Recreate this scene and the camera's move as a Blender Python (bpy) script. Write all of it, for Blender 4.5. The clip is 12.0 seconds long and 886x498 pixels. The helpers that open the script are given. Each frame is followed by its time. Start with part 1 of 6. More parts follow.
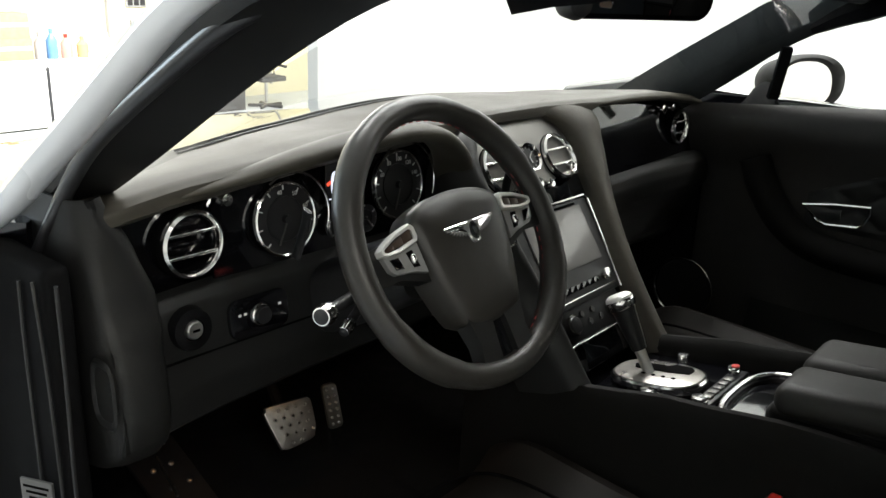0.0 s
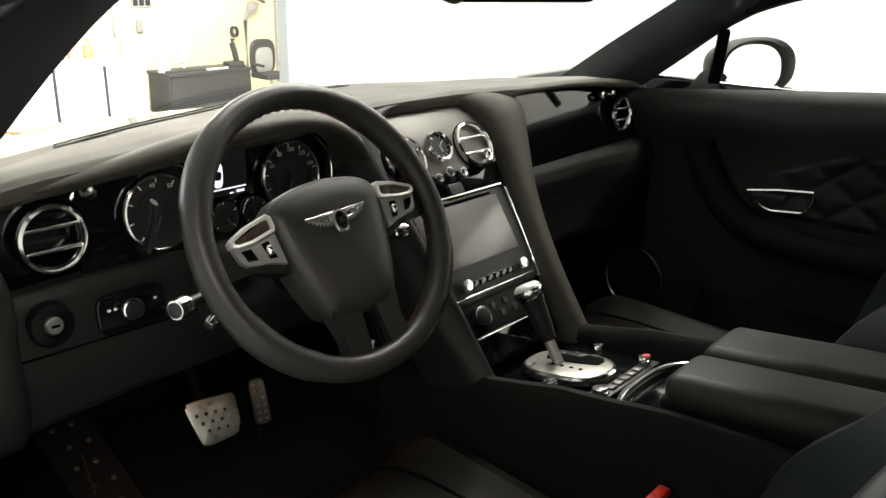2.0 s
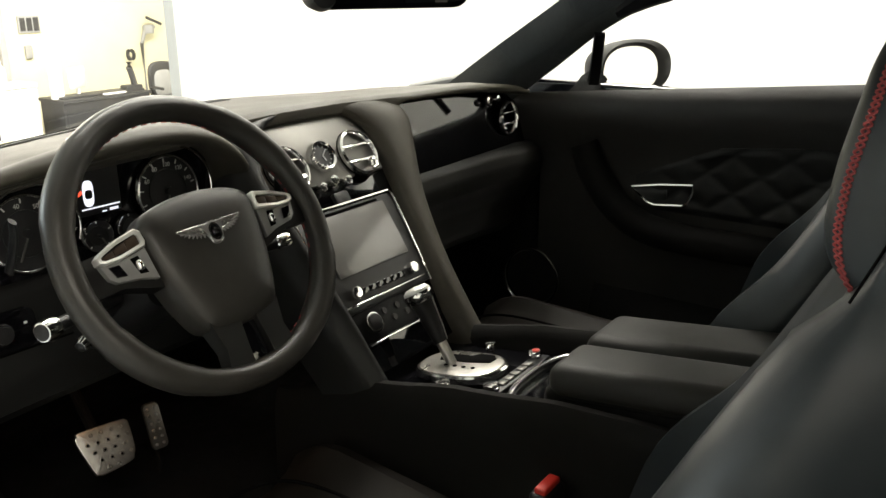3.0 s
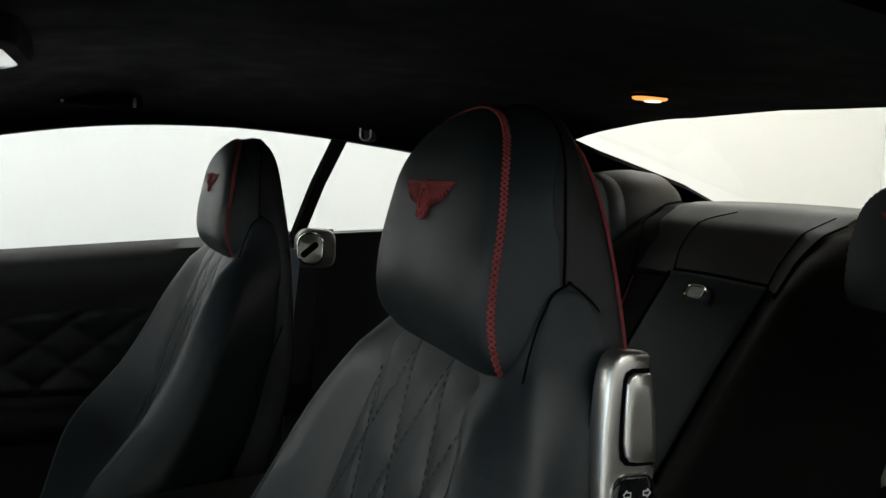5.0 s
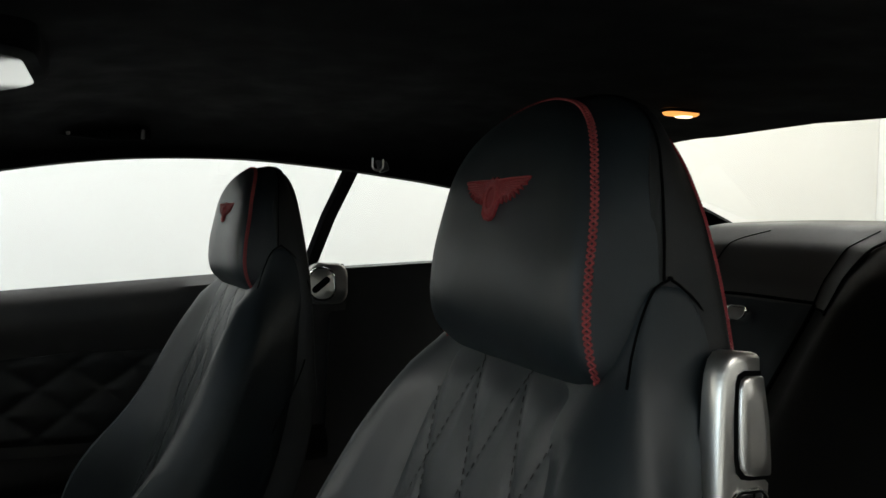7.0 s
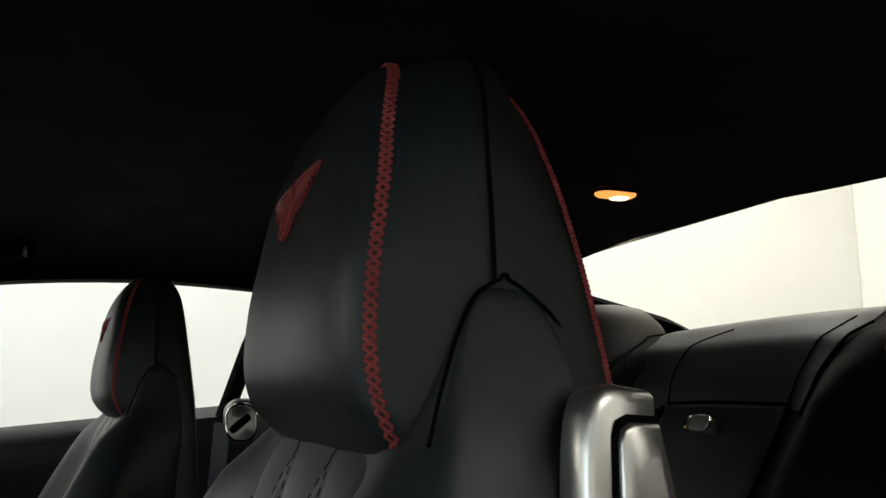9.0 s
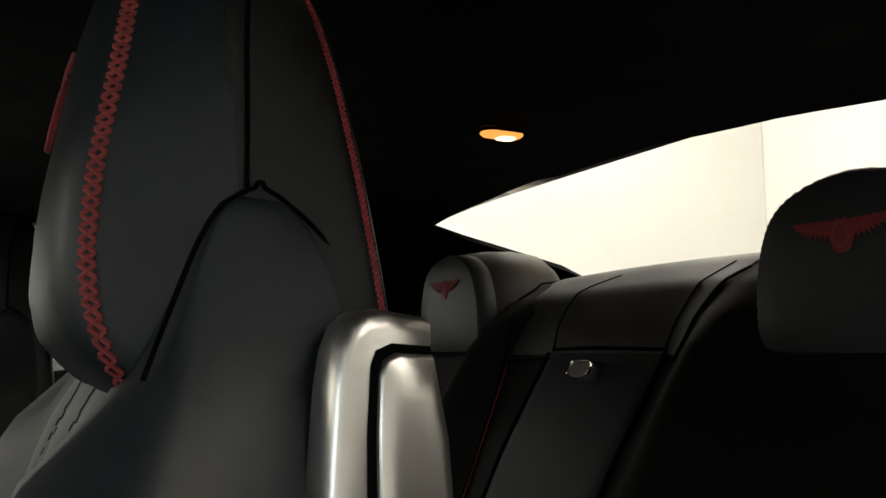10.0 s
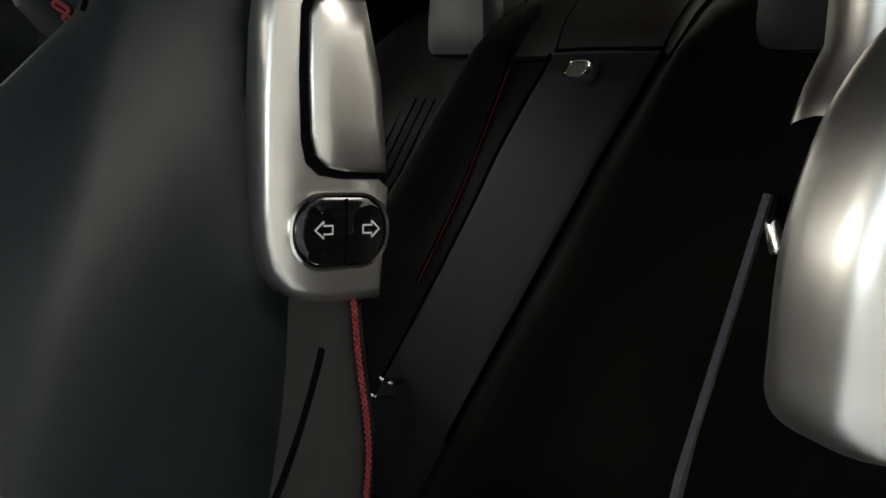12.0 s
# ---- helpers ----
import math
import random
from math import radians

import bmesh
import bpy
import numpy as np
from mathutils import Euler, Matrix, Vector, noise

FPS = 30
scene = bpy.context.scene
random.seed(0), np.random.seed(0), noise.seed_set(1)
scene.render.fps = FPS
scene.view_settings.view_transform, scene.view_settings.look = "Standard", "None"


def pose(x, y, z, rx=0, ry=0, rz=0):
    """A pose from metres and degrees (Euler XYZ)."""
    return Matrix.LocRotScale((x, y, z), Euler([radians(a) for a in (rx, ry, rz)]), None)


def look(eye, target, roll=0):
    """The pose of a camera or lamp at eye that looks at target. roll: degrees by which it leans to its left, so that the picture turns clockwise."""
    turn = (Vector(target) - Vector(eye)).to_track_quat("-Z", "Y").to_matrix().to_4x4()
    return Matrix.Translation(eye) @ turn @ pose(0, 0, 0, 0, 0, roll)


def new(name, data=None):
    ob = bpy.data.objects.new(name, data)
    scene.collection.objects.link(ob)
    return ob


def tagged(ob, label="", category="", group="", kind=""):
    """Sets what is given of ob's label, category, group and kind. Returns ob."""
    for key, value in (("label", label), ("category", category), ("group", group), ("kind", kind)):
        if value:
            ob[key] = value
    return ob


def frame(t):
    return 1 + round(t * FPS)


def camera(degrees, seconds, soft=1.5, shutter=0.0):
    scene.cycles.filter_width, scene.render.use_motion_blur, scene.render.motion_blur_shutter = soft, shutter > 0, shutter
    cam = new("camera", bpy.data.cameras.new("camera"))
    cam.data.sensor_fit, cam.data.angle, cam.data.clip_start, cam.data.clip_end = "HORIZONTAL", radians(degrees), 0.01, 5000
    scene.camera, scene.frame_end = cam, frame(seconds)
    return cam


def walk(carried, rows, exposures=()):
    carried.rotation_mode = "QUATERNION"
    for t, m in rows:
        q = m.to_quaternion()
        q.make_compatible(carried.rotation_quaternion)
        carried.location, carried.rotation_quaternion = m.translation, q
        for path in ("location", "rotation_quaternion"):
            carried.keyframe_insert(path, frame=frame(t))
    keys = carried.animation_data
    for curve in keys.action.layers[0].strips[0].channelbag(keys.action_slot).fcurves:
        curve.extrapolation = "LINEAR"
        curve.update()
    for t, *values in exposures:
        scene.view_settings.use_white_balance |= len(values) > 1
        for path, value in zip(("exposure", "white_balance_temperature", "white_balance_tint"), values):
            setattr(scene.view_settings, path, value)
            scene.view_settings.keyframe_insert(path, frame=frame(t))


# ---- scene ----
cam = camera(56.0, 12.0)
PATH = [
    (0, (-1.119, -0.592, 1.173), (0.338, 0.621, 0.535), 2.5),
    (0.5, (-1.066, -0.603, 1.165), (0.346, 0.652, 0.507), 1.8),
    (1, (-1.026, -0.629, 1.162), (0.369, 0.642, 0.501), 1.4),
    (1.5, (-1.004, -0.669, 1.162), (0.409, 0.587, 0.51), 1.2),
    (2, (-0.99, -0.712, 1.166), (0.435, 0.531, 0.515), 1.2),
    (2.5, (-0.983, -0.747, 1.168), (0.467, 0.471, 0.523), 0.5),
    (2.7, (-0.982, -0.759, 1.166), (0.494, 0.43, 0.529), -0.1),
    (4.3, (-0.891, -0.558, 1.095), (1.077, -0.604, 0.746), 1.2),
    (4.5, (-0.921, -0.502, 1.096), (1.036, -0.797, 0.805), 0.1),
    (5, (-0.944, -0.481, 1.107), (0.918, -1.196, 0.952), 3.0),
    (5.5, (-0.945, -0.473, 1.106), (0.896, -1.246, 0.978), 2.8),
    (6, (-0.938, -0.456, 1.103), (0.908, -1.211, 0.954), 2.5),
    (6.5, (-0.916, -0.443, 1.095), (0.94, -1.178, 0.98), 2.5),
    (7, (-0.883, -0.448, 1.074), (0.974, -1.189, 1.031), 1.7),
    (7.2, (-0.865, -0.458, 1.064), (0.999, -1.182, 1.067), 2.1),
    (8.8, (-0.777, -0.577, 1.012), (1.069, -1.26, 1.365), -1.0),
    (9, (-0.771, -0.6, 1.011), (1.053, -1.344, 1.355), -0.3),
    (9.5, (-0.762, -0.639, 1.008), (1.02, -1.501, 1.294), 0.5),
    (10, (-0.754, -0.666, 1.003), (1.013, -1.573, 1.237), -0.4),
    (10.5, (-0.753, -0.686, 1.004), (1.01, -1.612, 1.186), -0.1),
    (11, (-0.765, -0.692, 0.998), (1.027, -1.58, 1.007), 0.3),
    (11.5, (-0.775, -0.692, 0.991), (1.008, -1.566, 0.752), 1.0),
    (12, (-0.783, -0.684, 0.981), (0.979, -1.526, 0.55), 0.6),
]
walk(cam, [(t, look(eye, target, roll)) for t, eye, target, roll in PATH],
     exposures=[(0.0, 0.42, 6550, 10), (0.5, 0.47, 6500, 10), (2.0, 0.51, 7000, 10), (2.7, 0.50, 7300, 10), (4.3, 0.05, 6450, 10), (5.0, -0.25, 6400, 9), (7.2, -0.25, 6450, 9), (9.0, -0.28, 6700, 9.5), (9.7, -0.28, 7050, 11), (11.2, -0.22, 7150, 12), (12.0, 0.05, 6800, 12)])

# ---- world, lights, exposure ----
world = bpy.data.worlds.new("sky")
world.use_nodes = True
scene.world = world
_bg = world.node_tree.nodes["Background"]
_sky = world.node_tree.nodes.new("ShaderNodeTexSky")
_sky.sky_type, _sky.sun_disc, _sky.sun_elevation, _sky.sun_rotation = "NISHITA", False, radians(40), radians(200)
world.node_tree.links.new(_sky.outputs["Color"], _bg.inputs["Color"])
_bg.inputs["Strength"].default_value = 0.1
scene.view_settings.exposure = 0.0


def area_light(name, loc, target, sx, sy, watts, color):
    data = bpy.data.lights.new(name, "AREA")
    data.shape, data.size, data.size_y, data.energy, data.color = "RECTANGLE", sx, sy, watts, color
    ob = new(name, data)
    ob.matrix_world = look(loc, target)
    return ob


# fluorescent strips under the garage ceiling and daylight from the open side
area_light("ceiling_strip_right", (1.75, -1.0, 2.98), (1.75, -1.0, 0), 0.4, 5.0, 100, (0.99, 1.0, 0.98))
area_light("ceiling_strip_front", (1.2, 1.2, 2.98), (1.2, 1.2, 0), 2.4, 0.4, 75, (0.99, 1.0, 0.99))
area_light("ceiling_strip_rear", (0.6, -3.2, 2.98), (0.6, -3.2, 0), 3.4, 0.4, 44, (1.0, 0.87, 0.64))
area_light("ceiling_strip_workshop", (4.5, 8.5, 2.98), (4.5, 8.5, 0), 6.0, 1.5, 1100, (1.0, 0.99, 0.95))
area_light("open_gate_daylight", (-2.9, 6.2, 2.1), (-0.3, -0.7, 1.0), 2.6, 2.0, 105, (0.72, 0.88, 1.0))
# small warm courtesy lamp under the dashboard
area_light("footwell_lamp_driver", (-0.30, 0.36, 0.605), (-0.29, 0.42, 0.2), 0.05, 0.03, 0.06, (1.0, 0.50, 0.18))
area_light("ceiling_strip_left", (-2.3, -2.9, 2.98), (-2.3, -2.9, 0), 0.6, 2.6, 50, (1.0, 0.97, 0.91))


# ---- materials ----
def material(name, color, rough=0.5, metal=0.0, spread=0.15, scale=40.0, bump=0.0, bump_scale=600.0, spec=0.5, coat=0.0):
    m = bpy.data.materials.new(name)
    m.use_nodes = True
    nt = m.node_tree
    b = nt.nodes["Principled BSDF"]
    tc = nt.nodes.new("ShaderNodeTexCoord")
    n1 = nt.nodes.new("ShaderNodeTexNoise")
    n1.inputs["Scale"].default_value, n1.inputs["Detail"].default_value = scale, 6
    nt.links.new(tc.outputs["Object"], n1.inputs["Vector"])
    n2 = nt.nodes.new("ShaderNodeTexNoise")
    n2.inputs["Scale"].default_value, n2.inputs["Detail"].default_value = scale * 0.12, 3
    nt.links.new(tc.outputs["Object"], n2.inputs["Vector"])
    ad = nt.nodes.new("ShaderNodeMath")
    ad.operation = "ADD"
    nt.links.new(n1.outputs["Fac"], ad.inputs[0])
    nt.links.new(n2.outputs["Fac"], ad.inputs[1])
    ramp = nt.nodes.new("ShaderNodeMapRange")
    ramp.inputs["From Min"].default_value, ramp.inputs["From Max"].default_value = 0.6, 1.4
    ramp.inputs["To Min"].default_value, ramp.inputs["To Max"].default_value = 1 - spread, 1 + spread
    nt.links.new(ad.outputs[0], ramp.inputs["Value"])
    mul = nt.nodes.new("ShaderNodeVectorMath")
    mul.operation = "SCALE"
    mul.inputs[0].default_value = color
    nt.links.new(ramp.outputs[0], mul.inputs["Scale"])
    nt.links.new(mul.outputs[0], b.inputs["Base Color"])
    rr = nt.nodes.new("ShaderNodeMapRange")
    rr.inputs["From Min"].default_value, rr.inputs["From Max"].default_value = 0.3, 0.7
    rr.inputs["To Min"].default_value, rr.inputs["To Max"].default_value = max(0.0, rough * (1 - spread)), min(1.0, rough * (1 + spread))
    nt.links.new(n2.outputs["Fac"], rr.inputs["Value"])
    nt.links.new(rr.outputs[0], b.inputs["Roughness"])
    b.inputs["Metallic"].default_value = metal
    b.inputs["Specular IOR Level"].default_value = spec
    b.inputs["Coat Weight"].default_value = coat
    if bump:
        vo = nt.nodes.new("ShaderNodeTexVoronoi")
        vo.inputs["Scale"].default_value = bump_scale
        nt.links.new(tc.outputs["Object"], vo.inputs["Vector"])
        bp = nt.nodes.new("ShaderNodeBump")
        bp.inputs["Strength"].default_value, bp.inputs["Distance"].default_value = bump, 0.0006
        nt.links.new(vo.outputs["Distance"], bp.inputs["Height"])
        nt.links.new(bp.outputs[0], b.inputs["Normal"])
    return m


def glass_material(name, tint, edge=0.55):
    m = bpy.data.materials.new(name)
    m.use_nodes = True
    nt = m.node_tree
    nt.nodes.remove(nt.nodes["Principled BSDF"])
    tr, gl, mx, lw = (nt.nodes.new(k) for k in ("ShaderNodeBsdfTransparent", "ShaderNodeBsdfGlossy", "ShaderNodeMixShader", "ShaderNodeLayerWeight"))
    pw, sc = nt.nodes.new("ShaderNodeMath"), nt.nodes.new("ShaderNodeMath")
    tr.inputs["Color"].default_value = (*tint, 1)
    gl.inputs["Roughness"].default_value = 0.01
    lw.inputs["Blend"].default_value = 0.5
    pw.operation, pw.inputs[1].default_value = "POWER", 4.0
    sc.operation, sc.inputs[1].default_value, sc.inputs[2].default_value = "MULTIPLY_ADD", edge, 0.04
    nt.links.new(lw.outputs["Facing"], pw.inputs[0])
    nt.links.new(pw.outputs[0], sc.inputs[0])
    nt.links.new(sc.outputs[0], mx.inputs["Fac"])
    nt.links.new(tr.outputs[0], mx.inputs[1])
    nt.links.new(gl.outputs[0], mx.inputs[2])
    nt.links.new(mx.outputs[0], nt.nodes["Material Output"].inputs["Surface"])
    return m


def glow_material(name, color, strength):
    m = bpy.data.materials.new(name)
    m.use_nodes = True
    b = m.node_tree.nodes["Principled BSDF"]
    b.inputs["Base Color"].default_value = (*color, 1)
    b.inputs["Emission Color"].default_value = (*color, 1)
    b.inputs["Emission Strength"].default_value = strength
    return m


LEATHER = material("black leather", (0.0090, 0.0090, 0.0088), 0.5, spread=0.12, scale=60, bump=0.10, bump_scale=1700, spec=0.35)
# bench leather lightened: brownish rear-window light on the top, bluish light on the lid
LEATHER_TOP_LIT = material("lit bench top leather", (0.0150, 0.0128, 0.0108), 0.5, spread=0.14, scale=60, bump=0.12, bump_scale=1700, spec=0.35)
LEATHER_LID_LIT = material("lit lid leather", (0.0100, 0.0130, 0.0150), 0.55, spread=0.12, scale=50, bump=0.10, bump_scale=1700, spec=0.28)
LEATHER_CUSHION = material("seat cushion leather", (0.0105, 0.0085, 0.0068), 0.6, spread=0.15, scale=50, bump=0.10, bump_scale=1700, spec=0.25)
# the same black leather, lightened for the light on the upper door
LEATHER_DOOR_LIT = material("lit door leather", (0.026, 0.0240, 0.0225), 0.55, spread=0.14, scale=60, bump=0.12, bump_scale=1700, spec=0.3)
# pillar trim lightened towards blue-grey, the window light put into its colour
PILLAR_CLOTH_LIT = material("lit pillar trim cloth", (0.038, 0.043, 0.046), 0.6, spread=0.15, scale=120, bump=0.1, bump_scale=900, spec=0.3)
# black leather tinted blue in its base colour for reflected daylight
LEATHER_DAYLIT = material("daylit seat leather", (0.0115, 0.0160, 0.0186), 0.45, spread=0.12, scale=50, bump=0.10, bump_scale=1700, spec=0.4)
# black leather lightened and warmed: windscreen light on the dash top in its colour
LEATHER_DASH_LIT = material("lit dash leather", (0.053, 0.048, 0.038), 0.52, spread=0.14, scale=60, bump=0.12, bump_scale=1700, spec=0.28)
LEATHER_ARM = material("armrest leather", (0.0102, 0.0093, 0.0074), 0.55, spread=0.12, scale=60, bump=0.10, bump_scale=1700, spec=0.3)
LEATHER_WHEEL = material("wheel leather", (0.028, 0.0262, 0.0230), 0.40, spread=0.14, scale=70, bump=0.10, bump_scale=1700, spec=0.45)
BADGE_METAL = material("bright badge metal", (0.78, 0.77, 0.74), 0.42, 0.55, spread=0.08, scale=200)
# black leather darkened and dulled; shade low in the cabin is in its colour
LEATHER_SHADED = material("shaded black leather", (0.0060, 0.0056, 0.0049), 0.75, spread=0.15, scale=60, bump=0.10, bump_scale=1700, spec=0.12)
SATIN_DARK = material("brushed gear gate metal", (0.46, 0.44, 0.41), 0.30, 1.0, spread=0.15, scale=120)
SEAM = material("dark seam", (0.0025, 0.0025, 0.0025), 0.9, spec=0.03)
ALCANTARA = material("suede headlining", (0.005, 0.005, 0.0052), 0.95, spread=0.2, scale=120, spec=0.05)
POD_GREY = material("grey satin pod", (0.27, 0.27, 0.265), 0.40, 0.35, spread=0.08, scale=200)
BUTTON_BROWN = material("dark brown button plastic", (0.045, 0.028, 0.018), 0.35, spread=0.1, spec=0.6)
CARPET = material("black carpet", (0.010, 0.010, 0.010), 1.0, spread=0.4, scale=250, bump=0.8, bump_scale=700, spec=0.1)
PIANO = material("piano black lacquer", (0.004, 0.004, 0.005), 0.06, spread=0.05, coat=0.5)
PLASTIC = material("black plastic", (0.012, 0.012, 0.013), 0.4, bump=0.15, bump_scale=1200)
RUBBER = material("black rubber seal", (0.010, 0.010, 0.010), 0.6)
CHROME = material("polished chrome", (0.88, 0.87, 0.85), 0.16, 1.0, spread=0.05)
SATIN = material("satin metal", (0.80, 0.78, 0.74), 0.34, 1.0, spread=0.06, scale=80)
GREY_METAL = material("grey satin trim", (0.17, 0.165, 0.155), 0.38, 0.8, spread=0.05)
STEEL = material("pedal steel", (0.55, 0.54, 0.52), 0.35, 1.0, spread=0.2, scale=120)
RED_THREAD = material("red thread", (0.27, 0.045, 0.045), 0.7, spread=0.3, scale=300)
EMBROIDERY = material("dark red embroidery", (0.24, 0.026, 0.030), 0.8, spread=0.35, scale=500, bump=0.5, bump_scale=1500)
BELT = material("woven belt webbing", (0.022, 0.024, 0.030), 0.6, spread=0.3, scale=200, bump=0.4, bump_scale=900)
RED_PLASTIC = material("red plastic", (0.55, 0.03, 0.02), 0.4)
DIAL = material("gauge face", (0.012, 0.012, 0.013), 0.5)
WHITE_INK = material("white print", (0.7, 0.7, 0.68), 0.6)
SCREEN = material("display glass", (0.20, 0.195, 0.185), 0.22, spread=0.03, coat=0.3)
DARK_TRIM = material("dull black trim", (0.004, 0.004, 0.0045), 0.45, spread=0.1, spec=0.15)
PRINT_PLATE = material("printed label", (0.11, 0.11, 0.11), 0.6)
JAMB = material("jamb shadow trim", (0.006, 0.006, 0.0065), 0.85, spread=0.2, spec=0.05)
# near-white base stands in for bright room reflections on the black paint
GLARE_TRIM = material("paint whitened for glare", (0.88, 0.90, 0.93), 0.28, 0.0, spread=0.08, scale=9, coat=0.8)
BODY_PAINT = material("black car paint", (0.006, 0.006, 0.009), 0.12, spread=0.03, coat=1.0)
MIRROR = material("mirror silver", (0.9, 0.9, 0.9), 0.01, 1.0, spread=0.0)
GLASS = glass_material("clear glass", (0.96, 0.98, 0.97))
SIDE_GLASS = glass_material("side window glass", (0.96, 0.98, 0.97), 0.15)
REAR_GLASS = glass_material("coated rear glass", (0.97, 0.98, 0.96), 0.05)
SEAL_RUBBER = material("soft seal rubber", (0.026, 0.026, 0.028), 0.30, spread=0.1, spec=0.6)
LAMP_WARM = glow_material("warm lamp lens", (1.0, 0.42, 0.10), 1.3)
LAMP_CORE = glow_material("lamp core", (1.0, 0.80, 0.50), 3.0)
DISPLAY_GLOW = glow_material("instrument display white", (0.75, 0.8, 0.95), 0.9)
RED_GLOW = glow_material("red warning light", (1.0, 0.1, 0.05), 1.0)
WHITE_WALL = material("white painted wall", (0.80, 0.80, 0.785), 0.7, spread=0.03, scale=3)
YELLOW_WALL = material("cream yellow wall", (0.74, 0.69, 0.50), 0.8, spread=0.06, scale=4)
CONCRETE = material("polished concrete", (0.50, 0.53, 0.57), 0.35, spread=0.2, scale=6)
CARDBOARD = material("brown cardboard", (0.45, 0.28, 0.14), 0.85, spread=0.15, scale=15)
DARK_WOOD = material("black laminate", (0.02, 0.02, 0.022), 0.5)
BLUE_PLASTIC = material("blue plastic", (0.10, 0.22, 0.42), 0.4)
WHITE_PLASTIC = material("white plastic", (0.7, 0.7, 0.68), 0.4)
PINK_PLASTIC = material("pink plastic", (0.6, 0.25, 0.2), 0.4)
GREY_PAINT = material("grey paint", (0.3, 0.3, 0.3), 0.5)


# ---- mesh helpers ----
def finish(bm, angle=38):
    bmesh.ops.recalc_face_normals(bm, faces=bm.faces)
    lim = radians(angle)
    for f in bm.faces:
        f.smooth = True
    for e in bm.edges:
        if len(e.link_faces) == 2 and e.calc_face_angle(0) > lim:
            e.smooth = False


def part(name, bm, mat, parent=None, label="", m=None, angle=38):
    if m is not None:
        bm.transform(m)
    finish(bm, angle)
    me = bpy.data.meshes.new(name)
    bm.to_mesh(me)
    bm.free()
    me.materials.append(mat)
    ob = new(name, me)
    if parent is not None:
        ob.parent = parent
    if label:
        tagged(ob, label)
    return ob


def thing(name, label, category, at=(0, 0, 0), group="", kind=""):
    ob = new(name)
    ob.empty_display_size = 0.02
    ob.location = at
    return tagged(ob, label, category, group, kind)


def box(sx, sy, sz, bevel=0.0, at=(0, 0, 0), seg=3):
    bm = bmesh.new()
    bmesh.ops.create_cube(bm, size=1, matrix=Matrix.Translation(at) @ Matrix.Diagonal((sx, sy, sz, 1)))
    if bevel:
        bmesh.ops.bevel(bm, geom=bm.edges[:], offset=bevel, segments=seg, profile=0.5, affect="EDGES")
    return bm


def loft(rings, close=True, caps=True):
    bm = bmesh.new()
    vs = [[bm.verts.new(p) for p in r] for r in rings]
    n = len(vs[0])
    for a, b in zip(vs, vs[1:]):
        for i in range(n if close else n - 1):
            k = (i + 1) % n
            bm.faces.new((a[i], a[k], b[k], b[i]))
    if caps and close:
        bm.faces.new(vs[0][::-1])
        bm.faces.new(vs[-1])
    return bm


def lathe(profile, n=40, m=None):
    """Profile of (radius, height) round the z axis."""
    bm = loft([[(r * math.cos(2 * math.pi * i / n), r * math.sin(2 * math.pi * i / n), z) for i in range(n)] for r, z in profile], caps=False)
    for r, z in (profile[0], profile[-1]):
        if r < 0.0021:
            bmesh.ops.contextual_create(bm, geom=[v for v in bm.verts if abs(v.co.z - z) < 1e-7 and v.co.xy.length < 0.0022])
    if m is not None:
        bm.transform(m)
    return bm


def join(*bms):
    out = bms[0]
    for b in bms[1:]:
        me = bpy.data.meshes.new("tmp")
        b.to_mesh(me)
        b.free()
        out.from_mesh(me)
        bpy.data.meshes.remove(me)
    return out


def spline(pts, n):
    """Catmull-Rom through the points."""
    P = [Vector(p) for p in pts]
    P = [P[0] * 2 - P[1]] + P + [P[-1] * 2 - P[-2]]
    out, seg = [], len(P) - 3
    for k in range(n):
        u = k / (n - 1) * seg
        i = min(int(u), seg - 1)
        t = u - i
        a, b, c, d = P[i:i + 4]
        out.append(0.5 * ((2 * b) + (c - a) * t + (2 * a - 5 * b + 4 * c - d) * t * t + (3 * b - a - 3 * c + d) * t ** 3))
    return out


def sweep(path, section, closed=False, up=(0, 0, 1), scales=None):
    """A 2D section carried along a path of points."""
    rings, n = [], len(path)
    for i, p in enumerate(path):
        p = Vector(p)
        q = Vector(path[(i + 1) % n] if closed or i < n - 1 else path[i])
        o = Vector(path[i - 1] if closed or i > 0 else path[i])
        d = (q - o).normalized()
        s = d.cross(Vector(up))
        s = s.normalized() if s.length > 1e-6 else d.orthogonal().normalized()
        u = s.cross(d)
        k = scales[i] if scales else 1
        rings.append([p + s * a * k + u * b * k for a, b in section])
    if closed:
        rings.append(rings[0])
        bm = loft(rings, caps=False)
        bmesh.ops.remove_doubles(bm, verts=bm.verts, dist=1e-6)
        return bm
    return loft(rings)


def circle(r, n=10, squash=1.0):
    return [(r * math.cos(2 * math.pi * i / n), r * squash * math.sin(2 * math.pi * i / n)) for i in range(n)]


def tube(path, r, n=8, closed=False, up=(0, 0, 1)):
    return sweep(path, circle(r, n), closed, up)


def ring(R, r, n=48, k=10, squash=1.0):
    """A torus round the z axis."""
    return sweep([(R * math.cos(2 * math.pi * i / n), R * math.sin(2 * math.pi * i / n), 0) for i in range(n)], circle(r, k, squash), True)


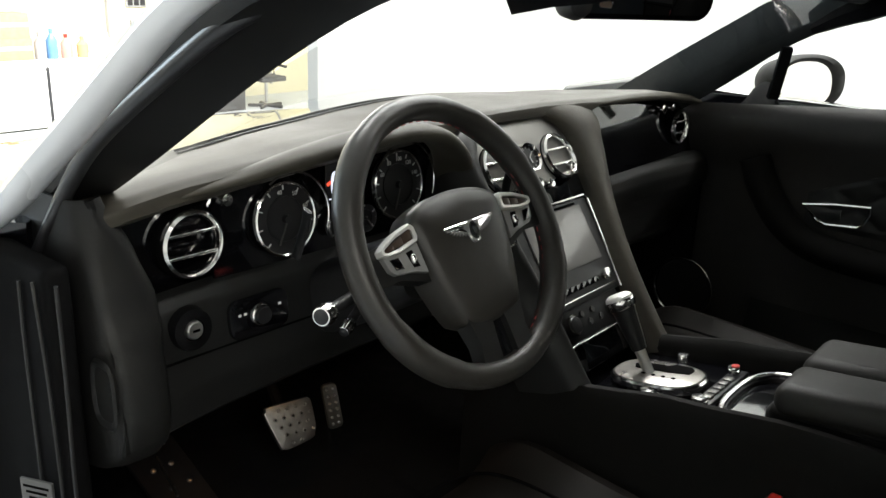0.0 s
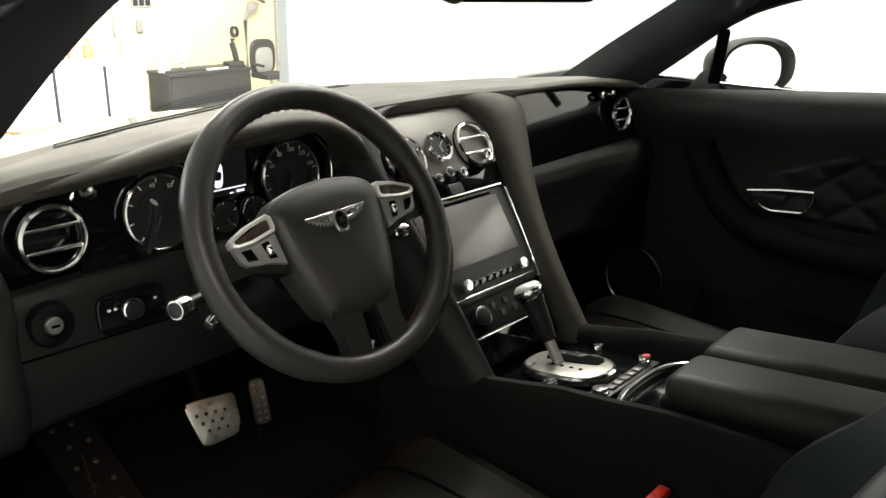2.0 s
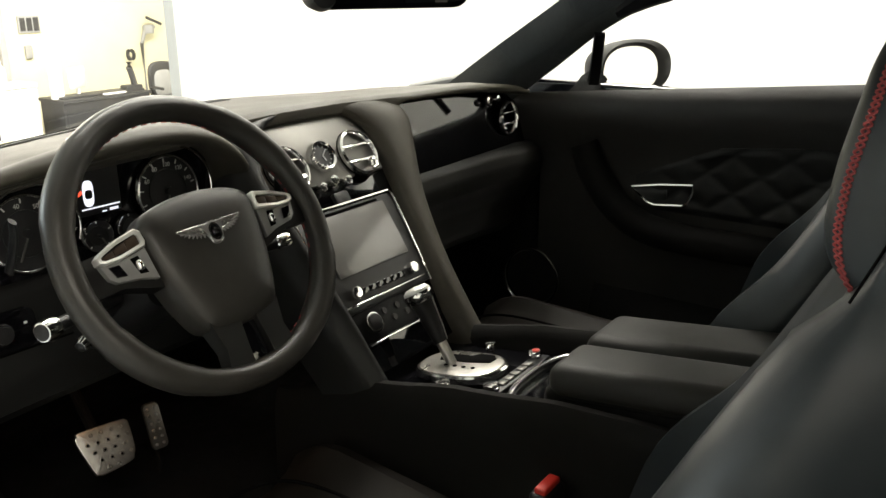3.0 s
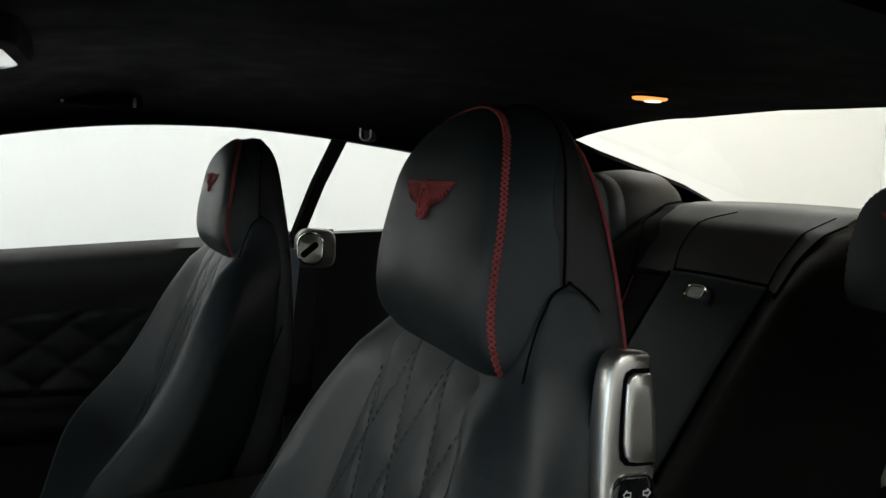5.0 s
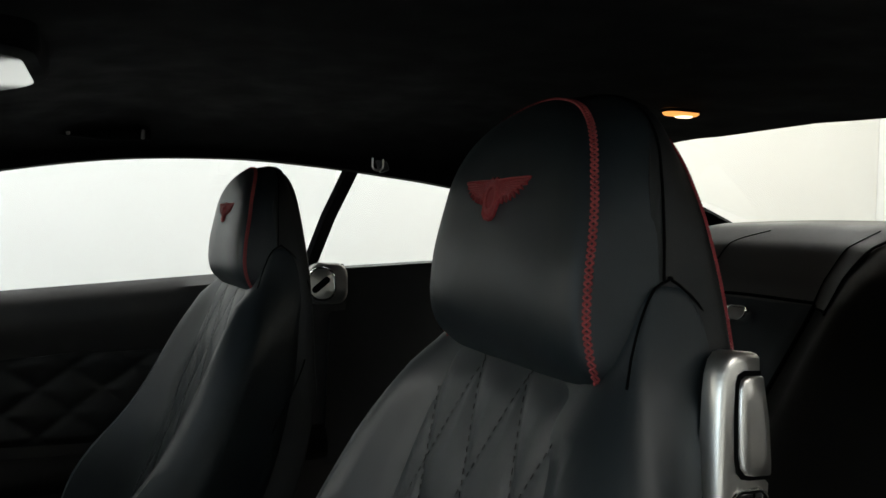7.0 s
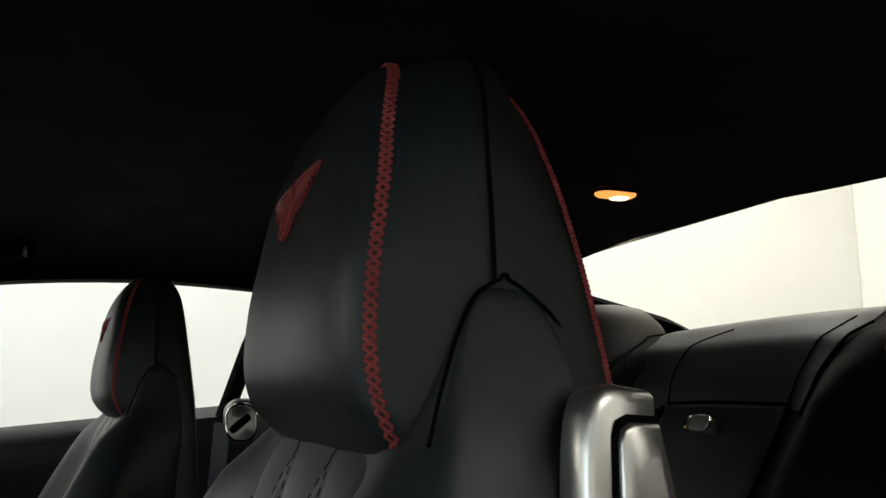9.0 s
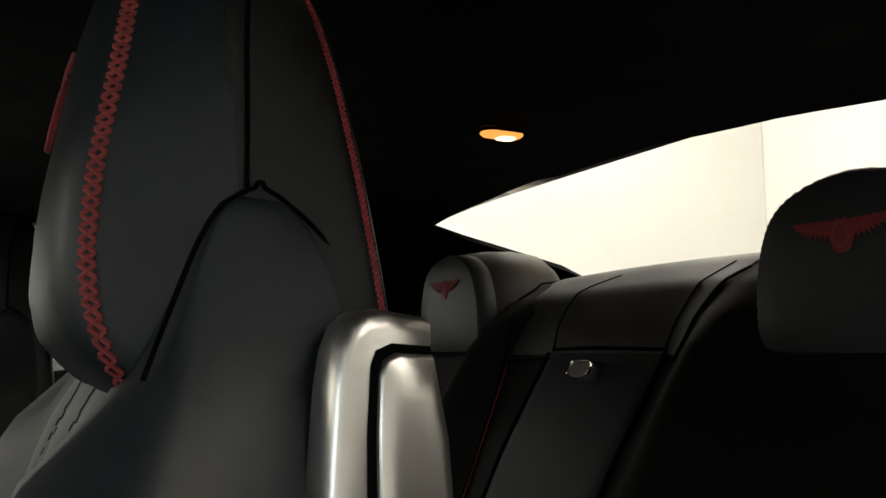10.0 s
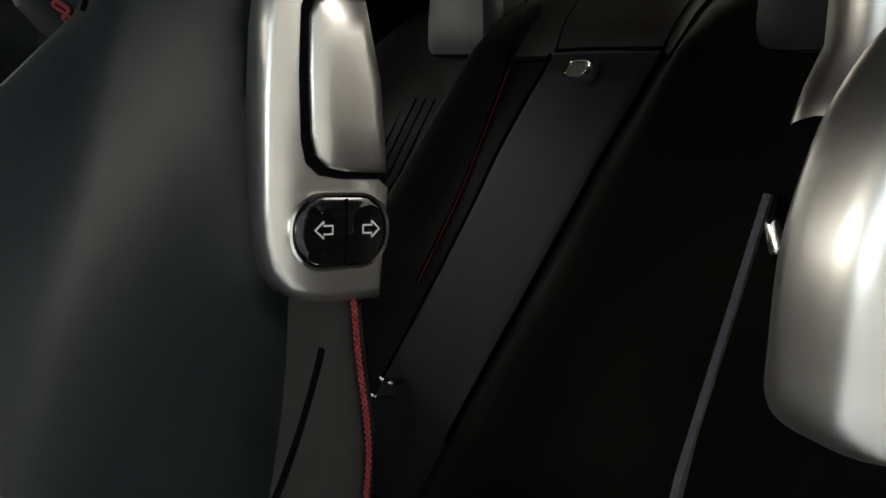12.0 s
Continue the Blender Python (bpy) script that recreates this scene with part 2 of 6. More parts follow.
def prism(poly, depth, bevel=0.0, seg=2):
    """A polygon in xy, from z = 0 to depth, with its edges rounded."""
    bm = bmesh.new()
    f = bm.faces.new([bm.verts.new((x, y, 0)) for x, y in poly])
    g = bmesh.ops.extrude_face_region(bm, geom=[f])["geom"]
    bmesh.ops.translate(bm, verts=[v for v in g if isinstance(v, bmesh.types.BMVert)], vec=(0, 0, depth))
    if bevel:
        top = [e for e in bm.edges if all(abs(v.co.z - depth) < 1e-6 for v in e.verts)]
        bmesh.ops.bevel(bm, geom=top, offset=bevel, segments=seg, profile=0.5, affect="EDGES")
    return bm


def rounded(w, h, r, n=5, cx=0, cy=0):
    """Corners of a rounded rectangle."""
    out = []
    for sx, sy, a0 in ((1, 1, 0), (-1, 1, 90), (-1, -1, 180), (1, -1, 270)):
        for i in range(n + 1):
            a = radians(a0 + 90 * i / n)
            out.append((cx + sx * (w / 2 - r) + r * math.cos(a), cy + sy * (h / 2 - r) + r * math.sin(a)))
    return out


def sheet(f, nu, nv, thick=0.0):
    """A surface f(u, v) with u, v from 0 to 1, given thickness along its normals."""
    P = [[Vector(f(i / (nu - 1), j / (nv - 1))) for j in range(nv)] for i in range(nu)]
    bm = bmesh.new()
    top = [[bm.verts.new(p) for p in r] for r in P]
    for i in range(nu - 1):
        for j in range(nv - 1):
            bm.faces.new((top[i][j], top[i + 1][j], top[i + 1][j + 1], top[i][j + 1]))
    if thick:
        bm.normal_update()
        low = [[bm.verts.new(v.co - v.normal * thick) for v in r] for r in top]
        for i in range(nu - 1):
            for j in range(nv - 1):
                bm.faces.new((low[i][j], low[i][j + 1], low[i + 1][j + 1], low[i + 1][j]))
        edge = [(i, 0) for i in range(nu)] + [(nu - 1, j) for j in range(1, nv)] + [(i, nv - 1) for i in range(nu - 2, -1, -1)] + [(0, j) for j in range(nv - 2, 0, -1)]
        for (a, b), (c, d) in zip(edge, edge[1:] + edge[:1]):
            bm.faces.new((top[a][b], low[a][b], low[c][d], top[c][d]))
    return bm


def lerp_table(table, x):
    """Smooth interpolation in rows of (x, value)."""
    if x <= table[0][0]:
        return table[0][1]
    for (a, u), (b, v) in zip(table, table[1:]):
        if x <= b:
            t = (x - a) / (b - a)
            t = t * t * (3 - 2 * t) * 0.5 + t * 0.5
            return u + (v - u) * t
    return table[-1][1]


def curve_table(table, x):
    """Smooth value of a table: cubic pieces with centred slopes."""
    if x <= table[0][0]:
        return table[0][1]
    n = len(table)
    for i in range(n - 1):
        (x0, y0), (x1, y1) = table[i], table[i + 1]
        if x <= x1:
            h = x1 - x0
            d = (y1 - y0) / h
            m0 = d if i == 0 else (y1 - table[i - 1][1]) / (x1 - table[i - 1][0])
            m1 = d if i == n - 2 else (table[i + 2][1] - y0) / (table[i + 2][0] - x0)
            t = (x - x0) / h
            return (2 * t ** 3 - 3 * t ** 2 + 1) * y0 + (t ** 3 - 2 * t ** 2 + t) * h * m0 + (3 * t ** 2 - 2 * t ** 3) * y1 + (t ** 3 - t ** 2) * h * m1
    return table[-1][1]


def facing(at, normal, up=(0, 0, 1)):
    """A frame whose z axis points along normal and whose y axis is as near up as it can be."""
    z = Vector(normal).normalized()
    x = Vector(up).cross(z).normalized()
    y = z.cross(x)
    m = Matrix((x, y, z)).transposed().to_4x4()
    m.translation = at
    return m


# ---- the garage ----
def structure(name, bm, mat, label, category, angle=38):
    return tagged(part(name, bm, mat, angle=angle), label, category, kind="structure")


G = -1.25                                     # workshop floor level; the car stands on a raised platform
structure("floor", box(24, 24, 0.1, at=(2, 3, G - 0.05)), CONCRETE, "smooth pale concrete workshop floor", "floor")
structure("platform", box(2.1, 5.0, 0.12, 0.02, at=(0, -0.4, -0.08)), GREY_PAINT, "grey raised car platform", "platform")
for px, py in ((-0.9, -2.6), (0.9, -2.6), (-0.9, 1.6), (0.9, 1.6)):
    structure("platform_leg", box(0.14, 0.14, 1.12, 0.01, at=(px, py, -0.69)), GREY_PAINT, "grey steel platform leg", "platform leg")
structure("ceiling", box(24, 24, 0.1, at=(2, 3, 3.1)), WHITE_WALL, "plain white garage ceiling", "ceiling")
WH, WZ = 3.05 - G, (3.05 + G) / 2
structure("wall_right", box(0.1, 6.326, WH, at=(2.55, -1.193, WZ)), WHITE_WALL, "white wall panels beside the car", "wall")
structure("wall_rear", box(9.0, 0.1, WH, at=(-1.9, -4.41, WZ)), WHITE_WALL, "plain white wall behind the car", "wall")
structure("wall_front", box(1.38, 0.06, WH, at=(1.82, 2.0, WZ)), WHITE_WALL, "white partition panel in front of the car", "wall")
structure("wall_left", box(0.1, 17.4, WH, at=(-6.4, 4.25, WZ)), WHITE_WALL, "plain white wall on the far side", "wall")
structure("wall_workshop", box(17.0, 0.1, WH, at=(2.1, 12.4, WZ)), YELLOW_WALL, "cream yellow workshop wall", "wall")
structure("wall_workshop_side", box(0.1, 10.4, WH, at=(10.65, 7.2, WZ)), YELLOW_WALL, "cream yellow workshop side wall", "wall")
structure("wall_corridor", box(8.1, 0.1, WH, at=(6.56, 2.02, WZ)), WHITE_WALL, "white dividing wall", "wall")

# ---- car body shell ----
structure("car_floor", box(1.5, 2.6, 0.04, 0.01, at=(0, -0.25, 0.20)), CARPET, "black carpeted car floor", "car floor")
structure("firewall", sheet(lambda u, v: (-0.74 + 1.48 * u, 0.62 + 0.25 * (1 - v) ** 2 - 0.10 * v, 0.20 + 0.65 * v), 4, 12, 0.02), CARPET, "black carpeted footwell bulkhead", "bulkhead")


def window_top(y):
    return lerp_table([(-1.42, 1.08), (-1.30, 1.112), (-1.16, 1.143), (-1.04, 1.162), (-0.967, 1.171), (-0.86, 1.180), (-0.765, 1.188), (-0.66, 1.191), (-0.563, 1.188), (-0.48, 1.183), (-0.38, 1.170), (-0.294, 1.154), (-0.196, 1.134), (-0.099, 1.099), (-0.002, 1.045), (0.08, 0.995), (0.2, 0.925)], y)


def rail_x(y):
    return lerp_table([(-1.42, 0.60), (-1.0, 0.62), (-0.4, 0.63), (0.0, 0.68), (0.2, 0.72)], y)


def roof_z(x, y):
    top = lerp_table([(-1.42, 1.220), (-1.2, 1.238), (-0.9, 1.254), (-0.5, 1.250), (-0.25, 1.212), (-0.13, 1.176), (-0.07, 1.168), (-0.03, 1.165)], y)
    edge = max(window_top(y), lerp_table([(-0.20, 1.10), (-0.10, 1.155)], y))
    k = min(1.0, abs(x) / rail_x(y))
    return top + (edge - top) * k ** 5


def roof_point(u, v):
    s = math.sin((u - 0.5) * math.pi)
    end = lerp_table([(-0.62, -1.40), (-0.306, -1.356), (-0.165, -1.327), (-0.068, -1.312), (-0.054, -1.304), (0.155, -1.304), (0.170, -1.296), (0.34, -1.300), (0.50, -1.272), (0.62, -1.23)], 0.62 * s)
    front = -0.08 + (0.047 if s > 0 else -0.17) * s * s
    y0 = front + (end - front) * v
    x = rail_x(y0) * s
    return (x, y0, roof_z(x, y0))


structure("headlining", sheet(roof_point, 41, 40, 0.02), ALCANTARA, "black suede roof lining", "ceiling")

WIN_EDGE = [(-0.044, 0.66), (-0.12, 0.645), (-0.226, 0.635), (-0.433, 0.63), (-0.638, 0.63), (-0.80, 0.63), (-0.93, 0.625), (-1.025, 0.62), (-1.18, 0.61), (-1.30, 0.60)]


def rail(side):
    """Side trim: a soft strip from the A-pillar over the side windows to the rear quarter."""
    path = [(side * x, y, window_top(y) + (0.022 if side > 0 else 0.045)) for y, x in (WIN_EDGE if side > 0 else [(y, x + 0.045) for y, x in WIN_EDGE[3:]])]
    return sweep(spline(path, 40), [(0.022 * a, 0.022 * b) for a, b in ((-1, -1), (1, -1), (1.3, 0), (0.6, 1.0), (-0.6, 1.2), (-1.3, 0.4))], scales=[min(1.0, 0.45 + 0.11 * i) if side > 0 else 1.0 for i in range(40)])


def a_pillar(side):
    """Upholstered pillar trim between the windscreen and the door window."""
    if side > 0:
        inner = [(0.675, 0.45, 0.875), (0.665, 0.371, 0.927), (0.66, 0.256, 1.005), (0.66, 0.112, 1.099), (0.658, 0.049, 1.139), (0.655, -0.025, 1.167), (0.642, -0.075, 1.178)]
        outer = [(0.735, 0.30, 0.845), (0.72, 0.196, 0.915), (0.72, 0.111, 0.978), (0.72, 0.023, 1.045), (0.703, -0.07, 1.095), (0.68, -0.13, 1.122)]
        bulge, deep = 0.020, Vector((0.03, 0.04, 0.03))
    else:
        inner = [(0.685, 0.32, 0.885), (0.68, 0.242, 0.928), (0.68, 0.133, 0.99), (0.68, 0.05, 1.039), (0.68, -0.04, 1.090), (0.68, -0.13, 1.135), (0.665, -0.19, 1.162), (0.63, -0.28, 1.205)]
        outer = [(0.74, 0.40, 0.838), (0.74, 0.337, 0.88), (0.74, 0.175, 0.991), (0.74, 0.064, 1.069), (0.738, -0.06, 1.131), (0.73, -0.10, 1.150), (0.70, -0.17, 1.178), (0.67, -0.26, 1.205)]
        bulge, deep = 0.012, Vector((0.008, 0.04, 0.012))
    rings = []
    for a, b in zip(spline(inner, 18), spline(outer, 18)):
        w = b - a
        n = Vector((-0.75, -0.5, 0.1)) * bulge
        rings.append([Vector((side * p.x, p.y, p.z)) for p in (a, a + w * 0.25 + n * 0.75, a + w * 0.5 + n, a + w * 0.8 + n * 0.75, b, b + deep, a + (Vector((0.045, 0.012, -0.008)) if side > 0 else Vector((0.03, 0.05, 0.02))))])
    return loft(rings)


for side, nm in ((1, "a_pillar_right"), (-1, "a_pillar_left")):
    # right pillar takes the lightened cloth, left pillar the dark leather
    structure(nm, a_pillar(side), PILLAR_CLOTH_LIT if side > 0 else LEATHER, "black upholstered windscreen pillar trim", "pillar trim")
    structure("roof_rail_right" if side > 0 else "roof_rail_left", rail(side), ALCANTARA, "black trim strip above the side windows", "roof trim")
    # painted outer pillar and roof frame; the left one coloured white for glare
    if side > 0:
        outer = [(0.86, 0.62, 0.86), (0.83, 0.34, 0.93), (0.80, 0.09, 1.06), (0.77, -0.10, 1.155), (0.73, -0.35, 1.225), (0.70, -0.75, 1.25), (0.66, -1.2, 1.20), (0.62, -1.6, 1.10)]
        seal = [(0.775, 0.36, 0.84), (0.762, 0.24, 0.925), (0.745, 0.085, 1.038), (0.715, -0.07, 1.125), (0.69, -0.2, 1.175), (0.665, -0.6, 1.212), (0.655, -0.95, 1.192)]
        wide, paint = 0.045, BODY_PAINT
    else:
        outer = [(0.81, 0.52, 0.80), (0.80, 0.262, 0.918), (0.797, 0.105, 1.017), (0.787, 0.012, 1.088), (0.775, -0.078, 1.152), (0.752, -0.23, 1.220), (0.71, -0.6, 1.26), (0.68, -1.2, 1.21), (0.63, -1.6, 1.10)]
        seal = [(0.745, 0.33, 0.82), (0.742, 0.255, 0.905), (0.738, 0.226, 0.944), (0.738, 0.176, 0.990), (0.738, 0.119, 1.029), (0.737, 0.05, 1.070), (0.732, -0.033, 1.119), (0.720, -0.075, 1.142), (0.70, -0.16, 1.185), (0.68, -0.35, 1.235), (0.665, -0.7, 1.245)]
        wide, paint = 0.019, GLARE_TRIM
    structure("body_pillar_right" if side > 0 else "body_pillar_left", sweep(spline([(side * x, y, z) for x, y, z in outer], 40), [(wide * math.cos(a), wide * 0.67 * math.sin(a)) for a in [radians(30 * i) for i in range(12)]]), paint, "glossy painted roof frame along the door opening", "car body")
    structure("door_seal_right" if side > 0 else "door_seal_left", tube(spline([(side * x, y, z) for x, y, z in seal], 40), 0.010 if side > 0 else 0.009, 12), RUBBER if side > 0 else SEAL_RUBBER, "black rubber door seal along the opening", "door seal")

structure("roof_panel", sheet(lambda u, v: (0.74 * math.sin((u - 0.5) * math.pi), -0.10 - 1.28 * v, 1.312 - 0.05 * (2 * u - 1) ** 4 - 0.05 * (2 * v - 0.9) ** 2), 17, 17, 0.004), BODY_PAINT, "glossy black painted car roof", "car body")


def screen_point(u, v):
    s = math.sin((u - 0.5) * math.pi)
    return (0.70 * s * (1 - 0.12 * v), 0.62 - 0.27 * s * s - (0.72 - 0.14 * s * s) * v, 0.86 + 0.335 * v + 0.02 * math.sin(v * math.pi))


window = structure("window_1", sheet(screen_point, 25, 14), GLASS, "clear curved windscreen glass", "windscreen")
window.visible_shadow = False
rear_glass = structure("window_2", sheet(lambda u, v: (0.62 * math.sin((u - 0.5) * math.pi) * (1 - 0.1 * v), -1.37 - 0.58 * v + 0.06 * (2 * u - 1) ** 2, 1.255 - 0.18 * v), 21, 10), REAR_GLASS, "clear rear window glass", "rear window")
rear_glass.visible_shadow = False


def side_glass(y0, y1):
    return sheet(lambda u, v: ((0.775 - 0.11 * v ** 1.2), y0 + (y1 - y0) * u, (0.911 - 0.0905 * (y0 + (y1 - y0) * u)) * (1 - v) + (window_top(y0 + (y1 - y0) * u) + 0.02) * v), 16, 8)


for nm, y0, y1, lab in (("window_3", 0.14, -0.846, "clear passenger door window glass"), ("window_4", -0.850, -1.24, "clear rear quarter window glass")):
    g = structure(nm, side_glass(y0, y1), SIDE_GLASS, lab, "side window")
    g.visible_shadow = False

# bonnet ahead of the windscreen
def bonnet_point(u, v):
    s = 2 * u - 1
    y0 = 0.645 - 0.26 * s * s
    return (0.80 * s, y0 + (1.90 - y0) * v, 0.865 - 0.13 * v - 0.115 * v ** 3 - 0.03 * abs(s) ** 3)


structure("bonnet", sheet(bonnet_point, 25, 17, 0.01), BODY_PAINT, "glossy black painted bonnet", "car body")
structure("cowl", sheet(lambda u, v: (-0.70 + 1.40 * u, 0.39 + 0.24 * v - 0.22 * (2 * u - 1) ** 2 * v, 0.825 + 0.025 * v), 13, 4, 0.01), PLASTIC, "black plastic cowl below the windscreen", "cowl")
# driver's door opening: sill, front jamb
structure("door_sill", box(0.16, 1.6, 0.10, 0.02, at=(-0.79, -0.45, 0.33)), BODY_PAINT, "black painted door sill", "door sill")
structure("front_jamb", sheet(lambda u, v: (-0.74 - 0.12 * u, 0.30 + 0.16 * u + 0.1 * (1 - v), 0.28 + 0.62 * v), 8, 10, 0.02), BODY_PAINT, "black painted door jamb", "door jamb")
for k, (x, y) in enumerate(((-0.748, 0.285), (-0.775, 0.33), (-0.80, 0.36))):
    structure("jamb_seal_%s" % "abc"[k], tube(spline([(x, y + 0.1, 0.28), (x, y + 0.06, 0.55), (x, y + 0.02, 0.78), (x + 0.01, y - 0.02, 0.90)], 14), 0.0045, 8), JAMB, "black rubber jamb seal", "door seal")
structure("lower_side_right", box(0.04, 1.6, 0.75, 0.01, at=(0.86, -0.45, 0.55)), BODY_PAINT, "black painted outer door skin", "car body")
structure("rear_quarter_right", sheet(lambda u, v: (0.80 - 0.06 * v, -0.86 - 0.75 * u, 0.30 + (0.692 + 0.055 * u) * v), 10, 8, 0.03), LEATHER, "black upholstered rear side panel", "side trim")
structure("rear_quarter_left", sheet(lambda u, v: (-0.80 + 0.06 * v, -0.90 - 0.70 * u, 0.30 + (0.692 + 0.055 * u) * v), 10, 8, 0.03), LEATHER, "black upholstered rear side panel", "side trim")
structure("rear_shelf", sheet(lambda u, v: (-0.62 + 1.24 * u, -1.42 - 0.5 * v, 1.060 + 0.005 * v), 4, 4, -0.03), ALCANTARA, "black suede rear parcel shelf", "shelf")
for side, nm in ((1, "c_pillar_right"), (-1, "c_pillar_left")):
    edge = [(0.62, -1.19, 1.205), (0.505, -1.268, 1.212), (0.425, -1.320, 1.175), (0.355, -1.385, 1.142), (0.305, -1.430, 1.118), (0.285, -1.52, 1.075)]
    structure(nm, loft([[(side * x, y, z), (side * (x + 0.012), y - 0.01, z - 0.012), (side * 0.63, y + 0.02, 1.03), (side * 0.70, y, 1.03), (side * 0.69, y, z + 0.02), (side * (x + 0.02), y, z + 0.012)] for x, y, z in edge]), ALCANTARA, "black suede rear pillar trim", "pillar trim")
for side, nm in ((1, "kick_panel_right"), (-1, "kick_panel_left")):
    structure(nm, box(0.03, 0.75, 0.70 if side < 0 else 0.55, 0.01, at=(side * 0.775, 0.56, 0.53 if side < 0 else 0.455)), JAMB, "black carpeted footwell side", "kick panel")
structure("rear_corner_trim", sheet(lambda u, v: (0.735 - 0.10 * v - 0.03 * u, -1.235 - 0.40 * u, 0.96 + 0.20 * v - 0.10 * u * v), 8, 6, 0.02), ALCANTARA, "black suede trim behind the side window", "pillar trim")
# jamb label with unreadable print, the bottom hinge side of the door opening
jamb = structure("jamb_label", box(0.004, 0.040, 0.060, 0.001), PRINT_PLATE, "pale printed label plate on the door jamb", "label plate")
jamb.matrix_world = pose(-0.808, 0.215, 0.610, 0, 0, 25)
for k in range(7):
    part("print_bar", box(0.0006, 0.032 - 0.006 * (k % 3), 0.0028), SEAM, jamb, m=Matrix.Translation((-0.0022, 0.0, 0.022 - 0.007 * k)))
for way in (((0.233, 0.858), (0.238, 0.766), (0.239, 0.597), (0.24, 0.35)), ((0.201, 0.865), (0.192, 0.758), (0.190, 0.623), (0.19, 0.35)), ((0.150, 0.875), (0.152, 0.765), (0.158, 0.639), (0.16, 0.35))):
    structure("jamb_strip", tube(spline([(-0.793, y, z) for y, z in way], 14), 0.0022, 8), RUBBER, "black rubber strip down the door jamb", "door seal")


# ---- passenger door ----
def sill_z(y):
    return 0.921 - 0.0905 * y


def door_x(y, z):
    """Inner face of the door: a bulging upper roll, a recessed middle, an armrest ledge."""
    top = sill_z(y)
    x = 0.775
    x -= 0.040 * math.exp(-((z - (top - 0.05)) / 0.07) ** 2)
    if z > top - 0.02:
        x += 0.02 * ((z - top + 0.02) / 0.02) ** 2
    return x


door = thing("passenger_door", "black leather passenger door with quilted panel", "car door", (0.80, -0.3, 0.30))


def in_door(bm):
    bm.transform(Matrix.Translation((-0.80, 0.3, -0.30)))
    return bm


part("panel", in_door(sheet(lambda u, v: (door_x(0.27 - 1.16 * u, 0.30 + (sill_z(0.27 - 1.16 * u) - 0.30) * v), 0.27 - 1.16 * u, 0.30 + (sill_z(0.27 - 1.16 * u) - 0.30) * v), 40, 40, 0.02)), LEATHER_DOOR_LIT, door)


def quilt(a, b, cell_a, cell_b, depth=0.006, edge=0.16):
    """Height of a diamond-quilted surface."""
    p, q = a / cell_a + b / cell_b, a / cell_a - b / cell_b
    d = min(abs(p - round(p)), abs(q - round(q)))
    return depth * (1 - math.exp(-d / edge))


def door_quilt(u, v):
    y = -0.06 - 0.74 * u
    lo, hi = 0.665, 0.80 + 0.035 * min(1, u * 2.2) - 0.06 * max(0, 1 - u * 4)
    z = lo + (hi - lo) * v
    e = min(1, 12 * min(u, 1 - u, v, 1 - v))
    return (door_x(y, z) - 0.004 - e * quilt(y, z, 0.11, 0.085, 0.007), y, z)


part("quilted_insert", in_door(sheet(door_quilt, 90, 40, 0.004)), LEATHER, door, "diamond-quilted black leather insert")
ledge = spline([(0.745, 0.06, 0.80), (0.745, 0.03, 0.735), (0.742, -0.03, 0.665), (0.738, -0.12, 0.625), (0.735, -0.3, 0.618), (0.735, -0.55, 0.63), (0.735, -0.85, 0.65)], 40)
part("armrest", in_door(sweep(ledge, circle(0.034, 12))), LEATHER_SHADED, door, "rounded black leather door armrest")
part("pocket", in_door(sheet(lambda u, v: (0.735 + 0.02 * v - 0.02 * math.sin(math.pi * v), 0.02 - 0.8 * u, 0.30 + 0.17 * v), 12, 8, 0.02)), LEATHER_SHADED, door)
pull = part("door_handle_bezel", in_door(sweep([Vector((0.764, y, z)) for y, z in ((-0.055, 0.712), (-0.12, 0.724), (-0.192, 0.732), (-0.192, 0.716), (-0.182, 0.690), (-0.172, 0.684), (-0.110, 0.677), (-0.090, 0.682), (-0.072, 0.698))], circle(0.0042, 8), True, up=(1, 0, 0))), CHROME, door, "chrome bezel of the inner handle")
part("handle_lever", in_door(sheet(lambda u, v: (0.768 - 0.004 * math.sin(math.pi * v), -0.075 - 0.06 * u + 0.02 * v * (1 - u), 0.686 + 0.005 * u + 0.028 * v), 6, 6, 0.004)), PLASTIC, pull)
part("release_strip", in_door(box(0.006, 0.042, 0.004, 0.0015, at=(0.755, -0.152, 0.641))), CHROME, door, "small chrome strip")
spk = part("speaker", in_door(lathe([(0.0, 0), (0.068, 0.002), (0.070, -0.004)], 40, facing((0.756, 0.19, 0.448), (-1, 0, 0)))), PLASTIC, door)
part("speaker_ring", in_door(sweep([facing((0.752, 0.19, 0.448), (-1, 0, 0)) @ Vector((0.075 * math.cos(a), 0.075 * math.sin(a), 0)) for a in [2 * math.pi * i / 48 for i in range(48)]], circle(0.0035, 8), True, up=(1, 0, 0))), CHROME, spk, "thin chrome speaker ring")
part("door_frame", in_door(sweep([(0.741, 0.043, 0.935), (0.728, 0.032, 0.98), (0.702, 0.015, 1.045)], [(-0.011, -0.007), (0.011, -0.007), (0.011, 0.007), (-0.011, 0.007)])), JAMB, door, "slim black mirror-corner pillar")

# ---- door mirror ----
wing = thing("wing_mirror", "glossy black passenger door mirror", "wing mirror", (0.98, 0.06, 0.90))
W = facing((0.947, 0.047, 0.950), (-0.485, -0.875, 0.03))
mw = Matrix.Translation((-0.98, -0.06, -0.90)) @ W @ Matrix.Diagonal((1.14, 1.10, 1.0, 1.0))


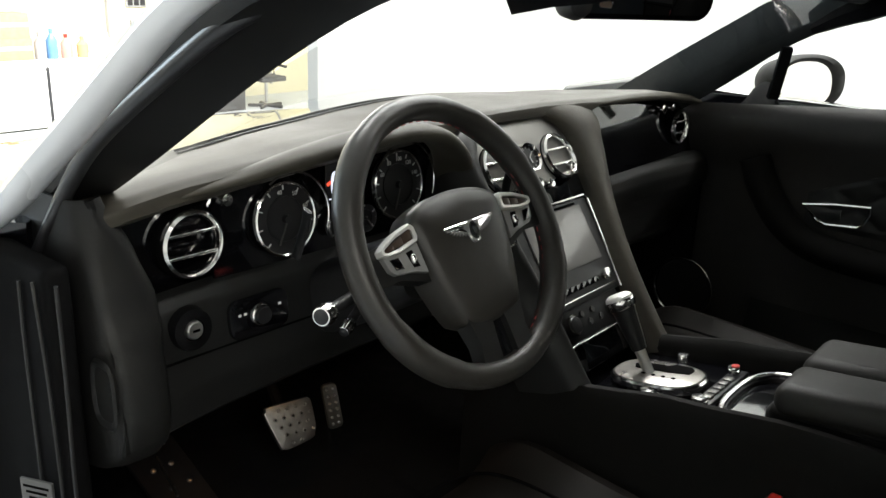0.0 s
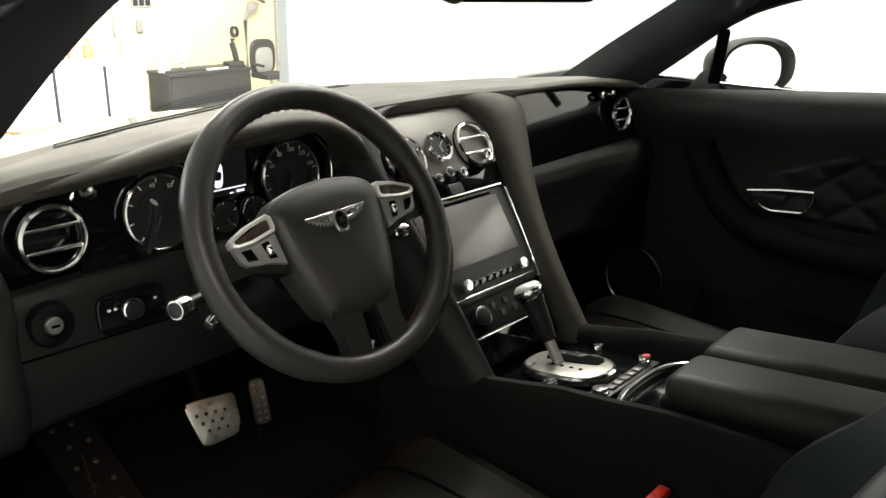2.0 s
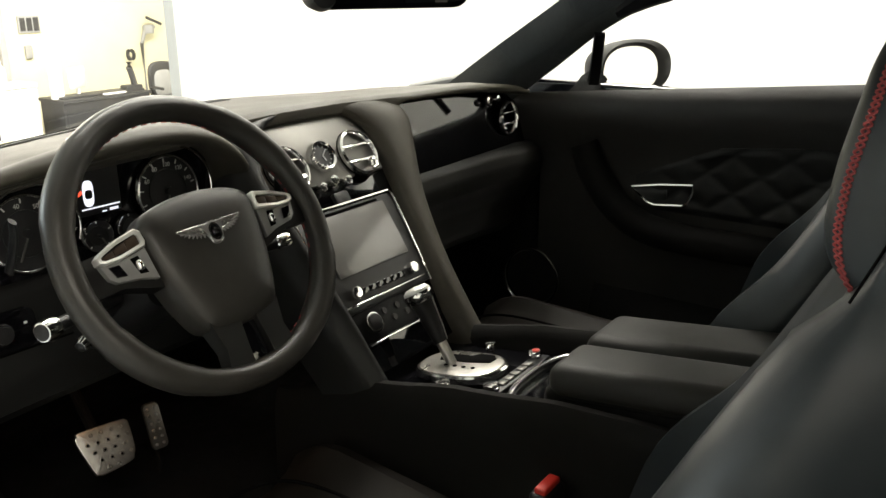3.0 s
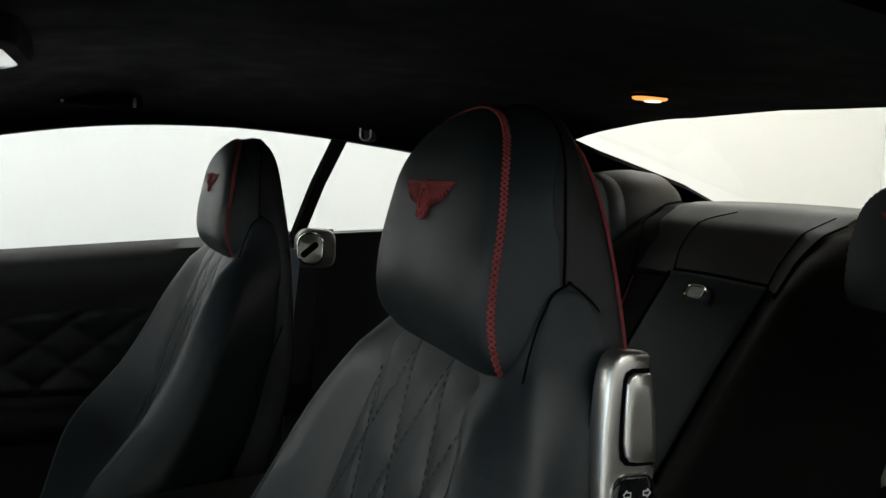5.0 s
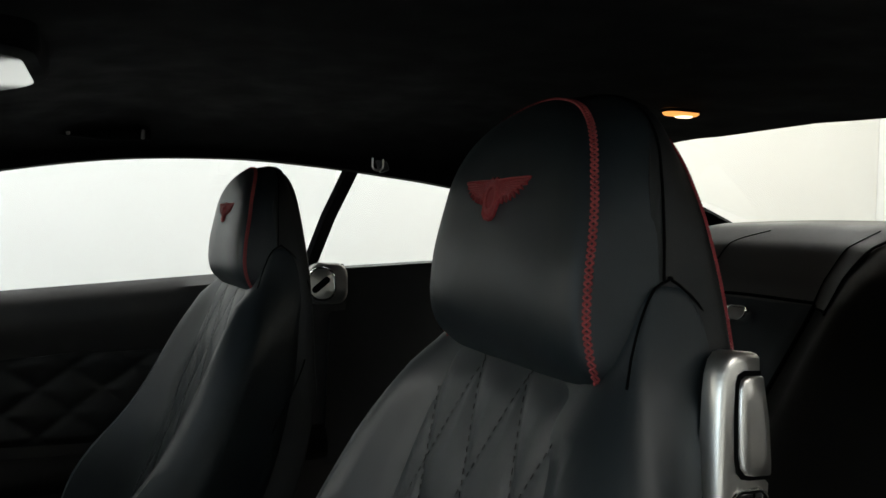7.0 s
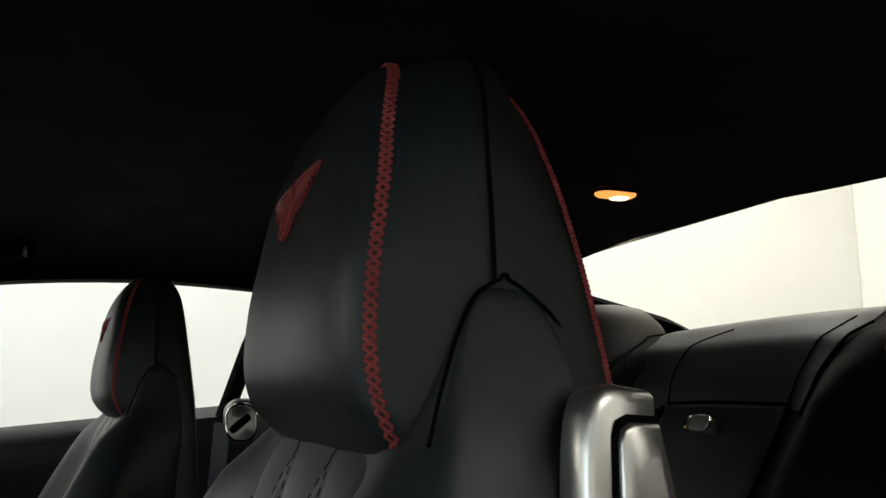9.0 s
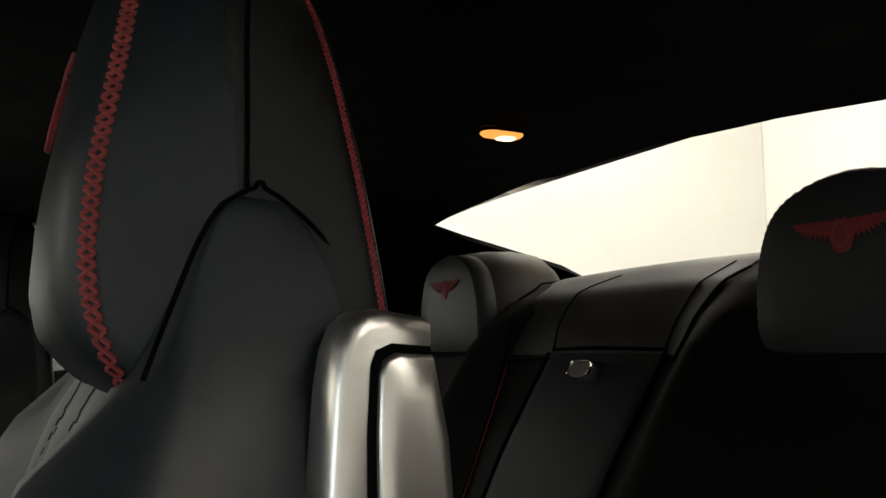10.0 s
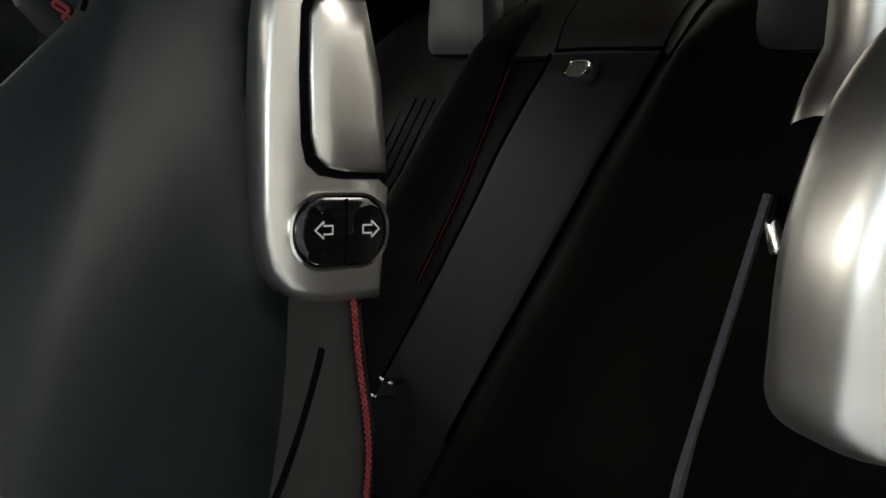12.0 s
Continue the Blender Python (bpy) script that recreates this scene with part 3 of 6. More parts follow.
def oval(w, h, e=0.62, n=36, k=0.0):
    out = []
    for i in range(n):
        a = 2 * math.pi * i / n
        c, s = math.cos(a), math.sin(a)
        out.append((w * math.copysign(abs(c) ** e, c) * (1 + k * s), h * math.copysign(abs(s) ** e, s)))
    return out


part("housing", loft([[(x + o, y + 0.001, z) for x, y in oval(w, h, 0.85)] for w, h, z, o in ((0.072, 0.050, 0.003, 0.0), (0.079, 0.055, 0.007, 0.006), (0.092, 0.059, 0.0, 0.020), (0.100, 0.061, -0.022, 0.028), (0.094, 0.057, -0.05, 0.024), (0.07, 0.045, -0.08, 0.006), (0.04, 0.025, -0.10, -0.01), (0.01, 0.008, -0.105, -0.01))]), DARK_TRIM, wing, m=mw)
part("mirror_glass", loft([[(x, y, z) for x, y in oval(0.070, 0.048, 0.78, k=-0.10)] for z in (0.003, 0.0075)]), MIRROR, wing, "oval mirror glass", m=mw)
part("mirror_foot", sweep([Vector(p) - Vector((0.98, 0.06, 0.90)) for p in ((0.79, 0.10, 0.885), (0.83, 0.10, 0.905), (0.87, 0.105, 0.925), (0.93, 0.10, 0.945))], circle(0.032, 12, 0.7), scales=[1.3, 1.1, 1.0, 0.9]), JAMB, wing)

# ---- dashboard ----
RIM = [(-0.74, 0.922), (-0.6, 0.938), (-0.5, 0.945), (-0.4, 0.952), (-0.3, 0.955), (-0.18, 0.960), (-0.05, 0.963), (0.08, 0.962), (0.2, 0.957), (0.3, 0.952), (0.42, 0.950), (0.54, 0.944), (0.66, 0.930), (0.74, 0.917)]
dash = thing("dashboard", "black leather dashboard with piano black fascia", "dashboard", (0, 0.3, 0.62))


def on_dash(bm):
    bm.transform(Matrix.Translation((0, -0.3, -0.62)))
    return bm


def pad_point(u, v):
    """Top pad: from under the rim, over the crest, to the foot of the windscreen."""
    x = -0.735 + 1.47 * u
    z = lerp_table(RIM, x)
    k = math.cos(x / 0.74 * math.pi / 2)
    yb = 0.335 + 0.10 * max(0.0, k) ** 2 + 0.034
    lip = 0.6 if x > 0.25 else 1.0
    e = max(0.0, (-0.685 - x) / 0.05) ** 2
    prof = [(0.245, -0.032 * lip), (0.212, -0.030 * lip), (0.198, -0.020 * lip), (0.198, -0.006), (0.208, 0.0), (0.25, 0.0), (0.30, -0.006), (yb, -0.016), (yb + 0.02, -0.030), (yb + 0.06, -0.075)]
    i = v * (len(prof) - 1)
    j = min(int(i), len(prof) - 2)
    t = i - j
    a, b = prof[j], prof[j + 1]
    return (x, a[0] + (b[0] - a[0]) * t + 0.014 * e, z + a[1] + (b[1] - a[1]) * t - 0.012 * e)


part("top_pad", on_dash(sheet(pad_point, 61, 33, 0.01)), LEATHER_DASH_LIT, dash, "smooth black leather dash top")
def pad_z(x, y):
    yb = 0.369 + 0.10 * math.cos(x / 0.74 * math.pi / 2) ** 2
    return lerp_table(RIM, x) - (0.006 * max(0, min(1, (y - 0.25) / 0.05)) + 0.010 * max(0, min(1, (y - 0.30) / (yb - 0.30))))


def slot_y(x, back):
    return 0.335 + 0.10 * math.cos(x / 0.74 * 1.57) ** 2 + back


# defroster slot near the windscreen
part("defroster_slot", on_dash(sweep(spline([(x, slot_y(x, 0.010), pad_z(x, slot_y(x, 0.010)) - 0.001) for x in (-0.52, -0.4, -0.3, -0.18, -0.05, 0.05)], 40), [(-0.008, -0.003), (0.008, -0.003), (0.008, 0.0025), (-0.008, 0.0025)])), SEAM, dash)
part("defroster_lip", on_dash(tube(spline([(x, slot_y(x, 0.0), pad_z(x, slot_y(x, 0.0)) + 0.001) for x in (-0.53, -0.4, -0.3, -0.18, -0.05, 0.05)], 40), 0.0016, 6)), PLASTIC, dash)


tweeter = part("tweeter", on_dash(lathe([(0.001, 0.002), (0.030, 0.0015), (0.034, 0.0)], 36, facing((-0.650, 0.318, pad_z(-0.650, 0.318) + 0.001), (-0.11, 0.12, 1), (0, 1, 0)))), PLASTIC, dash, "flat round speaker cover")
part("tweeter_rim", on_dash(lathe([(0.0335, 0.0), (0.0335, 0.003), (0.0355, 0.003), (0.0365, 0.0)], 40, facing((-0.650, 0.318, pad_z(-0.650, 0.318) + 0.0005), (-0.11, 0.12, 1), (0, 1, 0)))), GREY_METAL, tweeter, "thin metal rim")


def fascia(u, v):
    x = -0.735 + 1.47 * u
    z1 = lerp_table(RIM, x) - 0.022
    z0 = 0.785 if x > 0 else 0.80
    k = max(0.0, min(1.0, (x - 0.10) / 0.12))
    return (x, (0.222 + 0.012 * (1 - v)) * (1 - k) + (0.206 + 0.036 * v) * k, z0 + (z1 - z0) * v)


part("fascia", on_dash(sheet(fascia, 61, 9, 0.01)), PIANO, dash, "glossy piano black fascia")


def lower(u, v):
    """Padded lower dash under the fascia."""
    x = -0.735 + 1.47 * u
    if x < 0:
        prof = [(0.230, 0.810), (0.216, 0.805), (0.206, 0.793), (0.198, 0.772), (0.190, 0.735), (0.184, 0.70), (0.188, 0.66), (0.22, 0.635), (0.34, 0.625), (0.50, 0.63)]
    else:
        prof = [(0.230, 0.795), (0.210, 0.792), (0.195, 0.780), (0.188, 0.755), (0.192, 0.725), (0.212, 0.700), (0.235, 0.66), (0.25, 0.60), (0.30, 0.56), (0.45, 0.54)]
    k = 0.03 * abs(x / 0.74) ** 6
    i = v * (len(prof) - 1)
    j = min(int(i), len(prof) - 2)
    t = i - j
    return (x, prof[j][0] + (prof[j + 1][0] - prof[j][0]) * t - k, prof[j][1] + (prof[j + 1][1] - prof[j][1]) * t)


part("lower_pad", on_dash(sheet(lower, 61, 37, -0.012)), LEATHER, dash)
part("end_cap", on_dash(loft([[(x, y, z) for y, z in ((0.25, 0.90), (0.24, 0.80), (0.22, 0.76), (0.22, 0.68), (0.24, 0.63), (0.50, 0.63), (0.50, 0.88))] for x in (0.722, 0.738)])), LEATHER, dash)


def end_pad(u, v):
    """Rounded leather end of the dash beside the driver's door."""
    z = 0.935 - 0.31 * v
    y = lerp_table([(0.62, 0.205), (0.635, 0.178), (0.66, 0.157), (0.70, 0.150), (0.74, 0.154), (0.78, 0.166), (0.82, 0.182), (0.88, 0.196), (0.935, 0.204)], z)
    xi = lerp_table([(0.62, -0.672), (0.76, -0.672), (0.79, -0.665), (0.82, -0.662), (0.87, -0.676), (0.935, -0.706)], z)
    way = spline([(xi, max(y, 0.222) if z > 0.80 else y + 0.030, 0), (xi - 0.006, y + 0.008, 0), (xi - 0.022, y, 0), (-0.725, y + 0.002, 0), (-0.738, y + 0.010, 0), (-0.745, y + 0.030, 0), (-0.747, y + 0.07, 0), (-0.747, y + 0.12, 0)], 25)
    p = way[min(24, round(u * 24))]
    return (p.x, p.y, z)


part("end_pad", on_dash(sheet(end_pad, 24, 32, 0.004)), LEATHER, dash, "rounded leather dash end beside the driver's door")

ST = Vector((0, 1, -0.67)).normalized()       # facing direction of the sloping centre stack, pointing away
STACK = facing((0, 0.177, 0.886), -ST)        # x right, y up the slope, z towards the cabin


def vent(parent, m, R, name="air_vent", knob=False):
    """Round vent: a bright bezel, a dark bowl, two bright horizontal vanes."""
    v = part(name, lathe([(0.001, -0.022), (R * 0.86, -0.018), (R * 0.88, 0.004), (R * 1.02, 0.003), (R * 1.07, 0.0), (R * 1.07, -0.012)], 40), SEAM, parent, "round air vent with bright bezel", m=m)
    part("bezel", lathe([(R * 0.84, 0.002), (R * 0.86, 0.009), (R * 0.92, 0.012), (R, 0.009), (R * 1.02, 0.002)], 48), CHROME, v, "polished bezel", m=m)
    for s in (-0.33, 0.33):
        w = R * 0.85 * math.sqrt(1 - s * s)
        part("vane", box(2 * w, 0.004, 0.012, 0.0015, at=(0, s * R, 0.002)), CHROME, v, m=m)
    if knob:
        part("slider_knob", lathe([(0.0, 0.020), (0.006, 0.019), (0.008, 0.012), (0.006, 0.004)], 20, Matrix.Translation((R * 0.35, -R * 0.55, 0))), CHROME, v, m=m)
    return v


D = Matrix.Translation((0, -0.3, -0.62))


def knob_at(parent, m, r, h, mat, name="knob", label=""):
    return part(name, lathe([(r * 0.85, 0), (r * 0.85, h * 0.3), (r, h * 0.35), (r, h * 0.85), (r * 0.9, h), (0.001, h * 1.05)], 28), mat, parent, label, m=m)


for vx, vz, vr, kx in ((-0.606, 0.860, 0.040, -0.558), (0.663, 0.855, 0.037, 0.612)):
    vent(dash, D @ facing((vx, 0.216, vz), (0, -1, 0.05)), vr)
    k = knob_at(dash, D @ facing((kx, 0.225, 0.903), (0, -1, 0.1)), 0.008, 0.018, CHROME, "vent_pull", "chrome organ-stop vent knob")
    part("pull_rosette", lathe([(0.012, -0.004), (0.012, 0.002), (0.008, 0.004)], 20), CHROME, k, m=D @ facing((kx - 0.006, 0.226, 0.900), (0, -1, 0.1)))
# centre stack back plate, ribs either side
plate = [(-0.135, 0.055), (-0.10, 0.066), (0.10, 0.066), (0.135, 0.055), (0.140, -0.02), (0.125, -0.20), (0.105, -0.32), (0.105, -0.36), (-0.105, -0.36), (-0.105, -0.32), (-0.125, -0.20), (-0.140, -0.02)]
stack = part("centre_fascia", prism(plate[::-1], 0.012, 0.003), PIANO, dash, "piano black centre stack", m=D @ STACK @ Matrix.Translation((0, 0, -0.016)))
part("vent_panel", prism([(-0.128, -0.052), (0.128, -0.052), (0.134, 0.02), (0.118, 0.058), (0.06, 0.066), (-0.06, 0.066), (-0.118, 0.058), (-0.134, 0.02)], 0.008, 0.003), GREY_METAL, stack, "grey satin vent surround", m=D @ STACK @ Matrix.Translation((0, 0, -0.003)))
for side in (-1, 1):
    vent(dash, D @ STACK @ Matrix.Translation((side * 0.083, -0.017, 0.004)), 0.041, knob=True)
clock = part("clock", lathe([(0.001, 0.006), (0.020, 0.006), (0.021, 0.004)], 32), DIAL, dash, "small round analogue clock", m=D @ STACK @ Matrix.Translation((0, -0.008, 0.004)))
part("bezel", lathe([(0.0205, 0.0), (0.0205, 0.010), (0.024, 0.012), (0.026, 0.006), (0.027, 0)], 40), CHROME, clock, m=D @ STACK @ Matrix.Translation((0, -0.008, 0.004)))
for a, l in ((40, 0.015), (-75, 0.010)):
    part("clock_hand", box(l, 0.0012, 0.001, at=(l / 2, 0, 0.0115)), WHITE_INK, clock, m=D @ STACK @ Matrix.Translation((0, -0.008, 0)) @ Matrix.Rotation(radians(a), 4, "Z"))
for i in range(12):
    part("hour_mark", box(0.003, 0.0008, 0.0006, at=(0.0175, 0, 0.0108)), WHITE_INK, clock, m=D @ STACK @ Matrix.Translation((0, -0.008, 0)) @ Matrix.Rotation(radians(30 * i), 4, "Z"))
for x, r in ((-0.030, 0.008), (0.0, 0.009), (0.030, 0.008)):
    knob_at(dash, D @ STACK @ Matrix.Translation((x, -0.058 + (0.006 if x == 0 else 0), -0.002)), r, 0.014, CHROME, "pull_knob", "small chrome pull knob")
part("ignition_slot", prism(rounded(0.034, 0.022, 0.005), 0.008, 0.002), PLASTIC, stack, m=D @ STACK @ Matrix.Translation((0.005, -0.082, -0.004)))
# display unit
unit = part("display_unit", prism(rounded(0.232, 0.165, 0.008), 0.006, 0.002), PLASTIC, dash, "dark infotainment unit", m=D @ STACK @ Matrix.Translation((0.0, -0.178, -0.003)))
part("screen", prism(rounded(0.170, 0.098, 0.003), 0.002, 0.0005), SCREEN, unit, "blank grey display screen", m=D @ STACK @ Matrix.Translation((0.002, -0.155, 0.0035)))
part("disc_slot", box(0.15, 0.004, 0.002, at=(0, -0.102, 0.0035)), SEAM, unit, m=D @ STACK)
part("chrome_frame", sweep([D @ STACK @ Vector(p) for p in ((-0.115, -0.262, 0.004), (-0.117, -0.10, 0.005), (-0.11, -0.092, 0.005), (0.11, -0.092, 0.005), (0.117, -0.10, 0.005), (0.108, -0.262, 0.004))], circle(0.0022, 6)), CHROME, unit, "thin chrome surround")
for side in (-1, 1):
    knob_at(unit, D @ STACK @ Matrix.Translation((side * 0.072, -0.232, 0.002)), 0.0095, 0.014, CHROME, "rotary_knob", "chrome rotary knob")
for i in range(6):
    part("push_button", box(0.015, 0.010, 0.003, 0.001, at=(-0.045 + 0.018 * i, -0.234, 0.004)), PIANO, unit, m=D @ STACK)
part("chrome_strip", box(0.20, 0.003, 0.004, 0.001, at=(0, -0.250, 0.002)), CHROME, stack, m=D @ STACK)
part("chrome_strip", box(0.17, 0.003, 0.004, 0.001, at=(0, -0.315, 0.0)), CHROME, stack, m=D @ STACK)
part("climate_panel", prism(rounded(0.190, 0.056, 0.006), 0.003, 0.001), DARK_TRIM, stack, "dull black climate panel", m=D @ STACK @ Matrix.Translation((0, -0.284, -0.0045)))
for x in (-0.06, 0.06):
    knob_at(stack, D @ STACK @ Matrix.Translation((x, -0.285, -0.006)), 0.014, 0.016, PLASTIC, "climate_knob", "dark climate dial")
    part("dial_ring", lathe([(0.0145, 0), (0.0145, 0.012), (0.0165, 0.012), (0.017, 0)], 28), CHROME, stack, m=D @ STACK @ Matrix.Translation((x, -0.285, -0.005)))
for i in range(4):
    part("climate_button", lathe([(0.0, 0.005), (0.005, 0.005), (0.006, 0.0)], 16), PLASTIC, stack, m=D @ STACK @ Matrix.Translation((-0.024 + 0.016 * i, -0.275 - 0.016 * (i % 2), -0.004)))


def rib(side):
    """Leather wing flowing from the dash top down beside the centre stack."""
    inner = spline([(0.02, 0.215, 0.948), (0.080, 0.205, 0.940), (0.126, 0.183, 0.912), (0.142, 0.150, 0.865), (0.130, 0.100, 0.79), (0.115, 0.040, 0.70), (0.108, -0.015, 0.615), (0.108, -0.05, 0.57)], 24)
    outer = spline([(0.14, 0.245, 0.958), (0.235, 0.228, 0.945), (0.272, 0.208, 0.912), (0.272, 0.195, 0.855), (0.235, 0.150, 0.77), (0.205, 0.085, 0.68), (0.180, 0.010, 0.60), (0.170, -0.03, 0.555)], 24)
    rings = []
    for i, (a, b) in enumerate(zip(inner, outer)):
        b = b if side > 0 else a + (b - a) * (0.35 + 0.15 * i / 23)
        w = b - a
        n = Vector((0, -1, 0.45)).normalized() * (0.018 + 0.012 * min(1, i / 10))
        bk = Vector((0, 0.08, -0.03))
        curve = spline([a + bk * 0.5, a, a + w * 0.2 + n * 0.75, a + w * 0.5 + n, a + w * 0.8 + n * 0.75, b, b + bk], 19)
        rings.append([Vector((side * p.x, p.y, p.z)) for p in curve])
    return loft(rings)


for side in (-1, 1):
    # right rib in the lightened leather, left rib in the plain dark one
    part("wing_rib", on_dash(rib(side)), LEATHER_DASH_LIT if side > 0 else LEATHER, dash, "padded leather rib beside the centre stack")

# binnacle hood and gauges


hood_path = spline([(-0.68, 0.216, 0.915), (-0.61, 0.208, 0.922), (-0.54, 0.198, 0.932), (-0.47, 0.181, 0.947), (-0.38, 0.160, 0.962), (-0.31, 0.155, 0.965), (-0.25, 0.158, 0.953), (-0.205, 0.166, 0.925), (-0.178, 0.178, 0.890), (-0.165, 0.192, 0.860)], 60)
part("binnacle_hood", on_dash(sweep(hood_path, [(0.030 * math.copysign(abs(math.cos(t)) ** 0.8, math.cos(t)), 0.013 * math.sin(t)) for t in [2 * math.pi * i / 20 for i in range(20)]], scales=[min(1.0, 0.30 + 0.70 * (i / 24) ** 1.3) for i in range(60)])), LEATHER_DASH_LIT, dash, "arched leather instrument hood")
part("hood_tip", on_dash(box(0.010, 0.030, 0.014, 0.003, at=(-0.170, 0.172, 0.868))), CHROME, dash, "small chrome tip")
part("cluster_panel", on_dash(sheet(lambda u, v: (-0.575 + 0.386 * u, 0.2165, 0.800 + 0.148 * v - 0.05 * (2 * u - 1) ** 4 * v), 12, 6, 0.004)), PIANO, dash)


def gauge(x, z, R, needle, major, name="gauge"):
    m = D @ facing((x, 0.208, z), (0, -1, 0.12))
    g = part(name, lathe([(0.001, 0.002), (R * 0.97, 0.002), (R, 0.0), (R, -0.004)], 48), DIAL, dash, "round black dial with white marks", m=m)
    part("bezel", lathe([(R * 0.97, 0.0), (R * 0.97, 0.005), (R * 1.00, 0.0065), (R * 1.04, 0.005), (R * 1.05, 0)], 48), CHROME, g, "slim chrome bezel", m=m)
    part("inner_ring", lathe([(R * 0.62, 0.002), (R * 0.62, 0.004), (R * 0.64, 0.004), (R * 0.64, 0.002)], 40), PLASTIC, g, m=m)
    for i in range(major + 1):
        a = radians(225 - 270 * i / major)
        part("scale_mark", box(R * 0.12, 0.0016, 0.0008, at=(R * 0.88, 0, 0.0032)), WHITE_INK, g, m=m @ Matrix.Rotation(a, 4, "Z"))
    part("needle", box(R * 0.8, 0.0020, 0.0015, at=(R * 0.36, 0, 0.0075)), GREY_METAL, g, m=m @ Matrix.Rotation(radians(needle), 4, "Z"))
    part("needle_cap", lathe([(0.001, 0.009), (R * 0.12, 0.009), (R * 0.13, 0.003)], 20), PLASTIC, g, m=m)
    return g, m


tach, tm = gauge(-0.474, 0.865, 0.046, -118, 8, "tachometer")
speedo, sm = gauge(-0.268, 0.876, 0.048, -112, 10, "speedometer")
for g, m, R0 in ((tach, tm, 0.046), (speedo, sm, 0.048)):
    part("outer_ring", tube([m @ Vector((R0 * 0.14 + R0 * 1.27 * math.cos(a), R0 * 0.05 + R0 * 1.22 * math.sin(a), 0.012)) for a in [radians(-25 + 150 * i / 30) for i in range(31)]], 0.0016, 6, up=(0, 1, 0)), CHROME, g, "thin outer chrome arc")
gauge(-0.382, 0.839, 0.0205, -60, 4, "small_gauge")
gauge(-0.334, 0.839, 0.0195, -60, 4, "small_gauge")


def numerals(parent, m, R, texts, a0, a1):
    for i, t in enumerate(texts):
        a = radians(a0 + (a1 - a0) * i / (len(texts) - 1))
        cu = bpy.data.curves.new("digits", "FONT")
        cu.body, cu.size, cu.align_x, cu.align_y, cu.extrude = t, R * 0.17, "CENTER", "CENTER", 0.0002
        ob = new("numeral", cu)
        dg = bpy.context.evaluated_depsgraph_get()
        me = bpy.data.meshes.new_from_object(ob.evaluated_get(dg))
        bpy.data.objects.remove(ob)
        me.transform(m @ Matrix.Translation((R * 0.76 * math.cos(a), R * 0.76 * math.sin(a), 0.0034)))
        me.materials.clear()
        me.materials.append(WHITE_INK)
        o = new("numeral", me)
        o.parent = parent


numerals(tach, tm, 0.046, ["40", "50", "60"], 100, 20)
numerals(speedo, sm, 0.048, ["60", "80", "100", "120", "140"], 150, 20)
disp = part("driver_display", on_dash(box(0.062, 0.003, 0.060, 0.001, at=(-0.371, 0.211, 0.897))), PLASTIC, dash, "small dark driver display")
part("display_line", on_dash(box(0.054, 0.001, 0.0015, at=(-0.370, 0.2090, 0.876))), DISPLAY_GLOW, disp)
part("display_line", on_dash(box(0.012, 0.001, 0.003, at=(-0.352, 0.2090, 0.870))), DISPLAY_GLOW, disp)
part("display_line", on_dash(box(0.006, 0.001, 0.0015, at=(-0.366, 0.2090, 0.869))), DISPLAY_GLOW, disp)
car_plan = [(0.0075 * math.copysign(abs(math.cos(a)) ** 0.6, math.cos(a)), 0.017 * math.copysign(abs(math.sin(a)) ** 0.75, math.sin(a))) for a in [2 * math.pi * i / 24 for i in range(24)]]
part("display_symbol", prism(car_plan, 0.001), DISPLAY_GLOW, disp, "white car outline symbol", m=D @ facing((-0.386, 0.2095, 0.896), (0, -1, 0)))
part("display_roof", prism([(x * 0.7, y * 0.35) for x, y in car_plan], 0.0014), PLASTIC, disp, m=D @ facing((-0.386, 0.2095, 0.895), (0, -1, 0)))
part("display_door", box(0.007, 0.004, 0.001, at=(0, 0, 0)), RED_GLOW, disp, "red open-door mark", m=D @ facing((-0.398, 0.2085, 0.898), (0, -1, 0)) @ Matrix.Rotation(0.5, 4, "Z"))

# driver's lower controls
ign = part("ignition_ring", lathe([(0.001, 0.004), (0.012, 0.004), (0.013, 0.010), (0.024, 0.008), (0.027, -0.004)], 36), DARK_TRIM, dash, "round start switch surround", m=D @ facing((-0.634, 0.182, 0.772), (0, -1, 0.1)))
part("key_barrel", lathe([(0.001, 0.013), (0.009, 0.013), (0.0115, 0.009), (0.0115, 0.002)], 24), SATIN, ign, m=D @ facing((-0.634, 0.182, 0.772), (0, -1, 0.1)))
part("key_slot", box(0.009, 0.003, 0.001, at=(0, 0, 0.0136)), SEAM, ign, m=D @ facing((-0.634, 0.182, 0.772), (0, -1, 0.1)))
LP = D @ facing((-0.535, 0.188, 0.760), (0, -1, 0.1))
panel = part("light_switch_panel", prism(rounded(0.088, 0.050, 0.014), 0.006, 0.002), PIANO, dash, "glossy light switch panel", m=LP)
part("light_knob", lathe([(0.012, 0.004), (0.012, 0.012), (0.0135, 0.014), (0.0125, 0.019), (0.001, 0.020)], 28), PLASTIC, panel, m=LP @ Matrix.Scale(0.82, 4))
part("knob_ring", lathe([(0.0145, 0.004), (0.0145, 0.012), (0.0165, 0.011), (0.0175, 0.004)], 32), CHROME, panel, "chrome knob ring", m=LP @ Matrix.Scale(0.82, 4))
for x in (-0.030, -0.022, 0.030):
    part("symbol", box(0.004, 0.003, 0.0006, at=(x, 0.006, 0.0064)), WHITE_INK, panel, m=LP)
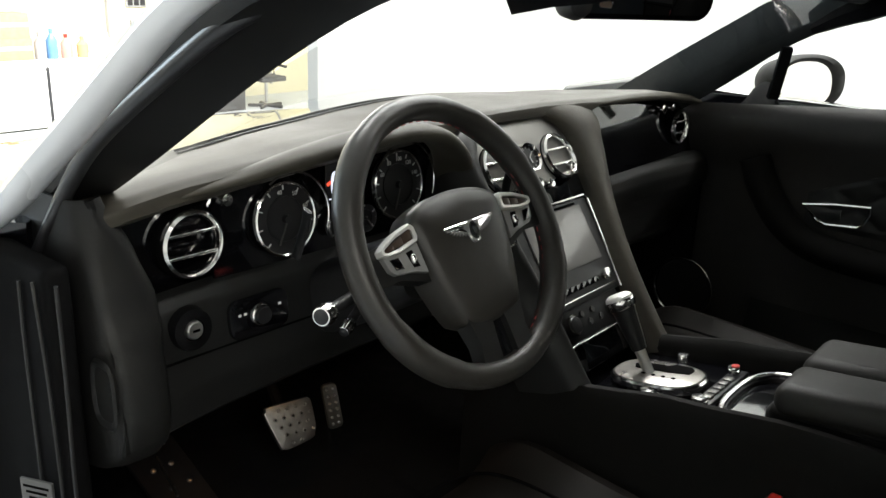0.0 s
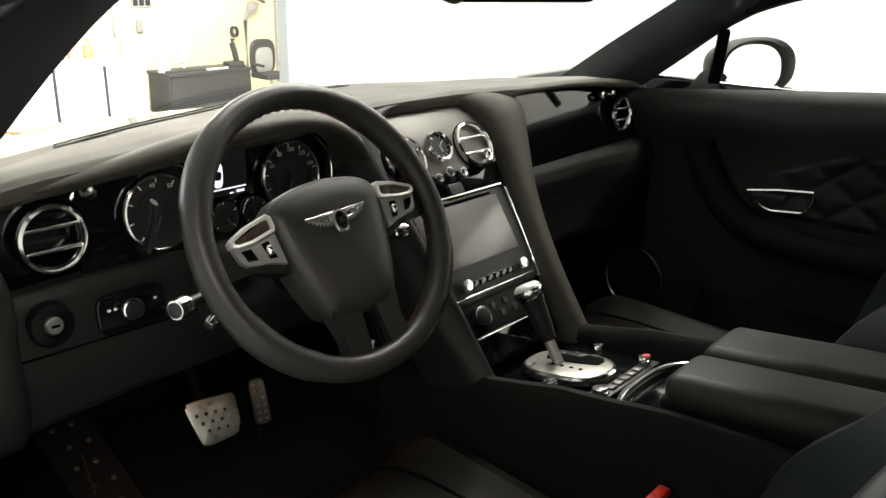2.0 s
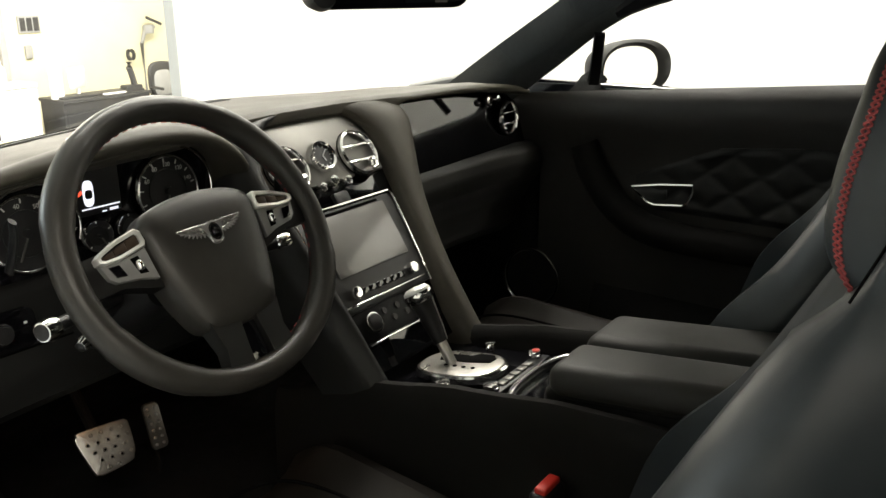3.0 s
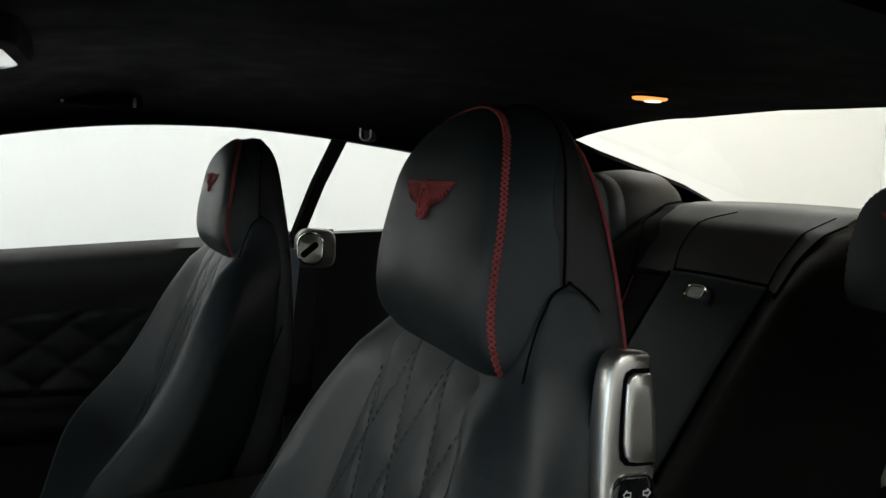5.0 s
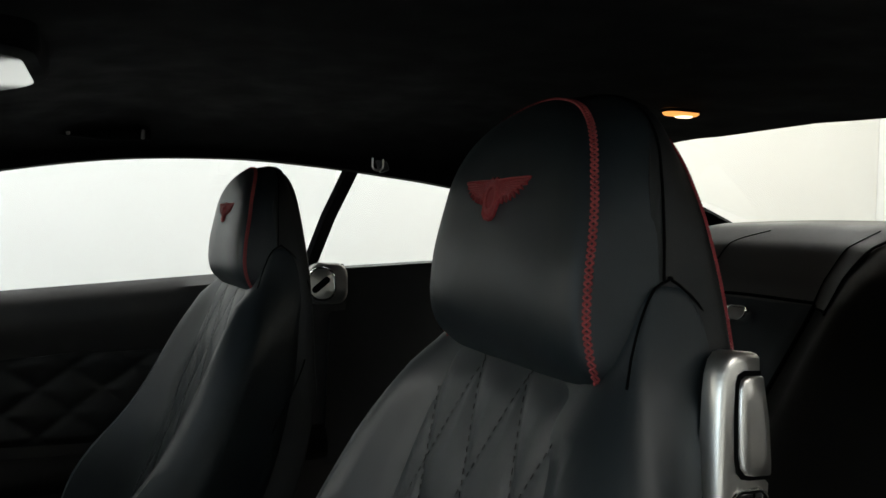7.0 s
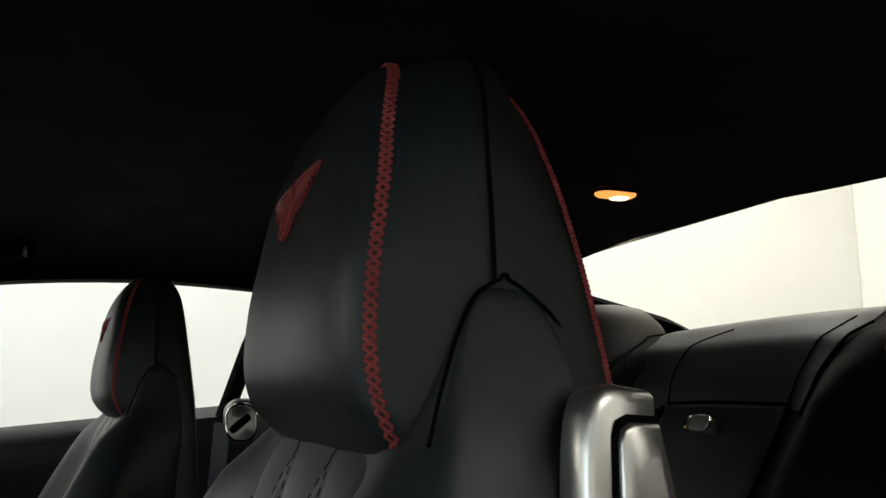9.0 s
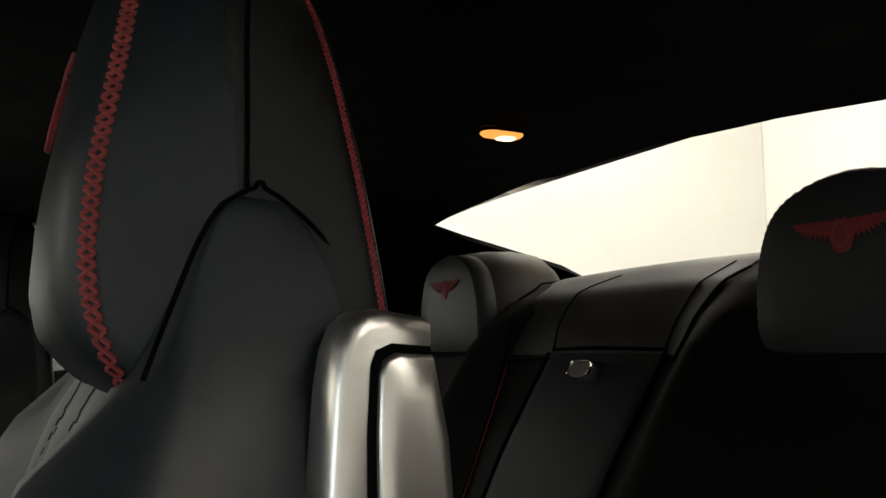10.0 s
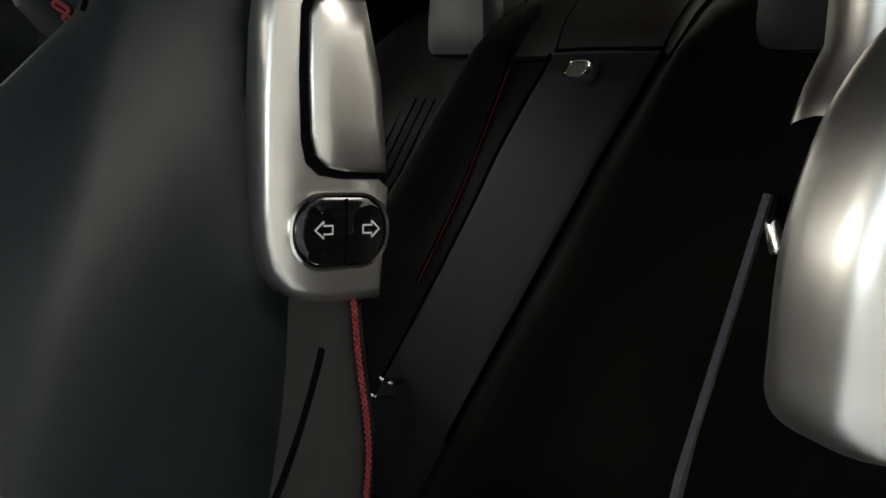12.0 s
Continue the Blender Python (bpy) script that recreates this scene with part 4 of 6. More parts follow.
part("knee_seam", on_dash(tube([(-0.70, 0.170, 0.742), (-0.60, 0.1825, 0.735), (-0.45, 0.1885, 0.730), (-0.25, 0.1885, 0.728)], 0.0015, 6)), SEAM, dash)
part("side_vent", on_dash(loft([[(-0.747 - d, 0.17 + a * s, 0.735 + b * s) for a, b in oval(0.020, 0.034)] for d, s in ((0, 1.2), (0.003, 1.1), (0.0, 0.9), (-0.008, 0.7))])), LEATHER, dash, "oval side demister opening")


# ---- winged badge, a plain shape ----
def winged_badge(width, h=0.0015):
    """Spread wings with notched feathers and a tail, one plate in xy."""
    k = width / 2
    n = 9
    right = [(0.0, 0.27), (0.07, 0.32), (0.13, 0.275), (0.22, 0.28), (0.5, 0.295), (0.92, 0.305), (1.0, 0.29)]
    tips = [(1.0, 0.27), (0.93, 0.17), (0.86, 0.10), (0.76, 0.04), (0.66, -0.01), (0.55, -0.045), (0.44, -0.07), (0.33, -0.09), (0.22, -0.12)]
    for i, (x, y) in enumerate(tips):
        right.append((x, y))
        if i < n - 1:
            mx, my = (x + tips[i + 1][0]) / 2, (y + tips[i + 1][1]) / 2
            f = 0.30 if i else 0.1
            gx, gy = mx + (0.22 - mx) * f * 0.55, my + (0.24 - my) * f
            right += [(gx + 0.012, gy), (gx - 0.006, gy + 0.004)]
    right += [(0.19, -0.20), (0.17, -0.27), (0.09, -0.33), (0.0, -0.34)]
    poly = right + [(-x, y) for x, y in right[-2:0:-1]]
    return prism([(x * k, y * k * 0.92) for x, y in poly][::-1], h)


def badge_ring(width, h=0.0015):
    k = width / 2
    return lathe([(k * 0.135, h * 0.5), (k * 0.135, h * 1.7), (k * 0.19, h * 1.7), (k * 0.20, h * 0.5)], 28, Matrix.Diagonal((0.9, 1.15, 1, 1)))


def feather_lines(width, h=0.0015):
    """Raised threads along the wings' feathers, the upper edge and the oval middle."""
    k = width / 2
    lines = []
    for sd in (-1, 1):
        for i in range(8):
            x1, y1 = 0.97 - 0.095 * i, 0.25 - 0.043 * i if i < 3 else 0.13 - 0.026 * (i - 3)
            x0, y0 = 0.24 + 0.015 * (7 - i) * 0.6, 0.20 - 0.032 * i
            lines.append(tube([(sd * x0 * k, y0 * k * 0.92, h), (sd * (x0 + x1) * 0.5 * k, (y0 + y1 + 0.03) * 0.5 * k * 0.92, h), (sd * x1 * k, y1 * k * 0.92, h)], 0.0005, 4))
        lines.append(tube([(sd * x * k, y * k * 0.92, h) for x, y in ((0.13, 0.27), (0.5, 0.285), (0.99, 0.285))], 0.0006, 4))
    lines.append(tube([(x * k, y * k * 0.92, h) for x, y in ((-0.19, -0.12), (-0.17, -0.25), (-0.09, -0.31), (0.09, -0.31), (0.17, -0.25), (0.19, -0.12))], 0.0006, 4))
    return join(*lines)


# ---- steering wheel ----
WC, TILT = Vector((-0.375, -0.002, 0.865)), 30
WHEEL = facing(WC, (0, -math.cos(radians(TILT)), math.sin(radians(TILT))))
wheel = thing("steering_wheel", "black leather three-spoke steering wheel", "steering wheel", WC)
WM = Matrix.Translation(-WC) @ WHEEL @ Matrix.Rotation(radians(2.2), 4, "Z")
RW, RB = 0.170, 0.162
rim_path = [WM @ Vector((RW * math.cos(a), (RW if math.sin(a) > 0 else RB) * math.sin(a), 0)) for a in [2 * math.pi * i / 72 for i in range(72)]]
ax = (WM.to_3x3() @ Vector((0, 0, 1)))
grip = [0.0155 + 0.0015 * (1 if 20 < (5 * i) % 180 < 60 or 120 < (5 * i) % 180 < 160 else 0) for i in range(72)]
part("rim", sweep(rim_path, circle(1.0, 14, 1.1), True, up=ax, scales=grip), LEATHER_WHEEL, wheel, "smooth black leather rim")
inner = [WM @ Vector(((RW - 0.0155) * math.cos(a), ((RW if math.sin(a) > 0 else RB) - 0.0155) * math.sin(a), -0.004)) for a in [2 * math.pi * i / 144 for i in range(144)]]
part("rim_stitching", join(*[tube([inner[i], inner[i + 1]], 0.0009, 5) for i in range(0, 143, 2) if not 50 < i < 22]), RED_THREAD, wheel, "dark red seam stitching")


def hub_ring(s, z):
    pts = [(-0.081, 0.038), (-0.066, 0.052), (-0.036, 0.060), (0, 0.063), (0.036, 0.060), (0.066, 0.052), (0.081, 0.038), (0.079, 0.004), (0.070, -0.042), (0.056, -0.083), (0.042, -0.098), (0, -0.103), (-0.042, -0.098), (-0.056, -0.083), (-0.070, -0.042), (-0.079, 0.004)]
    P = spline([(x, y, 0) for x, y in pts + pts[:1]], 49)[:-1]
    return [(p.x * s, p.y * s, z) for p in P]


part("hub_cover", loft([hub_ring(s, z) for s, z in ((0.95, -0.035), (1.0, -0.02), (1.0, 0.0), (0.985, 0.006), (0.95, 0.0105), (0.85, 0.0155), (0.6, 0.0195), (0.3, 0.0210), (0.02, 0.0215))]), LEATHER_WHEEL, wheel, "domed black leather airbag cover", m=WM)


def domed(bm, k=2.2):
    for v in bm.verts:
        v.co.z -= k * v.co.x ** 2
    return bm


BG = WM @ Matrix.Translation((0, 0.007, 0.0212))
badge = part("badge", domed(winged_badge(0.092, 0.0016), 0.9), POD_GREY, wheel, "chrome winged badge", m=BG)
part("badge_feathers", domed(feather_lines(0.092, 0.0017), 0.9), CHROME, badge, "fine raised chrome feathers", m=BG)
part("badge_ring", badge_ring(0.100, 0.002), CHROME, badge, m=BG)
part("badge_disc", lathe([(0.0070, 0), (0.0070, 0.003), (0.001, 0.0034)], 24, Matrix.Diagonal((0.9, 1.1, 1, 1))), PIANO, badge, m=BG)
part("badge_core", prism(rounded(0.0055, 0.0085, 0.0022), 0.0008), CHROME, badge, m=BG @ Matrix.Translation((0, 0, 0.0034)))
for side in (-1, 1):
    S = WM @ Matrix.Diagonal((side, 1, 1, 1))
    part("spoke", loft([[(x, y, z) for x, y, z in r] for r in (
        [(0.076, 0.040, 0.002), (0.076, -0.030, 0.002), (0.076, -0.030, -0.022), (0.076, 0.040, -0.022)],
        [(0.120, 0.028, 0.002), (0.120, -0.016, 0.002), (0.120, -0.016, -0.018), (0.120, 0.028, -0.018)],
        [(0.168, 0.024, 0.002), (0.168, -0.018, 0.002), (0.168, -0.018, -0.010), (0.168, 0.024, -0.010)])]), LEATHER, wheel, m=S)
    frame_o = [(0.0860, 0.0405), (0.1130, 0.0345), (0.1360, 0.0255), (0.1415, 0.0215), (0.1410, 0.0150), (0.1340, 0.0125), (0.1150, 0.0125), (0.0815, 0.0185), (0.0790, 0.0240), (0.0800, 0.0360)]
    frame_i = [(0.0890, 0.0345), (0.1130, 0.0295), (0.1320, 0.0225), (0.1355, 0.0205), (0.1350, 0.0180), (0.1310, 0.0165), (0.1140, 0.0170), (0.0870, 0.0225), (0.0855, 0.0250), (0.0860, 0.0320)]
    bez = part("button_bezel", loft([[(x, y, z) for x, y in r] for r, z in ((frame_o, 0.000), (frame_o, 0.010), ([(x + (u - x) * 0.3, y + (v - y) * 0.3) for (x, y), (u, v) in zip(frame_o, frame_i)], 0.0125), (frame_i, 0.0115), (frame_i, 0.006))], caps=False), BADGE_METAL, wheel, "bright satin metal button bezel", m=S, angle=50)
    for i in range(3):
        xa, xb = 0.0862 + 0.0163 * i, 0.0862 + 0.0163 * i + 0.0157
        top, low = [lambda x: 0.0350 - 0.31 * (x - 0.0862), lambda x: 0.0222 - 0.115 * (x - 0.0862)]
        part("button", prism([(xa, low(xa)), (xb, low(xb)), (xb, top(xb)), (xa, top(xa))], 0.004, 0.0006), BUTTON_BROWN, bez, "dark brown push button", m=S @ Matrix.Translation((0, 0, 0.0062)))
    pod = part("switch_pod", prism([(0.0815, 0.0180), (0.1150, 0.0122), (0.1395, 0.0140), (0.1350, -0.0030), (0.1280, -0.0090), (0.0990, -0.0130), (0.0800, -0.0190)][::-1], 0.008, 0.002), POD_GREY, wheel, "grey satin metal switch pod", m=S @ Matrix.Translation((0, 0, 0.001)))
    part("rocker", prism([(0.1190, 0.0085), (0.1315, 0.0090), (0.1270, -0.0040), (0.1150, -0.0055)][::-1], 0.003, 0.001), PIANO, pod, "black rocker switch", m=S @ Matrix.Translation((0, 0, 0.0080)))
    part("scroll_window", prism([(0.0945, 0.0115), (0.1045, 0.0105), (0.1000, -0.0080), (0.0905, -0.0090)][::-1], 0.001), SEAM, pod, m=S @ Matrix.Translation((0, 0, 0.0088)))
    part("scroll_wheel", box(0.0085, 0.013, 0.010, 0.0042, at=(0.0972, 0.001, 0.0095)), CHROME, pod, "chrome scroll wheel", m=S)
for side in (-1, 1):
    part("lower_spoke", loft([[(x, y, z) for x, y, z in r] for r in (
        [(side * 0.010, -0.085, 0.010), (side * 0.052, -0.080, 0.010), (side * 0.052, -0.080, -0.016), (side * 0.010, -0.085, -0.016)],
        [(side * 0.014, -0.125, 0.008), (side * 0.044, -0.122, 0.008), (side * 0.044, -0.122, -0.014), (side * 0.014, -0.125, -0.014)],
        [(side * 0.016, -0.160, 0.006), (side * 0.052, -0.155, 0.006), (side * 0.052, -0.155, -0.010), (side * 0.016, -0.160, -0.010)])]), LEATHER, wheel, m=WM)
part("spoke_trim", box(0.028, 0.06, 0.010, 0.004, at=(0, -0.125, -0.004)), PIANO, wheel, m=WM)

column = thing("steering_column", "black plastic steering column with stalks", "steering column", (-0.375, 0.13, 0.79))
CM = Matrix.Translation((0.375, -0.13, -0.79))
part("shroud", loft([[CM @ Vector((-0.375 + a, y, b + c)) for a, b in oval(w, h)] for y, c, w, h in ((0.035, 0.832, 0.062, 0.045), (0.08, 0.808, 0.066, 0.052), (0.14, 0.775, 0.070, 0.056), (0.22, 0.73, 0.070, 0.056))]), PLASTIC, column)
for tip, r, lab in (((-0.552, 0.045, 0.807), 0.012, "column stalk with chrome end"), ((-0.505, 0.06, 0.772), 0.008, "short column stalk with chrome end"), ((-0.205, 0.05, 0.815), 0.010, "column stalk with chrome end")):
    root = Vector((-0.375 + (0.05 if tip[0] > -0.3 else -0.05), 0.09, 0.80))
    tip = Vector(tip)
    d = (tip - root).normalized()
    st = part("stalk", tube([CM @ root, CM @ (root + (tip - root) * 0.5), CM @ tip], 0.008 if r > 0.009 else 0.006, 10), PLASTIC, column, lab)
    part("stalk_end", lathe([(r * 0.8, -0.012), (r, -0.010), (r * 1.1, 0.0), (r * 0.9, 0.008), (0.001, 0.009)], 24), CHROME, st, m=CM @ facing(tip, d, (0, 1, 0)))
    part("end_face", lathe([(r * 0.75, 0.009), (0.001, 0.0105)], 24), PLASTIC, st, m=CM @ facing(tip, d, (0, 1, 0)))
for side, top in ((-1, (-0.562, 0.06, 0.925)), (1, (-0.188, 0.06, 0.92))):
    part("shift_paddle", sweep(spline([CM @ Vector(p) for p in ((top[0] + 0.004 * side, 0.076, 0.868), (top[0], 0.073, 0.885), (top[0] - 0.002 * side, 0.067, 0.905), top)], 10), circle(0.007, 10, 0.4), up=(1, 0, 0)), DARK_TRIM, column, "long black shift paddle")

# ---- pedals ----
brake = thing("brake_pedal", "studded steel brake pedal", "pedal", (-0.268, 0.48, 0.36))
BP = facing((-0.268, 0.462, 0.379), (-0.18, -0.86, 0.42)) @ Matrix.Rotation(radians(-2), 4, "Z")
BPm = Matrix.Translation((0.268, -0.48, -0.36)) @ BP
plate = [(p.x, p.y) for p in spline([(x, y, 0) for x, y in ((-0.042, 0.033), (-0.036, 0.0385), (0.034, 0.0400), (0.045, 0.037), (0.049, 0.030), (0.050, -0.012), (0.046, -0.026), (0.038, -0.036), (-0.008, -0.0440), (-0.020, -0.0420), (-0.027, -0.036), (-0.045, 0.022), (-0.042, 0.033))], 48)][:-1]
part("pedal_plate", loft([[(x * k, y * k, z) for x, y in plate] for k, z in ((1.0, -0.002), (1.0, 0.004), (0.975, 0.0068), (0.93, 0.0074), (0.05, 0.0066))]), STEEL, brake, "brushed steel plate", m=BPm)
for j in range(5):
    for i in range(5):
        x, y = -0.036 + 0.0175 * i + 0.0085 * (j % 2), 0.0285 - 0.0155 * j
        if -0.035 + (0.030 - y) * 0.26 < x < 0.043 - max(0.0, -y - 0.02) * 0.9:
            st = part("stud", lathe([(0.0038, 0.006), (0.0036, 0.0084), (0.0028, 0.0092), (0.0022, 0.0084), (0.0020, 0.0070)], 12), STEEL, brake, "raised hollow stud", m=BPm @ Matrix.Translation((x, y, 0)))
            part("stud_hole", lathe([(0.0022, 0.0071), (0.0001, 0.0072)], 10), SEAM, st, m=BPm @ Matrix.Translation((x, y, 0)))
part("pedal_arm", tube([(0.0, 0.0, 0.03), (0.0, 0.06, 0.12), (0.0, 0.10, 0.28)], 0.010), JAMB, brake)
gas = thing("accelerator_pedal", "narrow studded steel accelerator pedal", "pedal", (-0.16, 0.48, 0.36))
GPm = Matrix.Translation((0.16, -0.48, -0.36)) @ facing((-0.166, 0.458, 0.376), (-0.3, -0.86, 0.30)) @ Matrix.Rotation(radians(4), 4, "Z")
part("pedal_plate", loft([[(x * k, y * k, z - 3.0 * (y * k) ** 2) for x, y in rounded(0.030, 0.088, 0.009, 6)] for k, z in ((1.0, -0.002), (1.0, 0.004), (0.94, 0.0065), (0.05, 0.0065))]), GREY_METAL, gas, "dull metal pedal plate", m=GPm)
for i in range(2):
    for j in range(6):
        y = 0.034 - 0.0135 * j
        part("stud", lathe([(0.003, 0.005), (0.0028, 0.008), (0.0015, 0.009), (0.0002, 0.009)], 10), STEEL, gas, m=GPm @ Matrix.Translation((-0.0065 + 0.013 * i, y, -3.0 * y * y)))
part("pedal_arm", tube([(0.004, 0.0, -0.03), (0.012, 0.006, -0.075), (0.016, 0.015, -0.11)], 0.004), CHROME, gas, "bright metal pedal rod")
rest = thing("floor_mat", "black carpet mat with light piping on the footwell floor", "floor mat", (-0.30, 0.45, 0.222))
part("mat", box(0.42, 0.60, 0.008, 0.003), CARPET, rest)
part("foot_rest", sheet(lambda u, v: (-0.18 + 0.10 * u, 0.05 + 0.25 * v, 0.01 + 0.12 * v), 4, 6, 0.01), PLASTIC, rest)
for i in range(2):
    for j in range(5):
        u, v = 0.30 + 0.36 * i + 0.10 * (j % 2), 0.15 + 0.17 * j
        part("stud", lathe([(0.0055, 0.0), (0.0050, 0.003), (0.003, 0.004), (0.0002, 0.004)], 10), STEEL, rest, "small bright metal stud", m=facing((-0.18 + 0.10 * u, 0.05 + 0.25 * v, 0.010 + 0.12 * v), (0, -0.43, 0.90), (0, 1, 0)))
part("rest_edge", tube([(-0.103, 0.277, 0.078), (-0.168, 0.066, 0.078)], 0.0022, 6), STEEL, rest, "bright metal edge strip")

# ---- centre console ----
console = thing("centre_console", "black leather centre console with chrome trim", "centre console", (0, -0.25, 0.22))
KM = Matrix.Translation((0, 0.25, -0.22))


def deck_z(y):
    return 0.590 - 0.16 * (y + 0.165)


def side_top(y):
    return lerp_table([(-0.75, 0.665), (-0.48, 0.662), (-0.36, 0.655), (-0.2, 0.632), (-0.05, 0.600), (0.05, 0.565), (0.15, 0.53)], y)


def console_side(side):
    rings = []
    for i in range(26):
        y = 0.16 - 0.95 * i / 25
        t = side_top(y)
        rings.append([KM @ Vector((side * x, y, z)) for x, z in ((0.150, 0.22), (0.147, 0.40), (0.144, t - 0.04), (0.140, t - 0.012), (0.133, t - 0.001), (0.124, t), (0.116, t - 0.006), (0.110, t - 0.02), (0.108, 0.45), (0.108, 0.22))])
    return loft(rings)


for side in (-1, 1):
    # side walls coloured near black for the shade beside the seats
    part("side_panel", console_side(side), LEATHER_SHADED, console, "padded leather side wall")
part("deck", sheet(lambda u, v: KM @ Vector((-0.110 + 0.220 * u, 0.03 - 0.38 * v, deck_z(0.03 - 0.38 * v) - 0.004)), 4, 10, -0.02), PIANO, console, "piano black console deck")
DECK = KM @ facing((0, -0.109, deck_z(-0.109)), (0, 0.16, 1), (0, 1, 0))
plate_o = [(0.047 * math.copysign(abs(math.cos(a)) ** 0.75, math.cos(a)), 0.068 * math.copysign(abs(math.sin(a)) ** 0.75, math.sin(a))) for a in [2 * math.pi * i / 48 for i in range(48)]]
gp = part("gear_plate", loft([[(x * s, y * s, z) for x, y in plate_o] for s, z in ((1.06, 0), (1.06, 0.006), (1.0, 0.012), (0.94, 0.013), (0.02, 0.013))]), SATIN_DARK, console, "oval satin metal gear gate", m=DECK)
part("plate_rim", loft([[(x * s, y * s, z) for x, y in plate_o] for s, z in ((1.05, -0.002), (1.10, 0.0), (1.10, 0.008), (1.05, 0.011))], caps=False), CHROME, gp, "chrome rim", m=DECK)
part("gate_slot", prism([(0.012, 0.046), (0.024, 0.040), (0.026, -0.004), (0.037, -0.012), (0.037, -0.038), (0.026, -0.047), (0.010, -0.046), (0.006, -0.030), (0.002, -0.010), (0.000, 0.040)][::-1], 0.002), SEAM, gp, m=DECK @ Matrix.Translation((0, 0, 0.0125)))
for i in range(4):
    part("gear_mark", lathe([(0.0035, 0), (0.0035, 0.0006), (0.0005, 0.0007)], 10), SEAM, gp, m=DECK @ Matrix.Translation((-0.016, 0.018 - 0.0165 * i, 0.0132)))
lever = thing("gear_lever", "tapered satin metal gear lever with polished cap", "gear lever", (0.0, -0.085, 0.60))
LV = Matrix.Translation((0.0, 0.085, -0.60))
a, b = Vector((-0.006, -0.086, 0.602)), Vector((-0.010, -0.034, 0.690))
d = (b - a).normalized()
LF = LV @ facing(a, d, (0, 1, 0))
L = (b - a).length
part("shaft", lathe([(0.0085, -0.03), (0.0085, 0.026), (0.0092, 0.032)], 24), SATIN, lever, m=LF)
taper = ((0.0095, 0.0105, 0.024), (0.0115, 0.0135, 0.045), (0.0145, 0.0170, L - 0.016), (0.0165, 0.0190, L - 0.006))
part("grip", loft([[(x * w, y * h, z) for x, y in oval(1, 1, 0.8, 24)] for w, h, z in taper]), LEATHER, lever, "tapered black leather grip", m=LF)
part("grip_spine", loft([[(0.35 * w + x * w * 0.72, y * h * 0.95, z) for x, y in oval(1, 1, 0.8, 24)] for w, h, z in taper]), SATIN, lever, "satin metal side of the grip", m=LF)
cap = part("cap", loft([[(x * w, y * h, z) for x, y in oval(1, 1, 0.85, 28)] for w, h, z in ((0.014, 0.016, L - 0.012), (0.0195, 0.0225, L - 0.006), (0.0215, 0.0245, L + 0.002), (0.0205, 0.0235, L + 0.006))]), CHROME, lever, "polished chrome knob collar", m=LF)
part("cap_top", loft([[(x * w, y * h, z) for x, y in oval(1, 1, 0.9, 28)] for w, h, z in ((0.0195, 0.0225, L + 0.005), (0.0185, 0.0215, L + 0.010), (0.0135, 0.0160, L + 0.0145), (0.001, 0.001, L + 0.016))]), BADGE_METAL, cap, "pale satin knob top", m=LF)
for x, y, r in ((-0.078, -0.128, 0.011), (0.080, -0.112, 0.009)):
    knob_at(console, KM @ facing((x, y, deck_z(y)), (0, 0.16, 1), (0, 1, 0)), r, 0.016, CHROME, "console_knob", "small chrome knob")
strip = part("button_strip", box(0.17, 0.026, 0.008, 0.002), PLASTIC, console, "row of small switches", m=KM @ facing((0, -0.203, deck_z(-0.203)), (0, 0.16, 1), (0, 1, 0)))
for i in range(5):
    part("switch", box(0.014, 0.014, 0.006, 0.002, at=(-0.036 + 0.0185 * i, 0, 0.005)), GREY_METAL, strip, m=KM @ facing((0, -0.203, deck_z(-0.203)), (0, 0.16, 1), (0, 1, 0)))
knob_at(strip, KM @ facing((-0.066, -0.203, deck_z(-0.203) + 0.003), (0, 0.16, 1), (0, 1, 0)), 0.012, 0.014, CHROME, "rotary_knob", "chrome rotary knob")
rb = knob_at(strip, KM @ facing((0.066, -0.200, deck_z(-0.2) + 0.003), (0, 0.16, 1), (0, 1, 0)), 0.010, 0.014, CHROME, "start_button", "chrome button with red top")
part("red_top", lathe([(0.006, 0), (0.006, 0.002), (0.001, 0.0025)], 20), RED_PLASTIC, rb, m=KM @ facing((0.066, -0.200, deck_z(-0.2) + 0.017), (0, 0.16, 1), (0, 1, 0)))
CUP = KM @ facing((0.0, -0.285, deck_z(-0.285) + 0.004), (0, 0.16, 1), (0, 1, 0))
cup = part("cup_holder", loft([[(x * s, y * s, z) for x, y in oval(0.092, 0.058, 0.7, 40)] for s, z in ((0.01, -0.05), (0.85, -0.05), (0.95, -0.002), (1.0, 0.0))], caps=False), PLASTIC, console, "recessed cup holder", m=CUP)
part("chrome_ring", sweep([CUP @ Vector((x, y, 0.003)) for x, y in oval(0.095, 0.060, 0.7, 48)], circle(0.0045, 8, 0.7), True), CHROME, cup, "chrome cup holder rim")
arm = thing("armrest", "split black leather armrest box on the console", "armrest", (0, -0.47, 0.60))
TA = Matrix.Translation((0, 0.16, 0.05)) @ Matrix.Rotation(radians(-7), 4, "X") @ Matrix.Translation((0, -0.16, -0.05))
for x0, x1 in ((-0.112, -0.010), (-0.003, 0.112)):
    part("pad", box(x1 - x0, 0.38, 0.050, 0.021, at=((x0 + x1) / 2, -0.03, 0.0630), seg=6), LEATHER_ARM, arm, "padded leather lid half", m=TA)
part("base", box(0.222, 0.37, 0.085, 0.014, at=(0, -0.02, 0.0175)), LEATHER_SHADED, arm, m=TA)
part("hinge_strip", box(0.010, 0.34, 0.050, 0.003, at=(-0.0065, -0.03, 0.052)), LEATHER_CUSHION, arm, m=TA)
